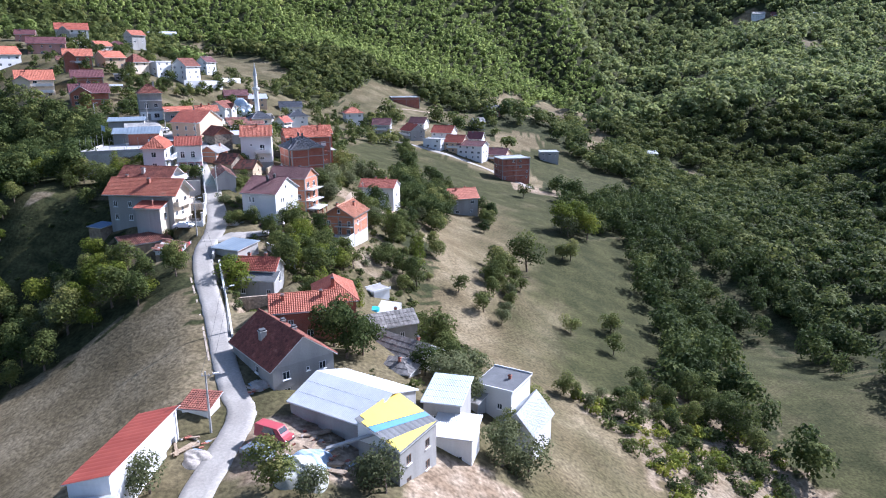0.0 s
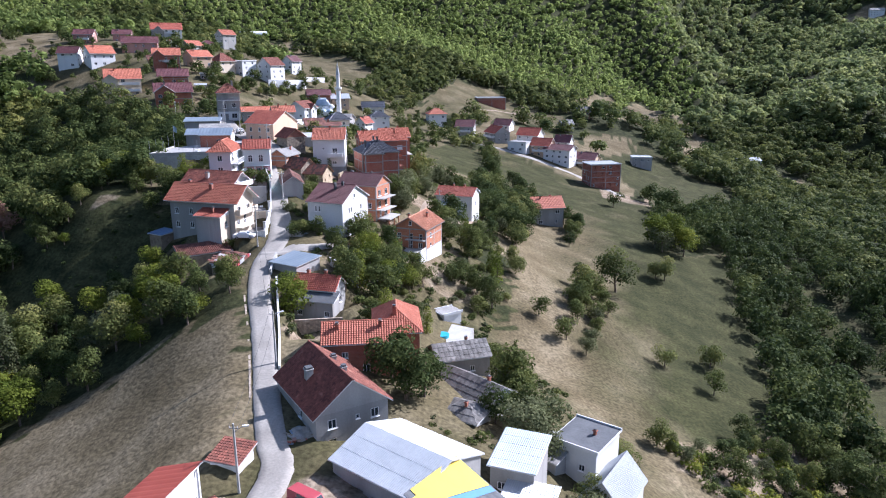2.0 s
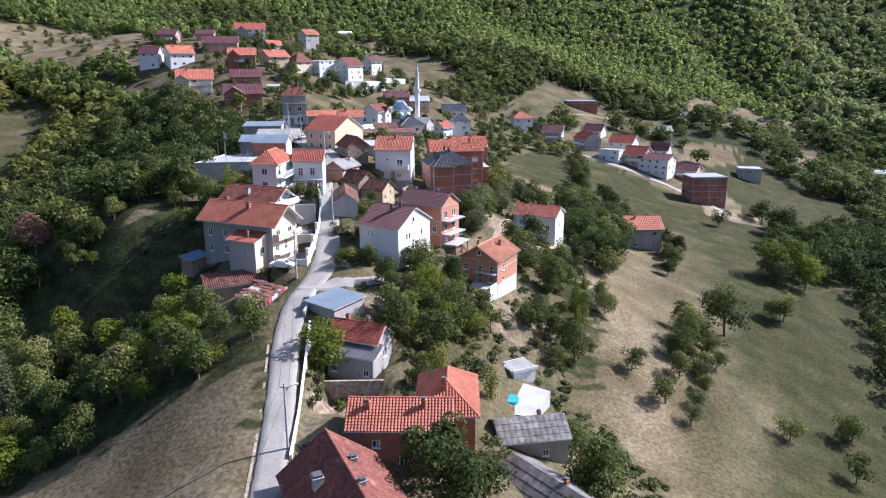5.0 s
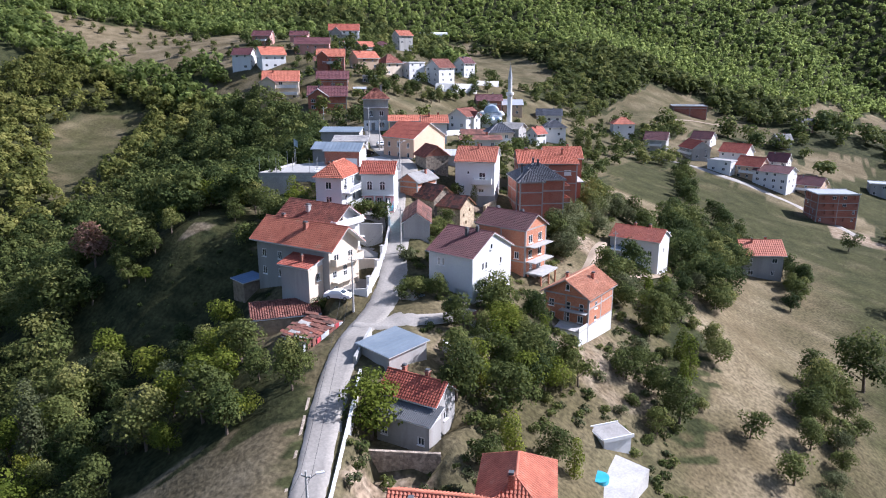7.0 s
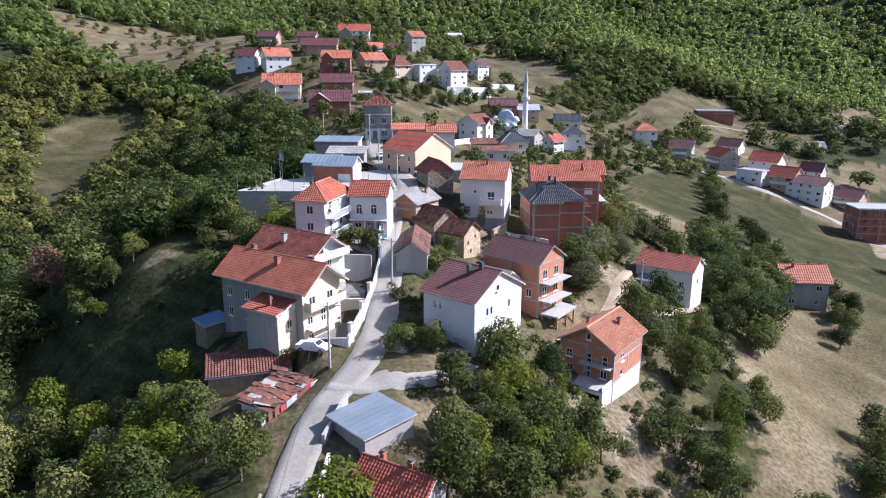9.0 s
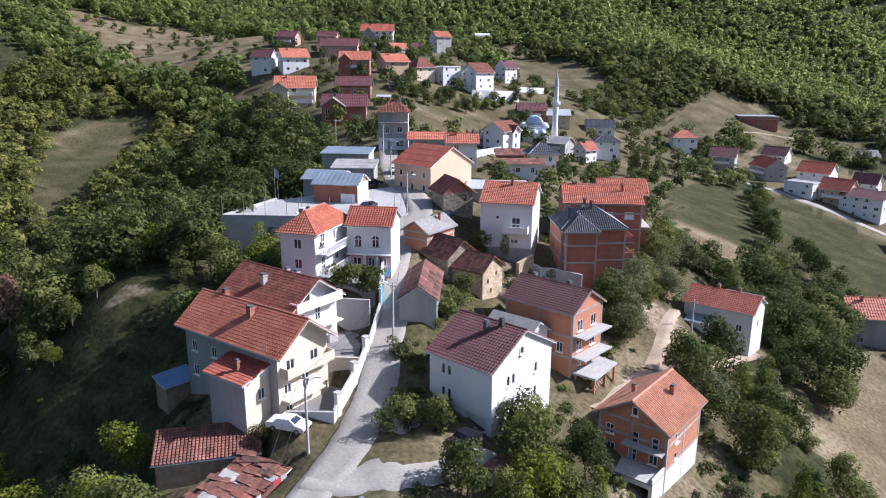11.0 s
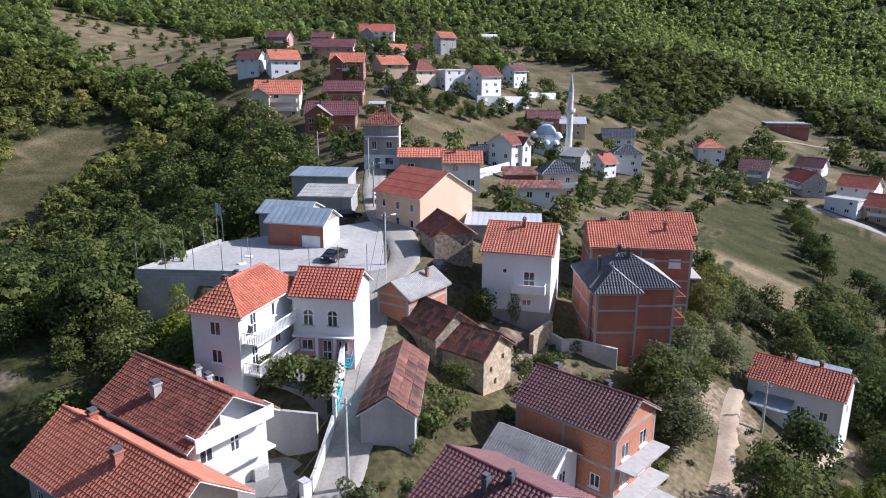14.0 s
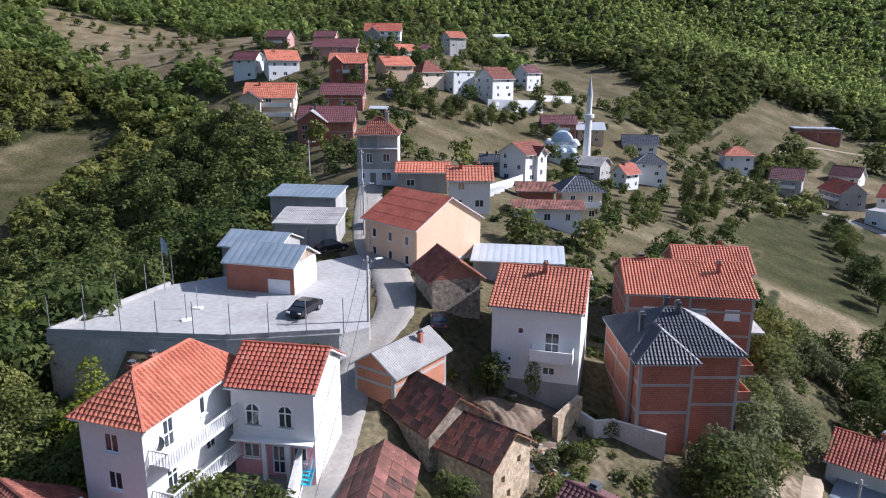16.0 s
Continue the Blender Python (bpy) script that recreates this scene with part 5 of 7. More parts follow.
rust_barn = house("barn", "rendered barn with rusty sheet-metal roof", -54.9, 172.6, 113, 12.0, 4.6, 28.6, 5.0, 1.6, "w_concrete", "rust", "gable", "slab", windows=[("W", 0.9, 0.1, 0.9, 1.7, "door")], over=0.3)
stone_barn = house("barn", "old stone barn with sagging dark tile roof", -56.7, 185.2, -25, 5.6, 5.6, 30.2, 4.8, 2.1, "stone", "old_tile", "gable", "slab", windows=[("E", 0, 2.4, 0.6, 0.6, "dark")])
ruin_barn = house("barn", "ruined yellow stone barn with dark tile roof", -52.0, 184.2, -12, 5.6, 5.0, 29.4, 4.4, 1.7, "ochre_stone", "old_tile", "gable", "slab", windows=[("E", -1.2, 2.4, 0.5, 0.6, "dark"), ("E", 0.9, 3.2, 0.5, 0.6, "dark"), ("E", -0.4, 0.8, 0.5, 0.7, "dark")])


def patched_roof(barn, hx, hy, eave, rise, over, mats, w, l, seed):
    """Overlapping worn sheets laid in courses over both slopes of a gable roof."""
    r = np.random.RandomState(seed)
    pitch, run = math.atan2(rise, hy), hy + over
    cols, courses = int(2 * (hx + 0.3) / w), max(2, int(run / math.cos(pitch) / l))
    shapes = [Shell().box(-w * k, -l * 0.6, 0, w * k, l * 0.6, 0.018).mesh("roofing_sheet", MAT[m]) for m in mats for k in (0.48, 0.55)]
    for s in (-1, 1):
        for i in range(cols):
            for j in range(courses):
                t = (j + 0.5) / courses * run
                x = -hx - 0.3 + (i + 0.5) * 2 * (hx + 0.3) / cols + r.normal(0, 0.04)
                z = eave + rise - t * rise / hy + 0.245 + 0.016 * (i % 2) + 0.01 * j
                part("roofing_sheet", shapes[r.randint(len(shapes))], None, barn, at=pose(x, s * t, z, -s * math.degrees(pitch) - s * 3 + r.normal(0, 1.2), r.normal(0, 1.0), r.normal(0, 2.0)))


patched_roof(rust_barn, 6.0, 2.3, 5.0, 1.6, 0.3, ("rust", "rust", "scarlet_old", "rust", "old_tile"), 0.95, 0.95, 71)
patched_roof(stone_barn, 2.8, 2.8, 4.8, 2.1, 0.5, ("old_tile", "brown", "old_tile", "rust"), 0.55, 0.6, 72)
patched_roof(ruin_barn, 2.8, 2.5, 4.4, 1.7, 0.5, ("old_tile", "old_tile", "brown", "rust"), 0.55, 0.6, 73)
house("house", "white two-storey house with orange tile roof and balcony", -54.0, 203.4, 12, 8.4, 11.0, 32.8, 7.6, 2.4, "w_white", "orange",
      windows=[("S", -1.4, 4.9, 0.6, 0.65), ("S", 1.6, 3.3, 1.4, 2.0, "door"), ("S", 1.4, 1.0, 1.2, 0.8), ("S", -2.4, 2.0, 0.4, 0.5)], balconies=[("S", 1.7, 3.1, 4.0, 1.6, "solid")], chimneys=[(0.2, -0.9, 0.5, 1.1)], lower=(0.3, "w_concrete"))
house("house", "unfinished red block house with black tile hipped roof", -42.0, 207.4, 28, 10.4, 9.4, 28.6, 8.0, 2.7, "w_brick", "dark", "hip", skeleton=True,
      windows=rows("E", [-2, 1.5], [3.2, 5.8], 1.3, 1.4), balconies=[("E", 0, 2.9, 8.6, 1.5, "solid"), ("E", 0, 5.6, 8.6, 1.5, "solid")], chimneys=[(-0.6, 0.4, 0.5, 1.2), (-3.6, -2.0, 0.5, 1.2), (0.2, -0.8, 0.5, 1.3)], foot=4)
house("house_wing", "black tiled hipped front wing of the block house", -42.6, 203.6, 118, 6.6, 5.0, 28.6, 7.9, 1.9, "w_brick", "dark", "hip", skeleton=True)
house("house", "long red block house with orange tile roof", -43.4, 221.2, 21, 13.6, 11.0, 31.0, 7.3, 2.3, "w_brick", "orange", skeleton=True,
      windows=rows("S", [-4.2, 1.0, 4.6], [4.6], 1.6, 1.2, "shut") + rows("E", [-2, 2], [3.5], 1.2, 1.6), balconies=[("E", 0, 3.0, 9.5, 1.8, "")], chimneys=[(3.6, -2.0, 0.5, 1.3), (-4.6, 0.2, 0.9, 0.5)])
house("house", "house with weathered red tile roof behind", -41.6, 230.4, 21, 9.0, 7.6, 31.5, 6.9, 2.1, "w_brick", "orange", chimneys=[(1.5, 0.5, 0.5, 0.9)])
house("hut", "rubble-stone hut with brick gable and red tiles", -65.6, 204.6, -44, 6.4, 5.4, 36.8, 3.8, 2.0, "stone", "brown", gable_wall="w_brick", windows=[("E", 1.2, 2.2, 0.5, 0.5, "dark")])
house("house", "peach-coloured two-storey house with red ribbed roof", -75.6, 217.2, -19, 10.2, 11.2, 37.8, 5.6, 3.2, "w_peach", "red", lower=(0.9, "w_white"), windows=rows("S", [-3.2, 0, 3.2], [3.2, 0.8], 0.8, 1.2) + rows("W", [-3, 0, 3], [3.2, 0.8], 0.8, 1.2), style="wave")
house("house", "long white house with red tile roof and lean-to", -20.0, 217.6, -13, 11.2, 7.0, 17.2, 5.7, 1.9, "w_white", "red", windows=rows("S", [1.0, 3.6], [2.2], 1.0, 1.2) + rows("E", [0], [2.5], 0.9, 1.2), chimneys=[(-1.4, 0.6, 0.55, 0.9), (2.0, 0.6, 0.55, 0.9)])
house("lean_to", "small white lean-to porch of a house", -23.2, 213.2, -13, 4.0, 2.6, 17.2, 3.2, 0.6, "w_white", "bluegrey", "shed", "sheet")
house("lean_to", "pale sheet-roofed annex of a white house", -17.6, 222.6, -13, 6.0, 3.4, 18.0, 4.2, 0.5, "w_white", "bluegrey", "shed", "sheet")
house("storehouse", "storehouse with blue-grey metal roof beside the square", -83.2, 196.4, 13, 8.0, 5.6, 38.2, 3.7, 1.4, "w_brick", "bluegrey", "gable", "sheet", gable_wall="timber", side_mats={"E": "w_white"}, windows=[("S", 2.2, 0.2, 2.6, 1.8, "shut")])
house("storehouse", "shed with pale blue metal roof", -91.0, 203.5, 13, 7.5, 6.0, 38.2, 3.0, 1.2, "w_concrete", "bluegrey", "gable", "sheet")
house("storehouse", "shed with grey corrugated roof by the road", -92.6, 215.5, 24, 8.4, 6.4, 38.4, 3.2, 0.9, "w_concrete", "grey", "shed", "wave", windows=[("S", 1.5, 0.1, 2.6, 2.3, "dark")])
house("storehouse", "shed with pale metal roof", -101.5, 226.5, 20, 10.5, 6.0, 39.2, 3.6, 0.8, "w_concrete", "bluegrey", "shed", "sheet")
house("storehouse", "long low store with white metal roof", -63.0, 219.4, 20, 11.0, 5.0, 35.4, 3.6, 0.8, "w_concrete", "white", "shed", "sheet")
house("shed", "shed with rusty sheet roof above the ravine", -62.5, 141.1, 40, 9.6, 4.2, 21.4, 2.9, 1.2, "timber", "rust", "shed", "tile", over=0.35, foot=4)
shack = house("shed", "patched shack roofed with overlapping rusty sheets and boards", -55.5, 137.8, 98, 8.8, 4.6, 21.2, 2.3, 0.9, "timber", "rust", "shed", "wave", over=0.3)
r = np.random.RandomState(17)
for k in range(60):
    sx, sy = r.uniform(-4.2, 4.2), r.uniform(-2.2, 2.2)
    zz = 2.3 + 0.22 + 0.9 * (sy + 2.6) / 5.2 + 0.012 * k / 3
    w, l = r.uniform(0.35, 0.6), r.uniform(0.6, 1.3)
    part("roofing_sheet", Shell().box(-w, -l, 0, w, l, 0.012), ("rust", "rust", "old_tile", "rust", "brown", "grey")[r.randint(6)], shack, at=pose(sx, sy, zz, 10 + r.normal(0, 2.5), r.normal(0, 3), r.normal(0, 9)))
house("shed", "small plank shed with blue metal roof", -75.2, 149.2, -25, 3.8, 3.6, 22.6, 3.2, 0.4, "timber", "bluesheet", "shed", "sheet", over=0.25, foot=2.5)
house("shed", "little block shed under the trees", -34.6, 150.6, -20, 3.2, 2.4, 22.0, 2.2, 0.3, "w_white", "rust", "shed", "wave")

# ---- houses further off: x, y, turn, length, width, base, eave, rise, wall, roof, kind ----
FAR_UPPER = [(-252.9, 402.1, 18, 10.2, 8.7, 70.9, 5.9, 2.6, "rose", "maroon", "gable"), (-243.3, 424.4, 24, 10, 8.5, 72.3, 5.4, 2.4, "rose", "maroon", "gable"),
             (-214.4, 392.5, 26, 18.1, 11, 65.1, 6.5, 3.2, "rose", "maroon", "gable"), (-239.2, 469.8, 28, 18.8, 13, 73.8, 8.5, 4, "white", "red", "gable"),
             (-236.3, 362.1, 14, 9.6, 8.1, 58.3, 7.6, 3, "white", "maroon", "gable"), (-222.5, 365.7, 52, 12.2, 10.4, 58.9, 6.9, 3.6, "white", "orange", "gable"),
             (-172.2, 340.4, 28, 11.8, 10, 57.9, 6.5, 3, "brick", "orange", "gable"), (-165.6, 359, 56, 10.7, 9.1, 58.5, 5.4, 2.8, "ochre", "orange", "gable")]
FAR_MIDDLE = [(-155.6, 365.4, 62, 9.3, 7.9, 55.7, 6.2, 3.4, "cream", "brown", "hip"), (-170.7, 299.1, 32, 13.6, 11.6, 46.7, 7.8, 3.6, "cream", "orange", "gable"),
              (-155.9, 313.9, 28, 12.2, 10.4, 51.2, 4, 2.8, "brick", "maroon", "gable"), (-143.6, 289.1, 30, 13.8, 11.7, 44, 5.5, 3.2, "brick", "maroon", "gable"),
              (-93.6, 249.8, 27, 8.8, 6.5, 40.9, 3.6, 1.2, "concrete", "orange", "gable"),
              (-81.9, 244.8, 27, 6.8, 5.8, 39, 5.7, 1.6, "white", "orange", "gable"), (-210.4, 496.6, 58, 10.4, 8.8, 74, 5.9, 3, "concrete", "orange", "gable")]
FAR_WHITE = [(-147.4, 373.5, 62, 9.2, 7.8, 53.9, 7.7, 0, "white", "grey", "flat"), (-136, 381, 68, 10.7, 9.1, 49.6, 10.1, 3.6, "white", "brown", "gable"),
             (-138.3, 421.4, 68, 8.3, 7.1, 54.1, 7.7, 2.8, "white", "maroon", "gable"), (-110.5, 379.5, 24, 11.7, 8.4, 40, 4.6, 2.4, "brick", "maroon", "gable"),
             (-100.9, 385.8, 24, 9.2, 7.8, 37.3, 5.3, 2, "ochre", "white", "gable"), (-94.3, 303.3, 75, 9.2, 7.8, 35.1, 7.5, 2.4, "white", "brown", "gable"),
             (-104.1, 306.1, 20, 5.7, 4.8, 37, 2.6, 1.3, "concrete", "dark", "gable"), (-85.5, 398, 15, 11.8, 10, 33.7, 3.6, 2.6, "white", "dark", "gable")]
FAR_LOWER = [(-75.4, 366.2, 20, 9.6, 8.2, 27.3, 7.1, 2.5, "white", "dark", "hip"), (-91.3, 355.7, -10, 9.7, 7.4, 29.8, 4.3, 2.1, "concrete", "grey", "gable"),
             (-80, 353.9, 66, 6.5, 5.5, 27.2, 5.2, 2.4, "white", "red", "gable"), (-70.8, 253, 24, 11.4, 6.5, 36.4, 3.1, 0.8, "white", "rust", "gable"),
             (-69.4, 267.4, 30, 7.4, 6.3, 34.6, 6.1, 2.1, "cream", "dark", "hip"), (-79.3, 270.4, 25, 7, 5.9, 37.1, 2.2, 1.2, "brick", "rust", "gable"),
             (-55.1, 434.1, 20, 10.7, 9.1, 24.6, 6.9, 2.8, "white", "orange", "hip"), (-36.1, 420.4, -4, 10.4, 8.8, 19.3, 6.2, 3.2, "concrete", "maroon", "gable")]
FAR_HAMLET = [(-28, 525.4, 14, 20, 12, 32.4, 4, 0, "brick", "white", "flat"), (-15.4, 454.1, -18, 10.3, 8.8, 20.3, 3.3, 3.2, "white", "maroon", "gable"),
              (-18, 422.1, -60, 13.4, 9.4, 16.5, 5.4, 3.4, "concrete", "red", "gable"), (1.1, 428.5, -22, 12.8, 9.9, 14, 6.1, 3.6, "white", "red", "gable"),
              (-4.7, 406.3, -24, 11, 7.4, 12.7, 5.3, 0, "white", "grey", "flat"), (8.1, 407, -26, 11.3, 9.6, 10.1, 6.5, 3.5, "ochre", "red", "gable"),
              (21.3, 443.8, -20, 9.4, 8, 11.8, 2.9, 3.6, "white", "maroon", "gable"), (17.5, 401.6, -24, 15, 10.8, 7, 8, 2.2, "white", "maroon", "gable"),
              (32.4, 407.7, -24, 12.2, 9.4, 4.3, 5, 3, "ochre", "maroon", "gable")]
FAR_SMALL = [(-201, 426, 66, 10, 8, 67.6, 3.4, 2.6, "concrete", "orange", "gable"), (-211.3, 421, 70, 6, 5, 69, 3, 1.8, "white", "grey", "gable"), (-200.8, 447, 25, 9.5, 8, 68, 4.2, 2.2, "cream", "maroon", "hip"),
             (-149.6, 334, 28, 6, 5, 52.8, 3, 0, "concrete", "grey", "flat"), (-143.6, 314, 26, 4.2, 3.6, 48.8, 2.5, 0.5, "brick", "white", "gable"), (-186, 356, 30, 8, 6, 59.5, 3.2, 1.8, "ochre", "rust", "gable")]
FAR_VALLEY = [(36.8, 368.3, 19, 15.6, 11.1, 0.3, 11.6, 0, "brick", "white", "flat"), (68.6, 450.8, 1, 11.6, 8.9, -1.2, 6.1, 0, "concrete", "white", "flat"), (158, 556, 3, 23.5, 13, -15, 5.7, 1.6, "concrete", "white", "gable"),
              (7, 263.5, 18, 10.8, 8.4, 4.0, 6.9, 2.9, "concrete", "orange", "gable"), (38.7, 537.9, 11, 8.9, 7.5, 20.1, 6.5, 2.9, "rose", "dark", "gable"), (24.7, 492.7, 22, 7.9, 6.7, 15, 6, 2.6, "concrete", "grey", "gable"),
              (290, 531, -9, 9, 7.5, -22, 5.4, 1.8, "white", "grey", "gable"), (550, 1272, -13, 20, 14, 133, 8.7, 3.4, "white", "grey", "gable"), (575, 1262, -13, 14, 12, 133, 7.7, 3.4, "brick", "maroon", "gable"), (563, 1186, -10, 22, 12, 122, 5, 2.5, "concrete", "grey", "gable"), (602, 1172, -15, 16, 12, 130, 5.1, 2.5, "white", "white", "gable")]
WALLS = {"white": "white plastered", "brick": "red block", "rose": "rose-red plastered", "cream": "cream plastered", "ochre": "ochre plastered", "concrete": "bare grey rendered"}
ROOFS = {"brown": "weathered brown tile", "orange": "orange tile", "red": "red tile", "maroon": "maroon tile", "dark": "black tile", "grey": "grey sheet", "white": "white sheet-metal", "rust": "crumbling rusty"}
pick = np.random.RandomState(44)
for n, (hx_, hy_, turn, ln, wd, base, eave, rise, wl, rf, kd) in enumerate(FAR_UPPER + FAR_MIDDLE + FAR_WHITE + FAR_LOWER + FAR_HAMLET + FAR_SMALL + FAR_VALLEY):
    storeys = max(1, round(eave / 2.8))
    tall = eave / storeys
    front = n % 3 == 0 and storeys > 1 and kd != "flat"
    wins = []
    for side, size in (("S", ln), ("E", wd), ("W", wd)):
        k = max(2, int(size / 3.7))
        step = size / k
        for f in range(storeys):
            for i in range(k):
                w, h, z = pick.choice([0.9, 1.15, 1.5]), 1.25, f * tall + 1.0
                skip, kind = pick.uniform() < (0.12 if side == "S" else 0.35), "win"
                if front and side == "S" and f == 1 and abs(i - (k - 1) / 2) < 1:
                    w, h, z, kind = 1.0, 2.0, f * tall + 0.05, "door"
                elif wl == "brick" and pick.uniform() < 0.45:
                    w, h, kind = 1.5, 1.4, "dark"
                if not skip and z + h < eave - 0.1:
                    wins.append((side, (i - (k - 1) / 2) * step + pick.uniform(-0.12, 0.12) * step, z, w, h, kind))
    bal = [("S", 0, f * tall, ln * (0.9 if n % 2 else 0.6), 1.4, "solid") for f in range(1, storeys)] if front else []
    stacks = [(ln * 0.18, wd * 0.12, 0.6, 1.1), (-ln * 0.22, -wd * 0.1, 0.6, 1.0)][:1 + n % 2]
    house("house", f"{WALLS[wl]} {'two-storey' if storeys == 2 else 'tall' if storeys > 2 else 'low'} house with {ROOFS[rf]} roof", hx_, hy_, turn, ln, wd, base, eave, rise, "w_" + wl, rf, kd,
          "sheet" if rf == "white" else "wave" if rf in ("grey", "rust") else "far", wins, chimneys=stacks if kd == "gable" and n % 4 else [], skeleton=wl == "brick", foot=4.0, balconies=bal, sills=False, over=0.7, gable_over=0.6)
house("house", "tall bare concrete house, white ground floor and open top loggia", -103.2, 250.2, 27, 7.4, 6.8, 41.2, 9.7, 2.5, "w_concrete", "brown", "hip", side_mats={"E": "w_white"}, lower=(3.1, "w_white", "S"), over=0.7,
      windows=[("S", -1.5, 4.2, 1.1, 1.8), ("S", 1.6, 4.4, 1.3, 1.5), ("S", -1.75, 7.1, 2.9, 2.2, "dark"), ("S", 1.75, 7.1, 2.9, 2.2, "dark"), ("S", 1.6, 0.9, 1.8, 1.6), ("S", -0.9, 0.1, 1.1, 2.3, "dark"), ("S", -2.7, 1.3, 0.6, 1.1), ("E", 1.2, 4.4, 0.9, 1.3)],
      balconies=[("S", 0, 6.95, 7.2, 0.7, "")], chimneys=[(1.6, -0.4, 0.7, 1.3)])


def wing(label, at, turn, off, length, width, base, eave, rise, wall, roof, windows=()):
    """A cross wing whose gable faces out of its house's front."""
    a = radians(turn)
    house("house_wing", label, at[0] + math.cos(a) * off[0] - math.sin(a) * off[1], at[1] + math.sin(a) * off[0] + math.cos(a) * off[1], turn + 90, length, width, base, eave, rise, wall, roof, "gable", "far", windows, sills=False, over=0.6, gable_over=0.6, foot=4.0)


wing("red block front wing with a grey roof", (-143.6, 289.1), 30, (-3.4, -5.0), 4.2, 7.0, 44, 5.5, 2.4, "w_brick", "grey", rows("W", [-1.7, 1.7], [3.2, 0.9], 1.5, 1.3))
wing("red block front wing with an orange tile roof", (-172.2, 340.4), 28, (-3.6, -4.6), 3.6, 4.4, 57.9, 6.5, 2.0, "w_brick", "orange", rows("W", [0], [3.9, 1.0], 2.4, 1.8, "dark"))
wing("cream blind front wing with a maroon tile roof", (-170.7, 299.1), 32, (-5.0, -5.6), 6.0, 6.0, 46.7, 7.2, 2.0, "w_cream", "maroon")
wing("white dormer wing with a brown tile roof", (-94.3, 303.3), 75, (1.0, -3.2), 3.2, 3.4, 35.1, 7.2, 1.6, "w_white", "brown", rows("W", [0], [5.0, 2.0], 1.1, 1.4))
wing("grey front wing with dormer windows", (-239.2, 469.8), 28, (-5.0, -5.6), 5.0, 7.0, 73.8, 7.0, 3.2, "w_concrete", "grey", rows("W", [-1.6, 1.6], [4.2, 1.2], 1.2, 1.4))
house("lean_to", "lean-to with blue-grey sheet roof below the square", -84.3, 181.6, 18, 5.4, 6.2, 34.0, 3.1, 0.5, "w_concrete", "bluegrey", "shed", "sheet", over=0.2, foot=4)


# ---- square, walls, side tracks ----
SQUARE = [(-91.4, 175.1), (-75.9, 181.6), (-67.9, 187.5), (-66.5, 190.3), (-78.1, 208.4), (-82.1, 212.4), (-86, 204), (-93.2, 190.8)]
plaza = thing("square", "raised pale concrete village square with retaining wall", "square", pose(0, 0, 0), kind="structure")
part("paving", Shell().slab(SQUARE, 38.3, 38.62), "plaza", plaza)
part("retaining_wall", Shell().slab([(x * 0.998 - 0.15, y * 0.999 + 0.2) for x, y in SQUARE], 28, 38.297), "concrete", plaza)
wall_line("parapet", "low pale parapet round the square", [(-93.0, 190.6, 38.6), (-91.2, 175.4, 38.6), (-76.0, 181.9, 38.6), (-68.2, 187.8, 38.6)], 0.45, 0.3, "plaza", "parapet", drop=0.2)
track("side_track", "pale earth side track to the white house", [(-50.5, 141.5), (-46.5, 142.5), (-42.2, 146.4), (-39.4, 150.5), (-38.6, 153.5)], 4.6, "road")
track("side_track", "dry earth track between gardens", [(-31.5, 172.0), (-30.0, 182.3), (-27.9, 189.2), (-24.5, 195.4), (-20.2, 204.5), (-14.4, 216.7)], 2.8)
track("side_track", "earth yard track by the white house", [(-28.2, 189.3), (-28.1, 196.2), (-28.5, 204.6), (-28.2, 212.8)], 3.2)
track("hamlet_road", "pale gravel lane past the lower houses", [(-46, 398), (-20, 404), (-2, 396), (14, 388), (32, 372), (44, 352)], 4.5, "road")
track("hill_track", "pale track climbing to a long brick building", [(-44, 470), (-34, 492), (-18, 512), (-8, 522)], 3.5)
wall_line("yard_wall", "white rendered yard wall stepping up along the lane", [(-52.8, 149.0, 25.9), (-53.2, 150.5, 26.6), (-54.4, 156.2, 28.0), (-55.9, 161.5, 29.6), (-57.6, 166.3, 31.4)], 1.1, 0.2, "w_white", coping="concrete", drop=3)
for px, py, pz in [(-53.0, 150.0, 26.5), (-54.2, 155.0, 27.7), (-55.3, 159.2, 29.0)]:
    post = thing("gate_post", "square white gate post with concrete cap", "gate post", pose(px, py, pz, 0, 0, -15))
    part("post", Shell().box(-0.28, -0.28, -1, 0.28, 0.28, 2.0), "w_white", post)
    part("post_cap", Shell().box(-0.36, -0.36, 2.003, 0.36, 0.36, 2.12), "concrete", post)
wall_line("yard_wall", "low white front wall of a yard", [(-52.8, 148.8, 25.4), (-58.4, 147.0, 25.0)], 1.5, 0.3, "w_white", coping="concrete")
wall_line("yard_wall", "peach garden wall between two houses", [(-54.9, 157.0, 26.9), (-60.3, 154.6, 26.9)], 2.5, 0.25, "w_cream", drop=3)
wall_line("yard_wall", "tall concrete retaining wall below a garden", [(-63.8, 163.2, 29.1), (-58.3, 164.8, 29.1)], 4.3, 0.35, "w_concrete", drop=3)
wall_line("yard_wall", "tall white wall with aqua gate along the lane", [(-57.9, 167, 31.6), (-61.2, 173.4, 33.6)], 2.6, 0.3, "w_white", coping="concrete", drop=3)
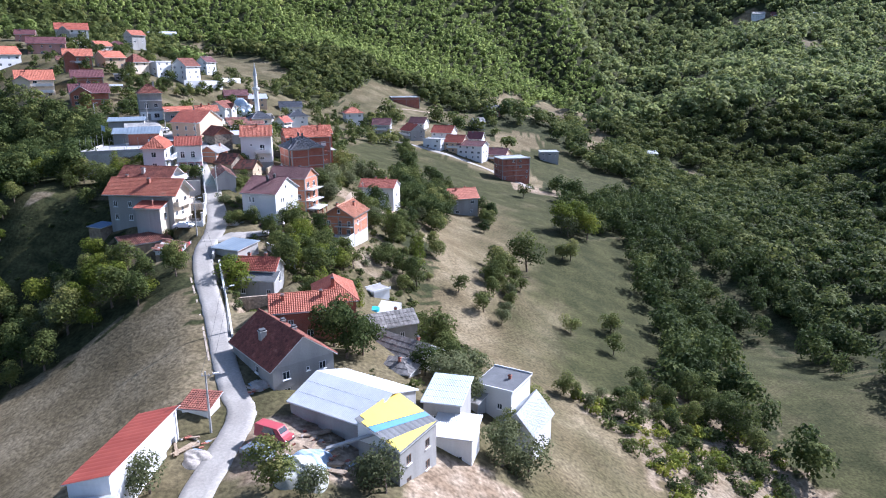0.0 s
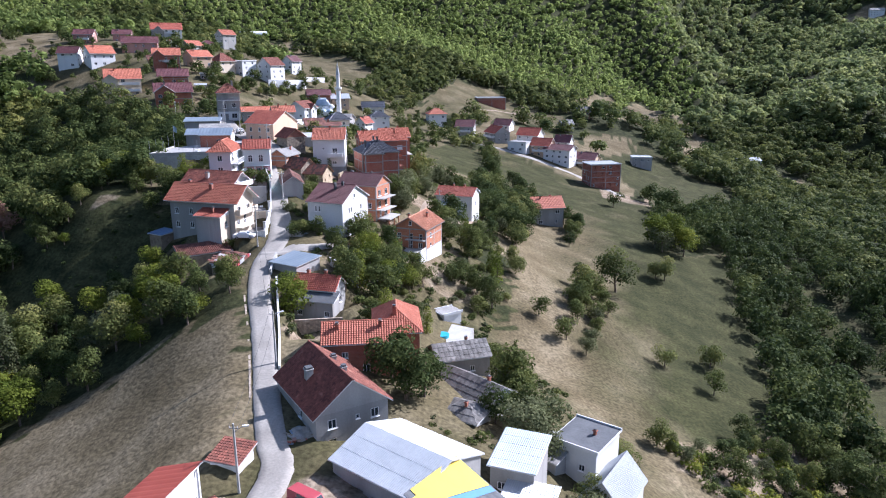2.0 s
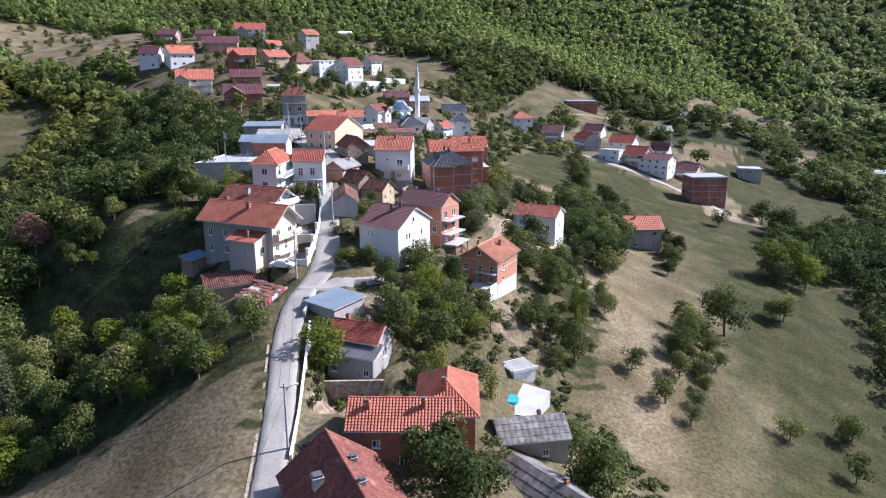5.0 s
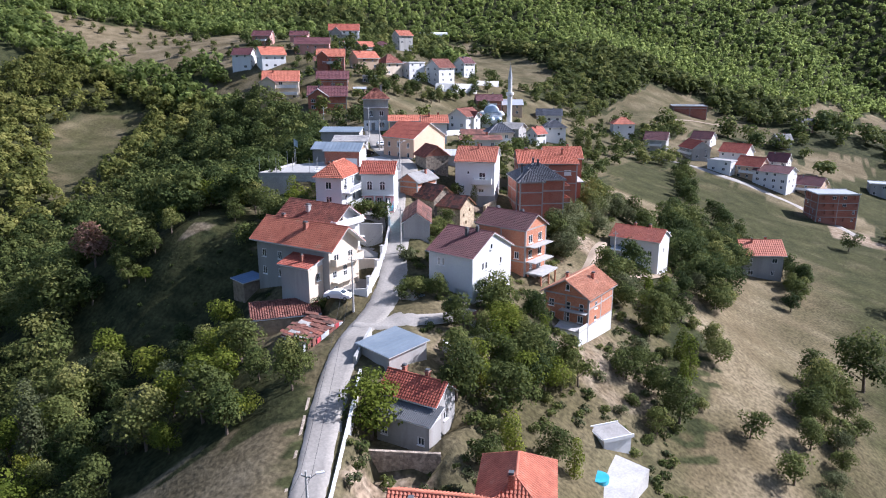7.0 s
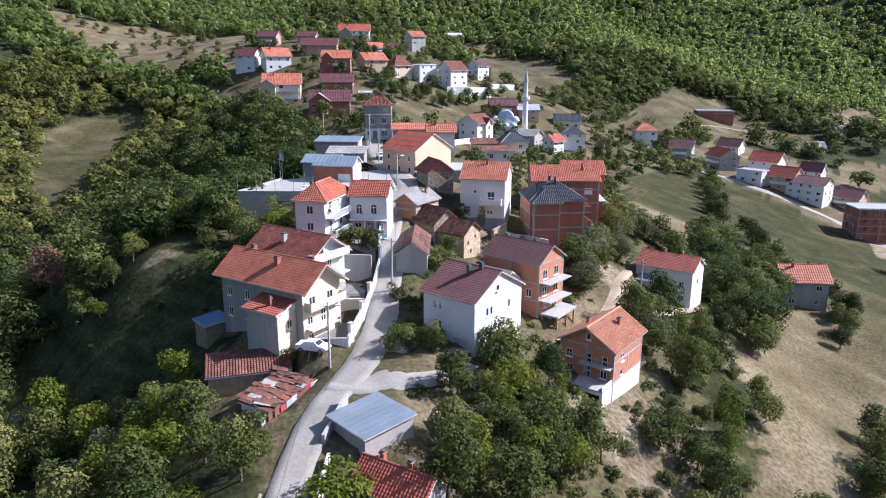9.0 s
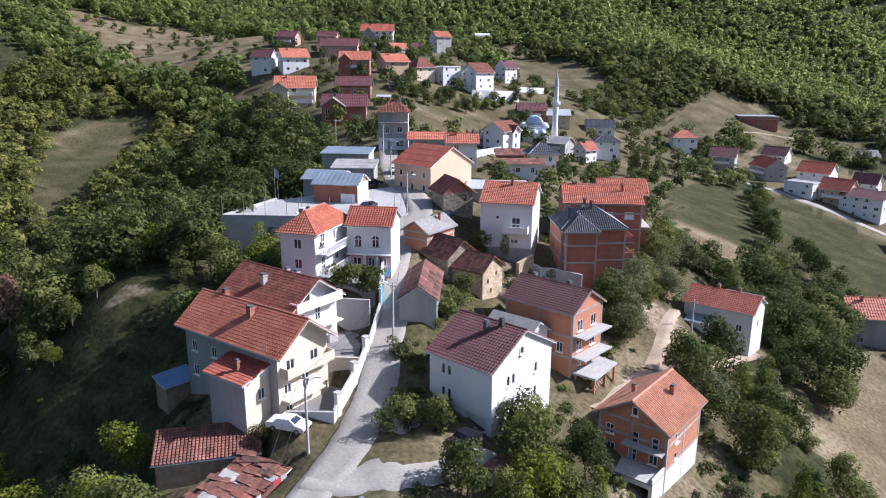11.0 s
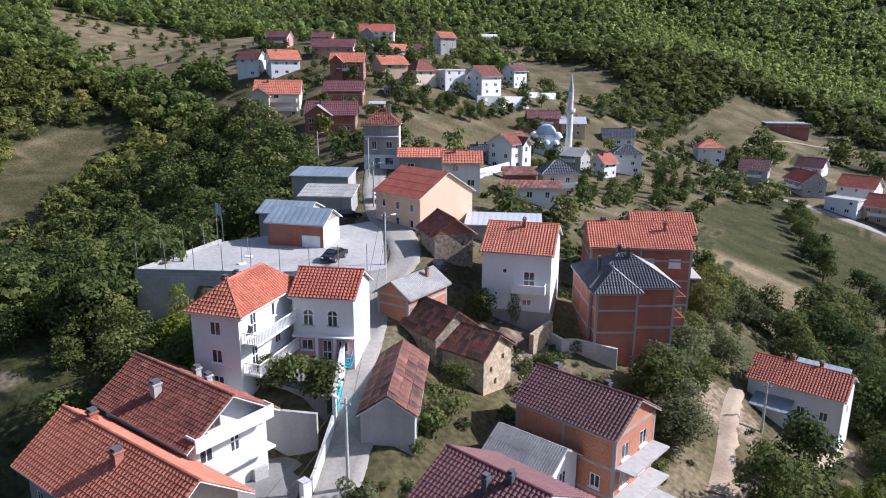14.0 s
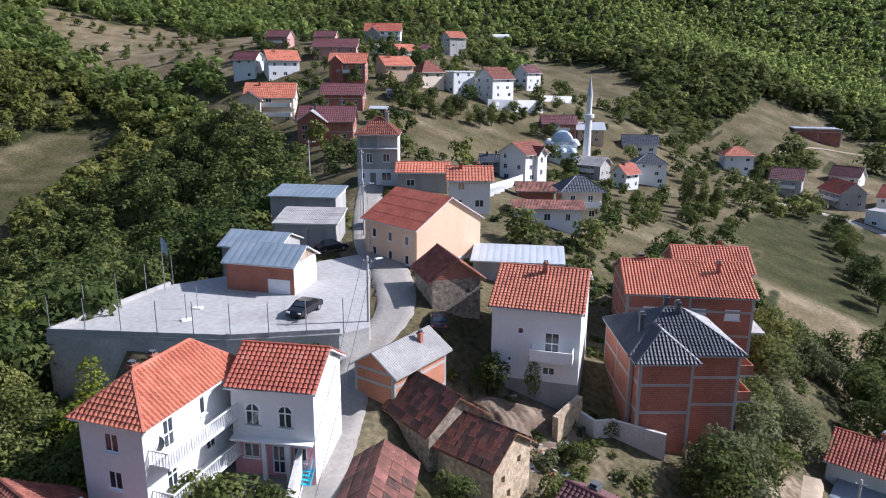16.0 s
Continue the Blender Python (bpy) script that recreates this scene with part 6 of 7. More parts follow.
solo("gate", Shell().box(-1.3, -0.19, 0.1, 1.3, -0.155, 2.3).box(-1.36, -0.2, 0.05, -1.3, -0.15, 2.36).box(1.3, -0.2, 0.05, 1.36, -0.15, 2.36), "aqua", "aqua painted sheet-metal gate in a white wall", "gate", pose(-58.8, 168.8, 32.0, 0, 0, 117))
solo("courtyard", Shell().slab([(-67.6, 167.0), (-58.6, 166.9), (-61.6, 174.2), (-66.6, 173.4)], 29.5, 33.9), "yard", "raised concrete courtyard of the white houses", "courtyard", kind="structure")
solo("courtyard", Shell().slab([(-58.4, 147.4), (-53.0, 149.5), (-54.6, 156.4), (-60.5, 153.5)], 22, 26.3), "yard", "concrete front yard behind a white wall", "courtyard", kind="structure")
solo("courtyard", Shell().slab([(-60.3, 155.6), (-55.4, 157.4), (-58.1, 163.2), (-63.1, 165.1), (-62.8, 157.1)], 24, 29.1), "yard", "concrete yard between two houses", "courtyard", kind="structure")
TERRACE = [(-36.0, 175.2), (-31.7, 174.2), (-30.4, 180.6), (-34.7, 182.2)]
deck = thing("terrace", "pale concrete terrace on posts beside the block house", "terrace", pose(0, 0, 0))
part("slab", Shell().slab(TERRACE, 24.02, 24.3), "plaza", deck)
for px, py in [(-31.95, 174.55), (-31.3, 177.6), (-30.75, 180.3), (-34.4, 174.95), (-33.0, 181.2)]:
    part("post", Shell().box(px - 0.13, py - 0.13, 19.5, px + 0.13, py + 0.13, 24.017), "w_orange", deck)
part("back_wall", Shell().slab([(-35.6, 176.0), (-33.2, 175.6), (-32.6, 181.0), (-34.6, 181.6)], 19.0, 24.01), "w_concrete", deck)
steps = thing("stairs", "concrete steps with white side wall in the yard", "stairs", pose(-60.4, 160.2, 29.1, 0, 0, 70))
for k in range(6):
    part("step", Shell().box(-0.6, k * 0.3, 0, 0.6, k * 0.3 + 0.3, 0.18 * (6 - k)), "concrete", steps)
stair = thing("stairs", "blue-painted outside stair by the arched house", "stairs", pose(-61.0, 173.2, 33.9, 0, 0, 18))
for k in range(9):
    part("step", Shell().box(0.0, -0.9 + k * 0.26, 0.16 + k * 0.18, 0.9, -0.62 + k * 0.26, 0.22 + k * 0.18), "aqua", stair)
for bx in (0.0, 0.86):
    part("stringer", Shell().poly((bx, -0.9, 0.05), (bx, 1.5, 1.7), (bx, 1.5, 1.95), (bx, -0.9, 0.3)).poly((bx + .04, -0.9, 0.3), (bx + .04, 1.5, 1.95), (bx + .04, 1.5, 1.7), (bx + .04, -0.9, 0.05)), "aqua", stair)
    part("rail", Shell().tube([((bx, -0.9, 1.0), 0.03), ((bx, 1.5, 2.7), 0.03)], 5), "aqua", stair)
    part("rail_post", Shell().tube([((bx, -0.8, 0.2), 0.03), ((bx, -0.8, 1.05), 0.03)], 5), "aqua", stair)
wall_line("retaining_wall", "white parapet wall along the road edge", [(-43.2, 129, 22.8), (-39.6, 119.5, 20.9), (-36.0, 110, 19.4), (-33.0, 101.5, 18.6)], 0.8, 0.3, "w_white")
wall_line("retaining_wall", "grey rubble retaining wall beside a yard", [(-39.0, 118.4, 16.4), (-29.6, 121.6, 16.2)], 3.0, 0.4, "stone", drop=1)
wall_line("retaining_wall", "concrete wall behind the garage", [(-36.6, 140.6, 22.4), (-30.5, 137.0, 20.6)], 1.6, 0.3, "w_concrete", coping="w_white")
wall_line("retaining_wall", "pale wall along the garage edge", [(-45.0, 131.0, 23.0), (-46.2, 137.4, 24.3)], 1.3, 0.35, "concrete")
wall_line("kerb_wall", "low stone edging on the field side of the road", [(-46.6, 122.6, 21.6), (-41.6, 111.6, 19.9), (-38.2, 103.6, 18.8), (-34.2, 93.8, 17.9)], 0.45, 0.3, "stone")
wall_line("retaining_wall", "pale concrete wall below the block house", [(-48.8, 198.4, 29.4), (-46.6, 197.6, 28.9), (-45.2, 199.2, 28.6), (-40.6, 199.8, 28.0)], 1.7, 0.35, "concrete", drop=4)
wall_line("garden_wall", "ruined rubble wall end of a fallen house", [(-49.2, 194.4, 29.2), (-48.4, 198.2, 29.6)], 2.7, 0.6, "ochre_stone", drop=2)
wall_line("garden_wall", "white wall below the upper white houses", [(-134, 371, 50.0), (-127, 379, 49.6), (-121, 392, 49.2)], 2.4, 0.4, "w_white", drop=3)
wall_line("garden_wall", "long white wall by the meadow", [(-128, 406, 50.6), (-124.2, 415, 50.2), (-120.2, 425, 49.8)], 2.4, 0.4, "w_white", drop=3)
wall_line("yard_wall", "tall white yard wall below a white house", [(-132.1, 371.9, float(ground(-132.1, 371.9))), (-126.9, 384.9, float(ground(-126.9, 384.9)))], 2.8, 0.3, "w_white", drop=3)
wall_line("garden_wall", "white yard wall leading to the mosque", [(-86, 258, 38.4), (-88, 278, 37.2), (-91, 294, 36.0)], 2.2, 0.35, "w_white", drop=3)
wall_line("garden_wall", "white wall by the pool terrace", [(-21.4, 138.6, 10.6), (-17.0, 143.2, 10.4)], 1.2, 0.3, "w_white", drop=2)
track("mosque_lane", "white concrete lane up to the mosque", [(-84, 250), (-87, 268), (-93, 288), (-97, 300)], 4.0, "plaza")

# ---- mosque ----
mq = thing("mosque", "white village mosque with pale blue metal domes", "mosque", pose(-102.5, 360, 33.6, 0, 0, 20))
part("hall", Shell().box(-4.6, -4.6, -5.5, 4.6, 4.6, 5.2).box(-4.9, -4.9, 5.203, 4.9, 4.9, 5.5), "w_white", mq)
part("porch", Shell().box(-4.4, -8.0, -5.5, 4.4, -4.603, 3.6), "w_white", mq)


def dome(r, h0=0.0):
    return Shell().tube([((0, 0, h0 + r * math.sin(a)), max(r * math.cos(a), 0.03)) for a in [math.pi / 2 * k / 8 for k in range(9)]], 20)


part("drum", Shell().tube([((0, 0, 5.503), 3.7), ((0, 0, 6.4), 3.7)], 20), "w_white", mq)
for dx, dy in ((-4.2, -3.0), (4.2, -3.0), (-4.2, 3.4), (4.2, 3.4)):
    part("corner_dome", dome(1.5), "w_white", mq, at=pose(dx, dy, 5.503), smooth=True)
part("dome", dome(3.6), "lead", mq, at=pose(0, 0, 6.403), smooth=True)
for dx in (-3.0, 0, 3.0):
    part("small_dome", dome(1.45), "lead", mq, at=pose(dx, -6.3, 3.603), smooth=True)
for side in (-2.6, 0, 2.6):
    part("window", window_meshes(0.9, 1.8, "arch")[0], None, mq, at=pose(side, -8.03, 0.6))
mn = thing("minaret", "tall slender white minaret with pointed cap", "minaret", pose(-94.6, 361.5, 29.5))
part("base", Shell().tube([((0, 0, -2), 1.7), ((0, 0, 5.4), 1.7), ((0, 0, 6.6), 1.25)], 10), "w_white", mn)
part("shaft", Shell().tube([((0, 0, 6.6), 1.2), ((0, 0, 18.4), 1.05)], 14), "w_white", mn, smooth=False)
part("gallery", Shell().tube([((0, 0, 17.6), 1.06), ((0, 0, 18.4), 1.75), ((0, 0, 19.4), 1.75)], 14), "w_white", mn)
part("upper_shaft", Shell().tube([((0, 0, 19.4), 0.95), ((0, 0, 25.2), 0.85)], 14), "w_white", mn)
part("cap", Shell().tube([((0, 0, 25.2), 1.0), ((0, 0, 31.2), 0.05), ((0, 0, 32.2), 0.04)], 14), "white", mn)


# ---- poles, cars, yard things ----
def pole(x, y, height, label, lamp=None, material="concrete"):
    z = float(ground(x, y))
    root = thing("utility_pole", label, "pole", pose(x, y, z))
    part("shaft", Shell().tube([((0, 0, -0.5), 0.17), ((0, 0, height), 0.1)], 8), material, root)
    part("crossarm", Shell().box(-0.5, -0.04, height - 0.58, 0.5, 0.04, height - 0.48), "metal", root)
    for k in (-0.42, 0.42):
        part("insulator", Shell().tube([((k, 0, height - 0.48), 0.05), ((k, 0, height - 0.3), 0.03)], 6), "frame", root)
    if lamp is not None:
        a = radians(lamp)
        part("lamp_arm", Shell().tube([((0, 0, height - 1), 0.04), ((math.cos(a) * 0.9, math.sin(a) * 0.9, height - 0.4), 0.035)], 6), "metal", root)
        part("lamp_head", Shell().box(-0.35, -0.12, -0.06, 0.35, 0.12, 0.06), "frame", root, at=pose(math.cos(a) * 1.2, math.sin(a) * 1.2, height - 0.38, 0, 0, lamp))
    return Vector((x, y, z + height - 0.35))


spots = [(-28.4, 76.2, 8.0, 20), (-34.0, 102.9, 8.0, 40), (-52.4, 143.9, 8.5, 30), (-53.2, 162.0, 8.0, 160), (-100.5, 240.2, 8.0, None), (-67.4, 191.6, 8.5, 60), (-86.6, 219.8, 8.0, 30),  (-129, 262, 8.0, 40), (-24, 207, 6.5, None)]
tops = [pole(x, y, h, "weathered concrete utility pole by the road" + (" with a street lamp" if l is not None else ""), l) for x, y, h, l in spots]
for a, b in ((0, 1), (1, 2), (2, 3), (3, 5), (5, 6), (6, 7)):
    cable = Shell()
    for off in (-0.55, 0.55):
        p, q = tops[a] + Vector((off, 0, 0)), tops[b] + Vector((off, 0, 0))
        cable.tube([(tuple(p.lerp(q, t) - Vector((0, 0, 3.2 * t * (1 - t)))), 0.018) for t in np.linspace(0, 1, 9)], 4, False)
    solo("power_cable", cable, "black", "thin sagging overhead cables between poles", "cable")


def car(label, x, y, turn, paint, z=None, length=4.3, van=False):
    z = float(ground(x, y)) + 0.05 if z is None else z
    root = thing("van" if van else "car", label, "van" if van else "car", pose(x, y, z, 0, 0, turn))
    k, hw = length / 4.3, 0.86
    top = 1.9 if van else 1.42
    side = [(-2.12, 0.35), (-2.15, 0.75), (-2.0, 0.93), (-1.35, 0.97), (-0.85, top - 0.04), (0.45, top), (1.15, 0.98), (1.95, 0.82), (2.13, 0.6), (2.12, 0.32)]
    if van:
        side = [(-2.12, 0.35), (-2.14, 1.0), (-2.08, top - 0.08), (-1.9, top), (1.0, top), (1.6, 1.05), (2.05, 0.92), (2.13, 0.6), (2.12, 0.32)]
    sh = Shell()
    inset = [0.0 if z_ < 1.0 else 0.16 for _, z_ in side]
    rows_ = np.array([[(px * k, s * (hw - i), pz) for (px, pz), i in zip(side, inset)] for s in (1, -1)])
    n = len(side)
    for i in range(n - 1):
        sh.poly(rows_[0, i], rows_[1, i], rows_[1, i + 1], rows_[0, i + 1])
    sh.poly(*rows_[0])
    sh.poly(*rows_[1][::-1])
    part("body", sh, paint, root)
    gl = Shell()
    up = 0.012
    if not van:
        part("rear_window", Shell().poly((-1.28 * k, 0.62, 1.02 + up), (-0.9 * k, 0.56, top - 0.08), (-0.9 * k, -0.56, top - 0.08), (-1.28 * k, -0.62, 1.02 + up)), "glass", root)
    w0, w1, wz = (0.52, 1.08, top - 0.06) if not van else (1.06, 1.56, top - 0.08)
    gl.poly((w1 * k + 0.02, -0.64, 1.06), (w0 * k + 0.03, -0.58, wz), (w0 * k + 0.03, 0.58, wz), (w1 * k + 0.02, 0.64, 1.06))
    part("windscreen", gl, "glass", root)
    for s in (1, -1):
        sw = Shell()
        pts = [(-1.1 * k, 1.04), (-0.78 * k, top - 0.1), (0.4 * k, top - 0.08), (0.92 * k, 1.04)]
        sw.poly(*[(px, s * (hw - 0.02 - 0.155 * (pz - 0.9) / (top - 0.9)), pz) for px, pz in (pts if s < 0 else pts[::-1])])
        part("side_window", sw, "glass", root)
        for wx in (-1.3 * k, 1.32 * k):
            wh = part("wheel", Shell().tube([((wx, s * (hw - 0.16), 0.31), 0.31), ((wx, s * (hw + 0.02), 0.31), 0.31)], 14), "black", root)
            part("rim", Shell().tube([((wx, s * (hw + 0.021), 0.31), 0.19), ((wx, s * (hw + 0.03), 0.31), 0.17)], 10), "metal", wh)
        part("headlight", Shell().box(2.06 * k, s * 0.62 - 0.16, 0.62, 2.14 * k, s * 0.62 + 0.16, 0.76), "frame", root)
        part("tail_light", Shell().box(-2.16 * k, s * 0.66 - 0.12, 0.68, -2.1 * k, s * 0.66 + 0.12, 0.86), "car_red", root)
    part("bumper", Shell().box(2.08 * k, -hw + 0.05, 0.34, 2.2 * k, hw - 0.05, 0.52), "black", root)
    part("bumper", Shell().box(-2.2 * k, -hw + 0.05, 0.34, -2.1 * k, hw - 0.05, 0.52), "black", root)


car("white saloon car parked beside the road", -55.5, 145.0, 8, "car_white")
car("small dark car parked by the white house", -39.6, 153.0, 70, "car_black", length=3.8)
car("black saloon car parked on the square", -74.2, 190.6, -82, "car_black", z=38.63)
car("dark grey car parked beside the lane", -63.2, 198.0, 120, "car_black")
car("white car on the upper road", -88.6, 224.2, 125, "car_white", z=39.4)
car("dark car in shade by the storehouse", -86.6, 212.0, 60, "car_black", z=38.63)
car("old faded red van in a cluttered yard", -20.1, 73.9, -28, "car_red", van=True, length=4.8)
car("old grey car parked by the road", -21.2, 70.7, -30, "car_grey")
edge = [Vector((*SQUARE[7], 38.62)), Vector((*SQUARE[0], 38.62)), Vector((*SQUARE[1], 38.62)), Vector((*SQUARE[2], 38.62)), Vector((*SQUARE[3], 38.62))]
for a, b in zip(edge, edge[1:]):
    k = max(1, round((b - a).length / 3.6))
    for i in range(k):
        p = a.lerp(b, i / k) + Vector((0.3, 0.3, 0))
        solo("fence_post", Shell().tube([((0, 0, 0), 0.045), ((0, 0, 3.4), 0.045)], 6), "metal", "thin rusty steel fence post on the square's edge", "post", pose(*p), group="posts round the square")
flag = thing("flagpole", "thin flagpole with a pale blue flag", "flagpole", pose(-91.8, 189.0, 38.62))
part("pole", Shell().tube([((0, 0, 0), 0.05), ((0, 0, 6), 0.035)], 6), "metal", flag)
part("flag", Shell().grid(np.array([[(0.04 + 0.25 * j, 0.12 * math.sin(j * 1.3), 5.9 - 0.5 * i - 0.1 * j) for j in range(5)] for i in range(4)])), "bluetarp", flag)
pool = thing("paddling_pool", "round blue paddling pool on a terrace", "pool", pose(-14.6, 137.0, 10.2))
part("wall", Shell().tube([((0, 0, 0), 1.3), ((0, 0, 0.6), 1.32)], 20), "aqua", pool)
solo("terrace", Shell().slab([(-20, 134), (-11, 133), (-9, 142), (-16, 145)], 6, 10.19), "concrete", "pale concrete terrace with a paddling pool", "terrace")


def heap(name, label, x, y, r, h, material, seed, category="heap", kind="stuff"):
    """A lumpy mound on the ground, draped or loose."""
    n, m = 22, 44
    pts = np.empty((n, m + 1, 3))
    for i in range(n):
        for j in range(m + 1):
            a, q = 2 * math.pi * (j % m) / m, i / (n - 1)
            w = 1 + 0.16 * math.sin(3 * a + seed) + 0.07 * math.sin(5 * a + 2 * seed)
            dx, dy = math.cos(a) * r * q * w, math.sin(a) * r * q * w
            lump = 0.25 * math.sin(dx * 2.1 / r * 2 + seed) * math.sin(dy * 2.6 / r * 2) + 0.1 * math.sin(dx * 5 + seed) * math.sin(dy * 6)
            pts[i, j] = (x + dx, y + dy, float(ground(x + dx, y + dy)) - 0.15 + max(h * (1 - q**3) * (0.85 + lump), 0))
    return solo(name, Shell().grid(pts[:, ::-1]), material, label, category, kind=kind, smooth=True)


heap("tarpaulin", "bulky load under a grey tarpaulin", -15.6, 67.4, 3.0, 1.9, "tarp", 3, "tarpaulin", "")
heap("tarpaulin", "clutter under pale blue sheeting", -14.9, 70.8, 2.2, 1.0, "bluetarp", 5, "tarpaulin", "")
heap("tarpaulin", "crumpled pale blue sheeting over yard clutter", -17.4, 69.6, 1.2, 0.7, "bluetarp", 15, "tarpaulin", "")
heap("rubble", "pale mound of stones and sand by the road", -28.4, 71.0, 1.9, 0.8, "rubble", 7)
heap("rubble", "stony rubble beside the junction", -46.8, 151.4, 1.8, 0.8, "rubble", 9)
heap("earth_bank", "bare eroded earth bank of a fallen house", -53.4, 193.0, 3.6, 1.7, "loam", 11, "bank")
heap("earth_bank", "crumbling earth and stones of a fallen house", -50.6, 195.8, 3.0, 0.9, "loam", 12, "bank")
heap("rubble", "stones and debris against the house wall", -25.2, 87.4, 1.6, 0.7, "rubble", 13)
r = np.random.RandomState(23)
CLUTTER = [(-16.5, 72.6, 4.5), (-13.6, 72.4, 3.5), (-29.6, 73.6, 2.2), (-26, 86.6, 1.8), (-52.0, 194.6, 4.2), (-49.6, 192.0, 3.2), (-46.5, 151.8, 1.6)]
for cx, cy, cr in CLUTTER:
    for k in range(26 if cr > 3 else 14):
        a, d = r.uniform(0, 6.3), cr * math.sqrt(r.uniform(0, 1))
        px, py = cx + d * math.cos(a), cy + d * math.sin(a)
        sx, sy, sz = r.uniform(0.1, 0.5), r.uniform(0.08, 0.3), r.uniform(0.04, 0.2)
        nm, mt, lb, ct = (("stone", "rubble", "loose pale stone on the ground", "stone"), ("board", "timber", "weathered loose board in a yard", "board"), ("brick", "w_brick", "loose red block in a yard", "brick"), ("scrap_sheet", "bluegrey", "bent scrap metal sheet in a yard", "scrap"))[k % 4]
        if nm == "board":
            sx, sz = sx * 3.2, 0.05
        if nm == "scrap_sheet":
            sx, sy, sz = sx * 1.6, sy * 2, 0.02
        sh = Shell().box(-sx, -sy, -0.08, sx, sy, sz)
        sh.v = [(v[0] * r.uniform(0.8, 1.1), v[1] * r.uniform(0.8, 1.1), v[2] + r.uniform(-0.02, 0.03)) for v in sh.v]
        solo(nm, sh, mt, lb, ct, pose(px, py, float(ground(px, py)) + 0.05, r.uniform(-8, 8), r.uniform(-8, 8), r.uniform(0, 180)), group="yard clutter")
beam = solo("beam", Shell().box(-3.2, -0.3, -0.1, 3.2, 0.3, 0.1), "plaza", "long pale beam propped against the block house", "beam", pose(-10.6, 72.0, 17.9, 0, -18, 1))
for k, (bx, by, bt) in enumerate([(-17, 75.4, 20), (-15.5, 76.4, 35), (-12.6, 69.2, -15), (-13.2, 70.2, 5), (-30.4, 72.4, 60)]):
    pile = thing("plank_pile", "loose pile of weathered planks", "planks", pose(bx, by, float(ground(bx, by)) + 0.02, 0, 0, bt))
    for i in range(7):
        part("plank", Shell().box(-1.6, -0.1, 0, 1.6, 0.1, 0.05), "timber", pile, at=pose(0.12 * (i % 3), (i % 4) * 0.22 - 0.3, 0.06 * (i // 4) + 0.01 * i, 0, 0, (i * 37) % 13 - 6))


def dish(x, y, z, turn):
    d = thing("satellite_dish", "grey satellite dish on a bracket", "dish", pose(x, y, z, 60, 0, turn))
    part("bowl", Shell().tube([((0, 0, 0), 0.05), ((0, 0, 0.05), 0.3), ((0, 0, 0.14), 0.5)], 16, False), "slate", d)
    part("arm", Shell().tube([((0, -0.4, 0.1), 0.02), ((0, 0, 0.5), 0.02)], 5), "metal", d)


dish(-66.0, 165.6, 39.2, 30)
dish(-55.0, 147.0, 26.6, 20)

tunnel = thing("polytunnel", "long white polytunnel greenhouse at the wood's edge", "greenhouse", pose(-226.8, 588.4, 82.9, 0, 0, 25))
arc = [(3.6 * math.cos(math.pi * k / 12), 3.4 * math.sin(math.pi * k / 12)) for k in range(13)]
part("cover", Shell().grid(np.array([[(px, py, pz) for py, pz in arc] for px in np.linspace(-11, 11, 12)])).poly(*[(-11, py, pz) for py, pz in arc]).poly(*[(11, py, pz) for py, pz in arc[::-1]]), "frame", tunnel)
for k in range(6):
    part("hoop", Shell().tube([((-11 + 4.4 * k, py * 1.01, pz * 1.01), 0.05) for py, pz in arc], 5), "metal", tunnel)
stack = thing("firewood_stack", "stack of split firewood under the terrace", "firewood", pose(-31.9, 176.4, float(ground(-31.9, 176.4)), 0, 0, 80))
log = Shell().tube([((0, -0.35, 0), 0.1), ((0, 0.35, 0), 0.09)], 7).mesh("log", MAT["timber"])
for k in range(48):
    part("log", log, None, stack, at=pose(-1.4 + 0.23 * (k % 12) + 0.1 * (k // 12 % 2), 0.03 * (k * 7 % 5), 0.1 + 0.19 * (k // 12), 0, 0, (k * 37) % 9 - 4))
for bx, by, bt in ((-84.5, 186.6, 20), (-82.8, 183.6, 60)):
    stand = thing("stand", "low white stand on the square's paving", "stand", pose(bx, by, 38.622, 0, 0, bt))
    part("base", Shell().box(-0.5, -0.35, 0, 0.5, 0.35, 0.12), "frame", stand)
    part("post", Shell().tube([((0, 0, 0.12), 0.05), ((0, 0, 2.6), 0.04)], 6), "metal", stand)

# ---- trees one by one: kind, x, y, size ----
fence = thing("picket_fence", "short white slatted fence on the wall's end", "fence", pose(-38.9, 119.0, 19.4, 0, 0, -5))
part("rail", Shell().box(-0.9, -0.03, 0.85, 0.9, 0.03, 0.95), "frame", fence)
for k in range(8):
    part("slat", Shell().box(-0.9 + k * 0.24, -0.04, -0.4, -0.76 + k * 0.24, 0.04, 0.85), "frame", fence)
for k in range(10):
    py = 131.4 + k
    solo("fence_sheet", Shell().box(-0.5, -0.03, -1.4, 0.5, 0.03, 1.5 + 0.12 * (k % 3)), ("white", "rust", "white", "rust", "car_red")[k * 3 % 5], "upright corrugated fence sheet beside the shack", "fence", pose(-52.4 - 0.02 * (py - 136) ** 2, py, 22.9, 0, 0, 90 + 2.3 * (136 - py)), group="fence sheets by the shack")
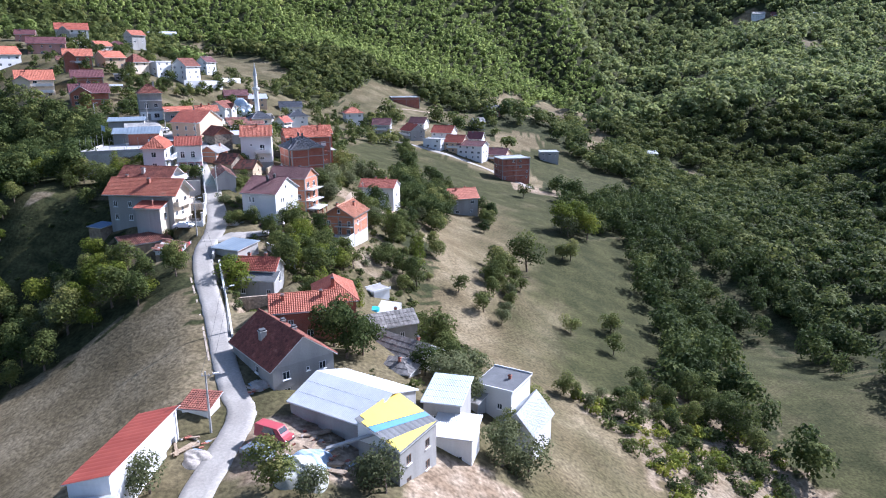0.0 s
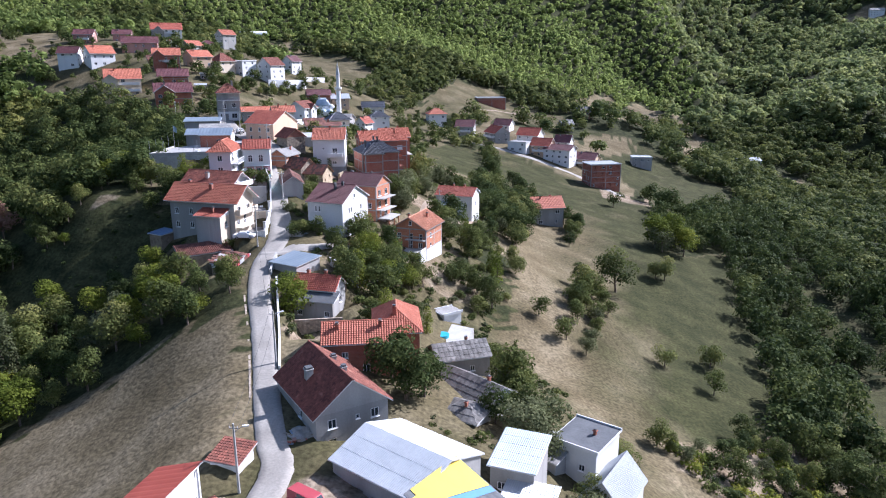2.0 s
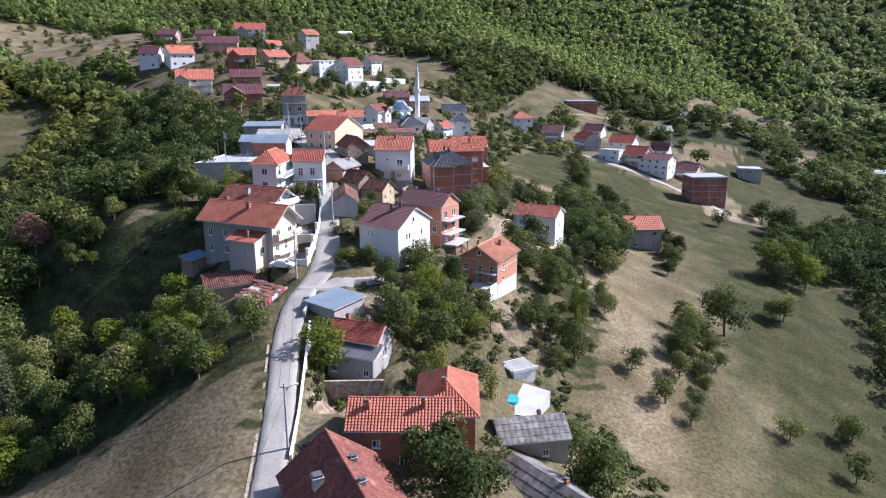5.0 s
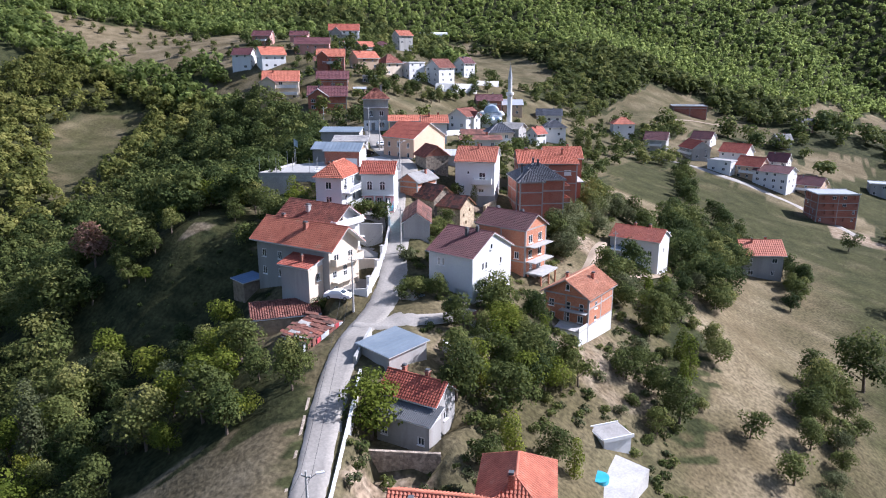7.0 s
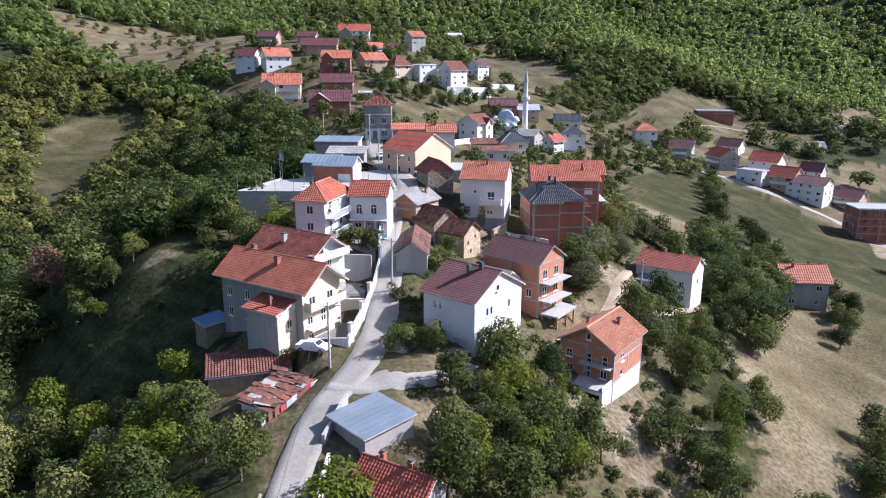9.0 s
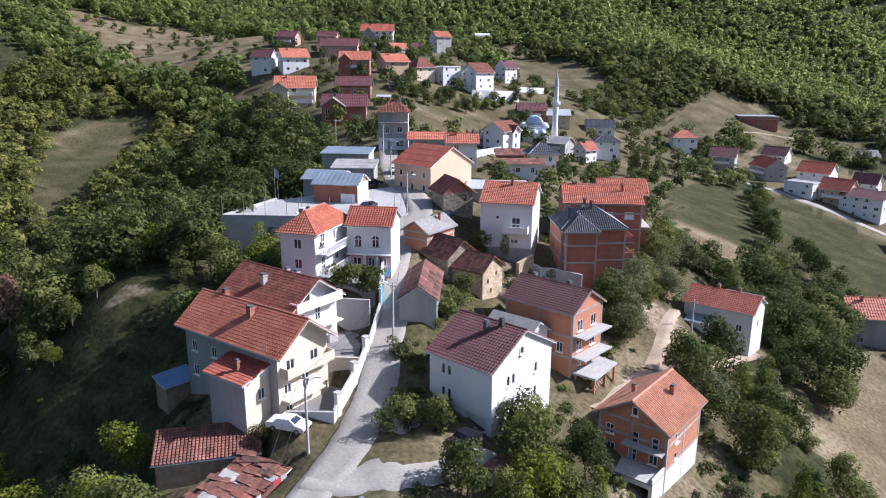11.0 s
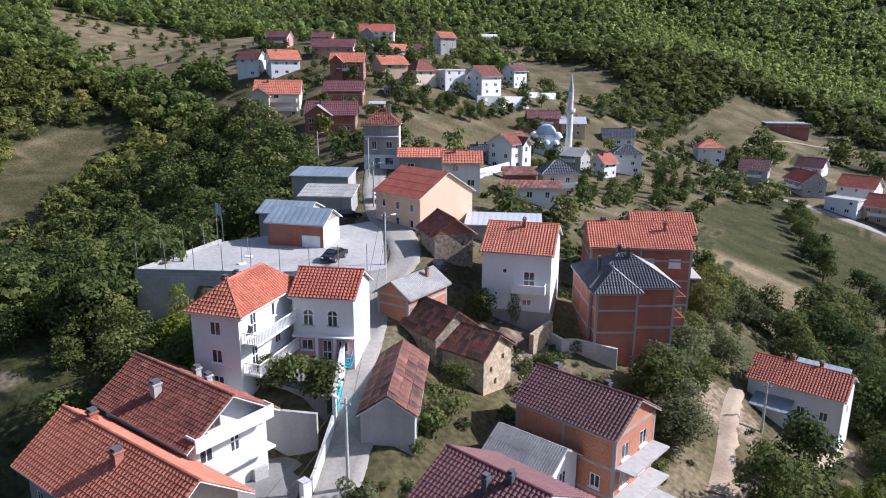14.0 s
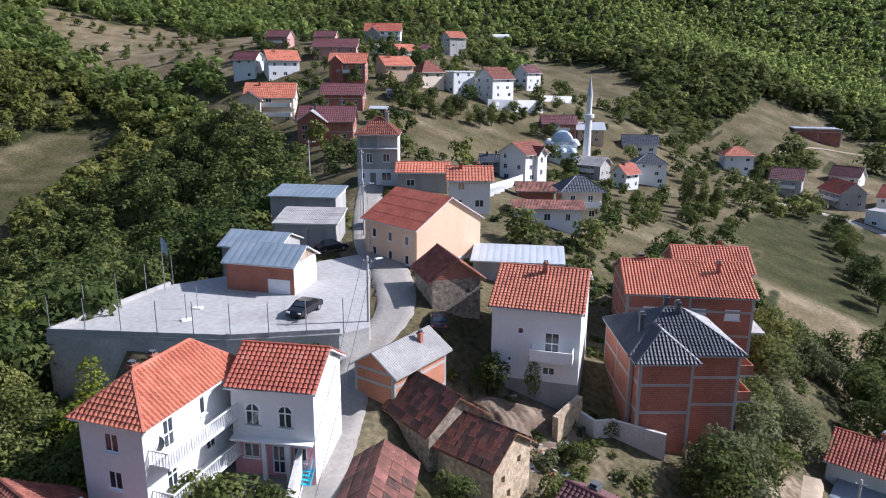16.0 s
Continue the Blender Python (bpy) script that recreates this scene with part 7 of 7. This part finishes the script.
KNOLL_TREES = [(-99, 158, 0.55), (-102, 161, 0.6), (-97, 163.5, 0.5), (-100, 154.5, 0.45), (-88.5, 163.5, 0.5), (-105, 156.5, 0.6), (-91.5, 166, 0.55), (-103, 150.5, 0.6), (-107, 152.5, 0.7), (-98.5, 150, 0.4), (-110, 148, 0.7), (-84, 168, 0.75), (-88, 169, 0.65), (-92, 170, 0.65), (-80.6, 168.2, 0.6), (-82, 171, 0.5), (-96, 172, 0.7), (-100, 170.6, 0.9), (-92.4, 169.6, 0.75), (-79, 164.4, 0.8), (-106, 169, 0.9), (-98, 177.6, 1.0), (-103, 175, 1.0), (-108, 171, 0.9)]
for n, (tx, ty, sz) in enumerate(KNOLL_TREES):
    tree(("broad", "lime", "dusky", "broad")[n % 4], tx, ty, sz)
MEADOW_TREES = [("broad", 26.3, 209, 1.3), ("orchard", 3.8, 166, 1.0), ("orchard", 33.4, 170, 1.05), ("orchard", 46, 179, 1.15), ("orchard", 43, 163, 1.1), ("orchard", 47.5, 181, 1.0), ("broad", 44, 231, 0.75), ("broad", 41, 230, 0.6),
                ("broad", 16, 199, 0.75), ("broad", 15, 189, 0.75), ("broad", 13.5, 181, 0.75), ("broad", 13, 172, 0.6), ("broad", 18, 194, 0.7), ("orchard", 10, 161, 1.1), ("orchard", 38, 322, 1.3), ("lime", 46, 262, 1.5), ("lime", 51, 268, 1.6), ("willow", 48, 259, 1.2), ("lime", 56, 262, 1.2)]
for kd, tx, ty, s in MEADOW_TREES + [("broad", -1.5, 116, 0.9), ("willow", 1.5, 104, 1.05), ("willow", 4.5, 108, 0.95), ("broad", 13.5, 110, 0.6), ("shrub", 17.5, 178, 1.4), ("shrub", 14, 186, 1.4), ("shrub", 16.5, 192, 1.3)]:
    tree(kd, tx, ty, s * 1.2)
ROADSIDE = [("broad", -18.2, 64.4, 0.75), ("willow", -31.4, 65.0, 0.8), ("willow", -6.5, 68.2, 0.95), ("willow", -14, 63.6, 0.6), ("broad", 9.6, 94.0, 0.6), ("willow", 12.0, 86.5, 1.05), ("willow", 8.0, 84.4, 1.0), ("dusky", -15.2, 101.4, 1.0), ("dusky", -17.6, 104.4, 0.9), ("dusky", -13.0, 104.0, 0.8),
            ("lime", -39.2, 124.2, 1.15), ("willow", 2.8, 100.4, 0.95), ("broad", 0.6, 108.6, 0.8), ("spruce", -0.6, 121.0, 1.0), ("lime", -2.6, 117.6, 0.8), ("broad", -1.0, 113.4, 0.8), ("broad", 15.5, 107.5, 0.7), ("broad", -4.6, 128.4, 0.7), ("dusky", -3.0, 105.0, 0.6), ("broad", -42.6, 152.6, 0.5), ("orchard", -47.2, 149.4, 0.7), ("shrub", -46.0, 153.0, 1.0),
            ("willow", -36.4, 151.4, 0.8), ("broad", -33.6, 154.4, 0.85), ("broad", -36.8, 147.0, 0.7), ("orchard", -58.8, 145.4, 0.85), ("shrub", -60.6, 167.6, 1.5), ("shrub", -62.6, 167.2, 1.4), ("shrub", -64.4, 167.0, 1.2), ("dry_shrub", -52.0, 160.8, 1.2), ("broad", -75.4, 166.4, 0.75), ("lime", -77.6, 169.4, 0.95), ("lime", -74.6, 172.4, 0.8), ("sapling", -81, 172, 0.9), ("lime", -72.4, 166.8, 0.6), ("broad", -79.6, 163.4, 0.85),
            ("lime", -90.5, 168.5, 0.7), ("rusty", -118.5, 157, 1.35), ("pale_poplar", -88.9, 117.7, 1.0), ("sapling", -53.0, 198.2, 0.55), ("orchard", -50.5, 174.5, 0.9), ("shrub", -51.2, 172.0, 1.2), ("shrub", -46.6, 186.6, 1.2)]
for kd, tx, ty, s in ROADSIDE:
    tree(kd, tx, ty, s)
HEDGE = [(-142.7, 325.7), (-138.4, 328), (-135.2, 333.1), (-133.2, 340.8), (-128.9, 344.5), (-126.2, 347.3), (-125.2, 354.3), (-125.5, 367.3), (-122.8, 376.5), (-120.7, 388.5), (-118.1, 400.5), (-143, 334.2), (-140.4, 339), (-137, 344.1), (-134.1, 348.8), (-130.9, 355.3), (-129.5, 366)]
for n, (tx, ty) in enumerate(HEDGE):
    tree(("broad", "dusky", "broad", "orchard")[n % 4], tx, ty, 0.5 + 0.1 * (n % 4) + (0.3 if n % 4 == 3 else 0))
for n, (tx, ty) in enumerate([(-22.3, 366.9), (-18.9, 345.7), (-16.5, 322.7), (-13.9, 307.4), (-20.2, 353), (-12.7, 316), (-20, 376), (-17.5, 360), (-16, 336), (-14.6, 330)]):
    tree(("dusky", "broad", "dusky")[n % 3], tx, ty, 0.7 + 0.1 * (n % 4))
for n, (tx, ty) in enumerate([(15.9, 181.2), (17.4, 175.8), (20.9, 195.7), (17.5, 170.6), (14.2, 158.1), (21.6, 184.9), (12.9, 178.7), (15.9, 164.3), (20, 189)]):
    tree(("broad", "willow", "orchard")[n % 3], tx, ty, 0.5 + 0.1 * (n % 3) + (0.4 if n % 3 == 2 else 0))
for n, (tx, ty) in enumerate([(26.5, 127.4), (33, 131.6), (37, 131.2), (43.6, 143.8), (44.6, 140), (45.4, 133.8), (47, 129.3), (37.1, 126.1), (33.9, 127.5), (28.8, 125), (49, 139.2), (24.3, 128.2), (49.7, 127.6), (40, 128), (41, 136), (52, 133)]):
    tree(("broad", "willow", "dusky", "broad")[n % 4], tx, ty, 0.42 + 0.09 * (n % 4))
for n, (tx, ty) in enumerate([(58.4, 148.9), (59.1, 140.9), (60.7, 135.9), (62.1, 131.3), (64.6, 127.3), (58.9, 157.5), (60.9, 167.2), (56, 144), (67, 184.2), (71, 202.9), (74, 220.7), (76, 236), (63, 175), (57, 136), (62.2, 152.2), (64, 160)]):
    tree(("dusky", "broad", "dusky")[n % 3], tx, ty, 0.65 + 0.12 * (n % 4))
FLANK = [(-35, 129), (-26, 121), (-17, 130), (-9, 146), (-3, 166), (-5, 192), (-14, 205), (-19, 196), (-17, 178), (-19, 162), (-29, 160), (-33, 146)]
x, y = scatter(-40, 2, 118, 210, 4.3, 31, lambda x, y: inside(FLANK, x, y) & ~((np.abs(x + 24) < 7) & (np.abs(y - 168) < 9)) & (np.hypot(x + 15, y - 142) > 7.5) & (np.hypot(x + 36, y - 127) > 6.5))
SCRUB = [(-25, 164), (-19, 178), (-12, 172), (-11, 153), (-17, 144), (-25, 150)]
bushy = inside(SCRUB, x, y)
for n, (tx, ty) in enumerate(zip(x, y)):
    if bushy[n]:
        tree(("dry_shrub", "shrub", "dry_shrub", "orchard")[n % 4], tx, ty, 0.8 + 0.12 * (n % 4))
    else:
        tree(("broad", "willow", "sapling", "lime", "sapling", "shrub", "dry_shrub", "willow")[(n * 5 + n // 3) % 8], tx, ty, 0.55 + 0.11 * (n % 5))
BAND = [(-43, 208), (-39, 233), (-32, 246), (-28, 216), (-27, 194), (-34, 190), (-39, 200)]
near_wall = lambda x, y: np.min([np.hypot(x + 42, y - 207) - 2.2, np.hypot(x + 43, y - 221) - 3, np.hypot(x + 41, y - 231) - 1, np.hypot(x + 20, y - 218) - 1, np.hypot(x + 39, y - 180) - 1.5], axis=0) > 5.5  # noqa: E731
x, y = scatter(-48, -16, 186, 248, 3.6, 33, lambda x, y: inside(BAND, x, y) & near_wall(x, y))
thicket("dense grey-green bushes and trees beside the block houses", [(("willow", "willow", "broad", "willow", "dry_shrub")[n % 5], tx, ty, 0.7 + 0.1 * (n % 4)) for n, (tx, ty) in enumerate(zip(x, y))], 801)
SLOPE = [(-24, 194), (-18, 212), (-8, 198), (-1, 183), (-2, 166), (-18, 150), (-19, 174)]
x, y = scatter(-26, 2, 148, 214, 4.4, 51, lambda x, y: inside(SLOPE, x, y) & ~inside(FLANK, x, y) & ~inside(SCRUB, x, y) & near_wall(x, y))
thicket("dense trees on the slope below the track", [(("dusky", "broad", "dusky", "willow", "broad")[n % 5], tx, ty, 0.65 + 0.1 * (n % 4)) for n, (tx, ty) in enumerate(zip(x, y))], 811)
WH_SLOPE = [(-36, 158), (-29, 160), (-23, 146), (-29, 134), (-35, 142)]
x, y = scatter(-40, -20, 132, 162, 3.4, 53, lambda x, y: inside(WH_SLOPE, x, y) & (np.hypot(x + 34.6, y - 150.6) > 2.5))
for n, (tx, ty) in enumerate(zip(x, y)):
    tree(("broad", "willow", "dusky", "lime")[n % 4], tx, ty, 0.5 + 0.1 * (n % 4))
RIM = [(-6, 205), (-10, 226), (-16, 240), (-26, 252), (-36, 246), (-28, 236), (-14, 228), (-14, 212)]
x, y = scatter(-40, 0, 200, 256, 4.6, 35, lambda x, y: inside(RIM, x, y))
thicket("trees crowded along the meadow rim", [(("dusky", "broad", "willow", "broad")[n % 4], tx, ty, 0.6 + 0.12 * (n % 4)) for n, (tx, ty) in enumerate(zip(x, y))], 821)
for tx, ty, s in [(-4, 262, 1.0), (-1, 268, 1.1), (14, 266, 0.8), (16, 260, 0.7), (2, 256, 0.9), (0, 250, 1.0), (-3, 244, 0.9), (-4, 300, 0.8), (-2, 290, 0.9), (2, 282, 0.8), (4, 275, 0.7), (-6, 308, 0.8)]:
    tree("dusky", tx, ty, s)
DARK_MASS = [(-18, 283), (-4, 266), (0, 266), (2, 240), (-2, 206), (-11, 217), (-16, 233)]
x, y = scatter(-20, 8, 204, 286, 5.2, 55, lambda x, y: inside(DARK_MASS, x, y) & ~inside(RIM, x, y))
thicket("dark trees crowded above the meadow", [(("dusky", "dusky", "broad")[n % 3], tx, ty, 0.75 + 0.12 * (n % 4)) for n, (tx, ty) in enumerate(zip(x, y))], 831)
for n, (tx, ty) in enumerate([(15, 255), (18, 259), (16.5, 247), (14.6, 240), (17.5, 251), (19, 262)]):
    tree(("broad", "dusky")[n % 2], tx, ty, 0.6 + 0.08 * (n % 3))
for n, (tx, ty) in enumerate([(-48.6, 154.6), (-46.6, 154.2), (-45.2, 151.0), (-47.4, 152.4), (-56, 189.4), (-52.6, 187.0), (-50.4, 184.4), (-49.0, 190.2), (-46.8, 193.2), (-45.4, 199.2), (-48.8, 197.2), (-56.4, 195.6), (-50.6, 168.6), (-49.0, 165.0), (-52.0, 178.6)]):
    tree(("shrub", "dry_shrub", "orchard")[n % 3], tx, ty, 0.6 + 0.12 * (n % 4))
# gardens between the middle and upper houses, too many to count
HOMES = np.array([(h[0], h[1]) for h in FAR_UPPER + FAR_MIDDLE + FAR_WHITE + FAR_LOWER + FAR_HAMLET] + [(-42, 207), (-43, 221), (-41, 230), (-75, 217), (-63, 219), (-100, 226), (-102, 360), (-95, 361), (-54, 203), (-88, 268), (-92, 284), (-97, 240), (-90, 230), (-106, 254)])


def garden(x, y):
    free = np.min(np.hypot(HOMES[:, 0][:, None] - x.ravel(), HOMES[:, 1][:, None] - y.ravel()), axis=0).reshape(x.shape) > 9
    return inside(VILLAGE_PLOT, x, y) & ~inside(MOSQUE_MEADOW, x, y) & free


GARDEN_STOCK = [crown_data(700 + i, 6.0, 2.7, 320, 0.72, 11, "round", 0.05) for i in range(6)]
x, y = scatter(-270, -30, 236, 470, 7.5, 37, garden)
k = np.random.RandomState(5).uniform(size=len(x)) < 0.62
plant("garden_trees", "scattered fruit trees and bushes in village gardens", x[k], y[k], GARDEN_STOCK, "leaf_dark", 38, 0.45, 1.25)
for tx, ty in [(-58, 338), (-55, 340), (-61, 345), (-52, 346)]:
    tree("poplar", tx, ty, 1.0)
r = np.random.RandomState(8)
tx, ty = r.uniform(-400, -250, 70), r.uniform(352, 440, 70)
k = inside(UPPER_FIELD, tx, ty)
plant("field_trees", "scattered small trees in the upper dry field", tx[k], ty[k], GARDEN_STOCK, "leaf", 45, 0.4, 1.0)
x, y = scatter(0, 100, 40, 145, 2.7, 39, lambda x, y: inside(SCREE, x, y) & (x > 17) & (np.sin(x / 4.2 + y / 9) + np.sin(y / 6.5 - x / 11) > -0.75))
k = np.random.RandomState(6).uniform(size=len(x)) < 0.8
sx, sy = x[k], y[k]
odd = np.arange(len(sx)) % 5 < 2
plant("shrubs", "rough green scrub on the stony slope", sx[odd], sy[odd], [crown_data(760 + i, 1.9, 2.0, 220, 0.5, 9, "round", 0.0) for i in range(5)], "leaf_light", 40, 0.4, 1.2)
plant("shrubs", "dense low bushes on the stony slope", sx[~odd], sy[~odd], [crown_data(760 + i, 1.9, 2.0, 220, 0.5, 9, "round", 0.0) for i in range(5)], "leaf", 42, 0.4, 1.2)
# the wooded edge of the ravine beside the field
x, y = scatter(-110, -50, 100, 175, 5.4, 41, lambda x, y: woodland(x, y) & (np.hypot(x + 40, y - 110) <= 62) & (np.min(np.hypot(ROAD_LINE[:, 0][:, None] - x.ravel(), ROAD_LINE[:, 1][:, None] - y.ravel()), axis=0).reshape(x.shape) > 4.5))
for n, (tx, ty) in enumerate(zip(x, y)):
    tree(("broad", "lime", "dusky", "broad", "willow", "lime")[(n * 7 + n // 4) % 6], tx, ty, 0.6 + 0.1 * (n % 5))

# weeds and low bushes on open plots
HOUSE_SPOTS = np.array([(o.matrix_world.translation.x, o.matrix_world.translation.y) for o in scene.objects if o.parent is None and o.type == "EMPTY" and o.name.split(".")[0] in ("house", "house_wing", "workshop", "cottage", "barn", "garage", "shed", "annex", "unfinished_house", "lean_to", "storehouse", "hut")])


def open_plot(x, y):
    xf, yf = x.ravel(), y.ravel()
    free = np.min(np.hypot(HOUSE_SPOTS[:, 0][:, None] - xf, HOUSE_SPOTS[:, 1][:, None] - yf), axis=0) > 6.2
    off = np.min(np.hypot(ROAD_LINE[:, 0][:, None] - xf, ROAD_LINE[:, 1][:, None] - yf), axis=0) > 3.2
    for cx, cy, cr in ((-32.6, 178.8, 6.2), (-56.8, 151.7, 5), (-59.3, 160.4, 5), (-62.8, 170.2, 5), (-15, 139, 7)):
        off &= np.hypot(xf - cx, yf - cy) > cr
    for l in TRACKS:
        off &= np.min(np.hypot(l[:, 0][:, None] - xf, l[:, 1][:, None] - yf), axis=0) > 2
    clump = np.sin(xf / 3.1 + 1) * np.sin(yf / 4.3) + np.sin(xf / 7 + yf / 5) > -0.5
    return ((free & off & clump) & ~inside(SQUARE, xf, yf)).reshape(x.shape) & inside(VILLAGE_PLOT, x, y)


WEED_STOCK = [crown_data(740 + i, 0.9, 0.9, 120, 0.3, 6, "round", 0.0) for i in range(6)]
x, y = scatter(-100, 10, 90, 250, 1.7, 61, open_plot)
k = np.random.RandomState(9).uniform(size=len(x)) < 0.7
x, y = x[k], y[k]
half = np.arange(len(x)) % 3 == 0
plant("weeds", "low green weeds and brambles on rough plots", x[~half], y[~half], WEED_STOCK, "leaf", 62, 0.5, 1.5)
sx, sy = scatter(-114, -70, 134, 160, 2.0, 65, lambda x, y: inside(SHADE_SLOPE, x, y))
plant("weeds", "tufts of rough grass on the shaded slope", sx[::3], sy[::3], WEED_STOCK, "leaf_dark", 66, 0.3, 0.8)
plant("weeds", "low dry grey-green weeds on rough plots", x[half], y[half], WEED_STOCK, "leaf_grey", 63, 0.4, 1.2)


# ---- woods ----
def far_hill(x, y):
    z = np.atleast_1d(ground(x, y, False))
    d = np.hypot(x, y - 40)
    return woodland(x, y) & (z < 78 + 0.125 * d)


x, y = scatter(-330, -58, 60, 330, 5.6, 11, lambda x, y: woodland(x, y) & (np.hypot(x + 116.5, y - 154) > 6.5) & (np.hypot(x - -88.9, y - 117.7) > 4) & (np.hypot(x + 40, y - 110) > 62) & (x + 0.3 * y > -320))
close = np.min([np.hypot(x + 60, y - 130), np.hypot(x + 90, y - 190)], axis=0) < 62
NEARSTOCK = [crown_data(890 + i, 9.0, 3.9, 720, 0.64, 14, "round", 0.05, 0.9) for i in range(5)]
# shade of the gully is put into these trees by the darker leaf colour
gully_shaded = close & (y > 162)
plant("woods", "trees close below the square, gully shade put into their leaf colour", x[gully_shaded], y[gully_shaded], NEARSTOCK, "leaf_dark", 33, 0.65, 1.15)
plant("woods", "mixed green trees on the near ravine side", x[close & ~gully_shaded], y[close & ~gully_shaded], NEARSTOCK, "leaf", 34, 0.6, 1.05)
x, y = x[~close], y[~close]
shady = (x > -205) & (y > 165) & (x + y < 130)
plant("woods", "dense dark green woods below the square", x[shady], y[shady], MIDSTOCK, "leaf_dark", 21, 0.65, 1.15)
back = ~shady & (np.hypot(x + 40, y - 110) > 175)
front = ~shady & ~back
plant("woods", "mixed sunlit broad-leaved woods on the ravine slopes", x[front], y[front], MIDSTOCK, "leaf", 26, 0.6, 1.1)
plant("woods", "mixed sunlit broad-leaved woods further up the ravine", x[back], y[back], [crown_data(910 + i, 9.0, 3.9, 170, 1.3, 10, "round", 0.05, 0.6) for i in range(7)], "leaf_olive", 29, 0.6, 1.15)
x, y = scatter(-440, -20, 330, 490, 7.0, 12, lambda x, y: far_hill(x, y))
east = x > -140
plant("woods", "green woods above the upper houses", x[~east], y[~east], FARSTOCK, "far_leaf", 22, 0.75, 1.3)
plant("woods", "dark green trees above the hamlet", x[east], y[east], VALESTOCK, "leaf", 35, 0.45, 0.8)


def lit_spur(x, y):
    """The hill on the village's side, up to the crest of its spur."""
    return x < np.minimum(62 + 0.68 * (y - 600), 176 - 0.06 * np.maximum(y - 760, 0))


x, y = scatter(-330, 70, 490, 625, 7.4, 19, lambda x, y: far_hill(x, y) & lit_spur(x, y) & (y < 606 + 0.1 * x + 8 * np.sin(x / 17)))
plant("woods", "taller dark trees along the foot of the hill", x, y, BIGSTOCK, "leaf", 30, 0.6, 1.1)
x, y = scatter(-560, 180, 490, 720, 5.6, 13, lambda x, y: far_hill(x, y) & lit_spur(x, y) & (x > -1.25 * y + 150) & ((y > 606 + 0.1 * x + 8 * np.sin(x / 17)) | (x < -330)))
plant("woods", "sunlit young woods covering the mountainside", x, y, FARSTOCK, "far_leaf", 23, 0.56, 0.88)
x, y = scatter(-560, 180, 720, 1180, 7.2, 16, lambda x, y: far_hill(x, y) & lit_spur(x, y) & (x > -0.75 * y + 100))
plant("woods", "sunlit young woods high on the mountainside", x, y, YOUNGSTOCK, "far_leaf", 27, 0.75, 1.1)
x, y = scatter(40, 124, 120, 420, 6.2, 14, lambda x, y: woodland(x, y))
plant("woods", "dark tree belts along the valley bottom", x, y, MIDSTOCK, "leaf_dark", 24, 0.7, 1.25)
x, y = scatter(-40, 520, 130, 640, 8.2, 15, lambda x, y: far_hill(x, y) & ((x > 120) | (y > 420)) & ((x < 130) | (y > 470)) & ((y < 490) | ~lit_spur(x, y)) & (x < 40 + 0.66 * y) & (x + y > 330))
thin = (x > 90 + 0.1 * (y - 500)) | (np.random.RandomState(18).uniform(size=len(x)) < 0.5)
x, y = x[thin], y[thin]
# the shadow over the valley is painted with the darker leaf colour
plant("woods", "broad-leaved woods in the valley, shade put into their leaf colour", x, y, VALESTOCK, "leaf_dark", 25, 0.7, 1.35)
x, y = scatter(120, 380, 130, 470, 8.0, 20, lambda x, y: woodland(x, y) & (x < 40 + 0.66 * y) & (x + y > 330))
# same painted shadow on the valley floor's trees
plant("woods", "dense woods on the valley floor, shade put into their leaf colour", x, y, VALESTOCK, "leaf_dark", 31, 0.6, 1.15)
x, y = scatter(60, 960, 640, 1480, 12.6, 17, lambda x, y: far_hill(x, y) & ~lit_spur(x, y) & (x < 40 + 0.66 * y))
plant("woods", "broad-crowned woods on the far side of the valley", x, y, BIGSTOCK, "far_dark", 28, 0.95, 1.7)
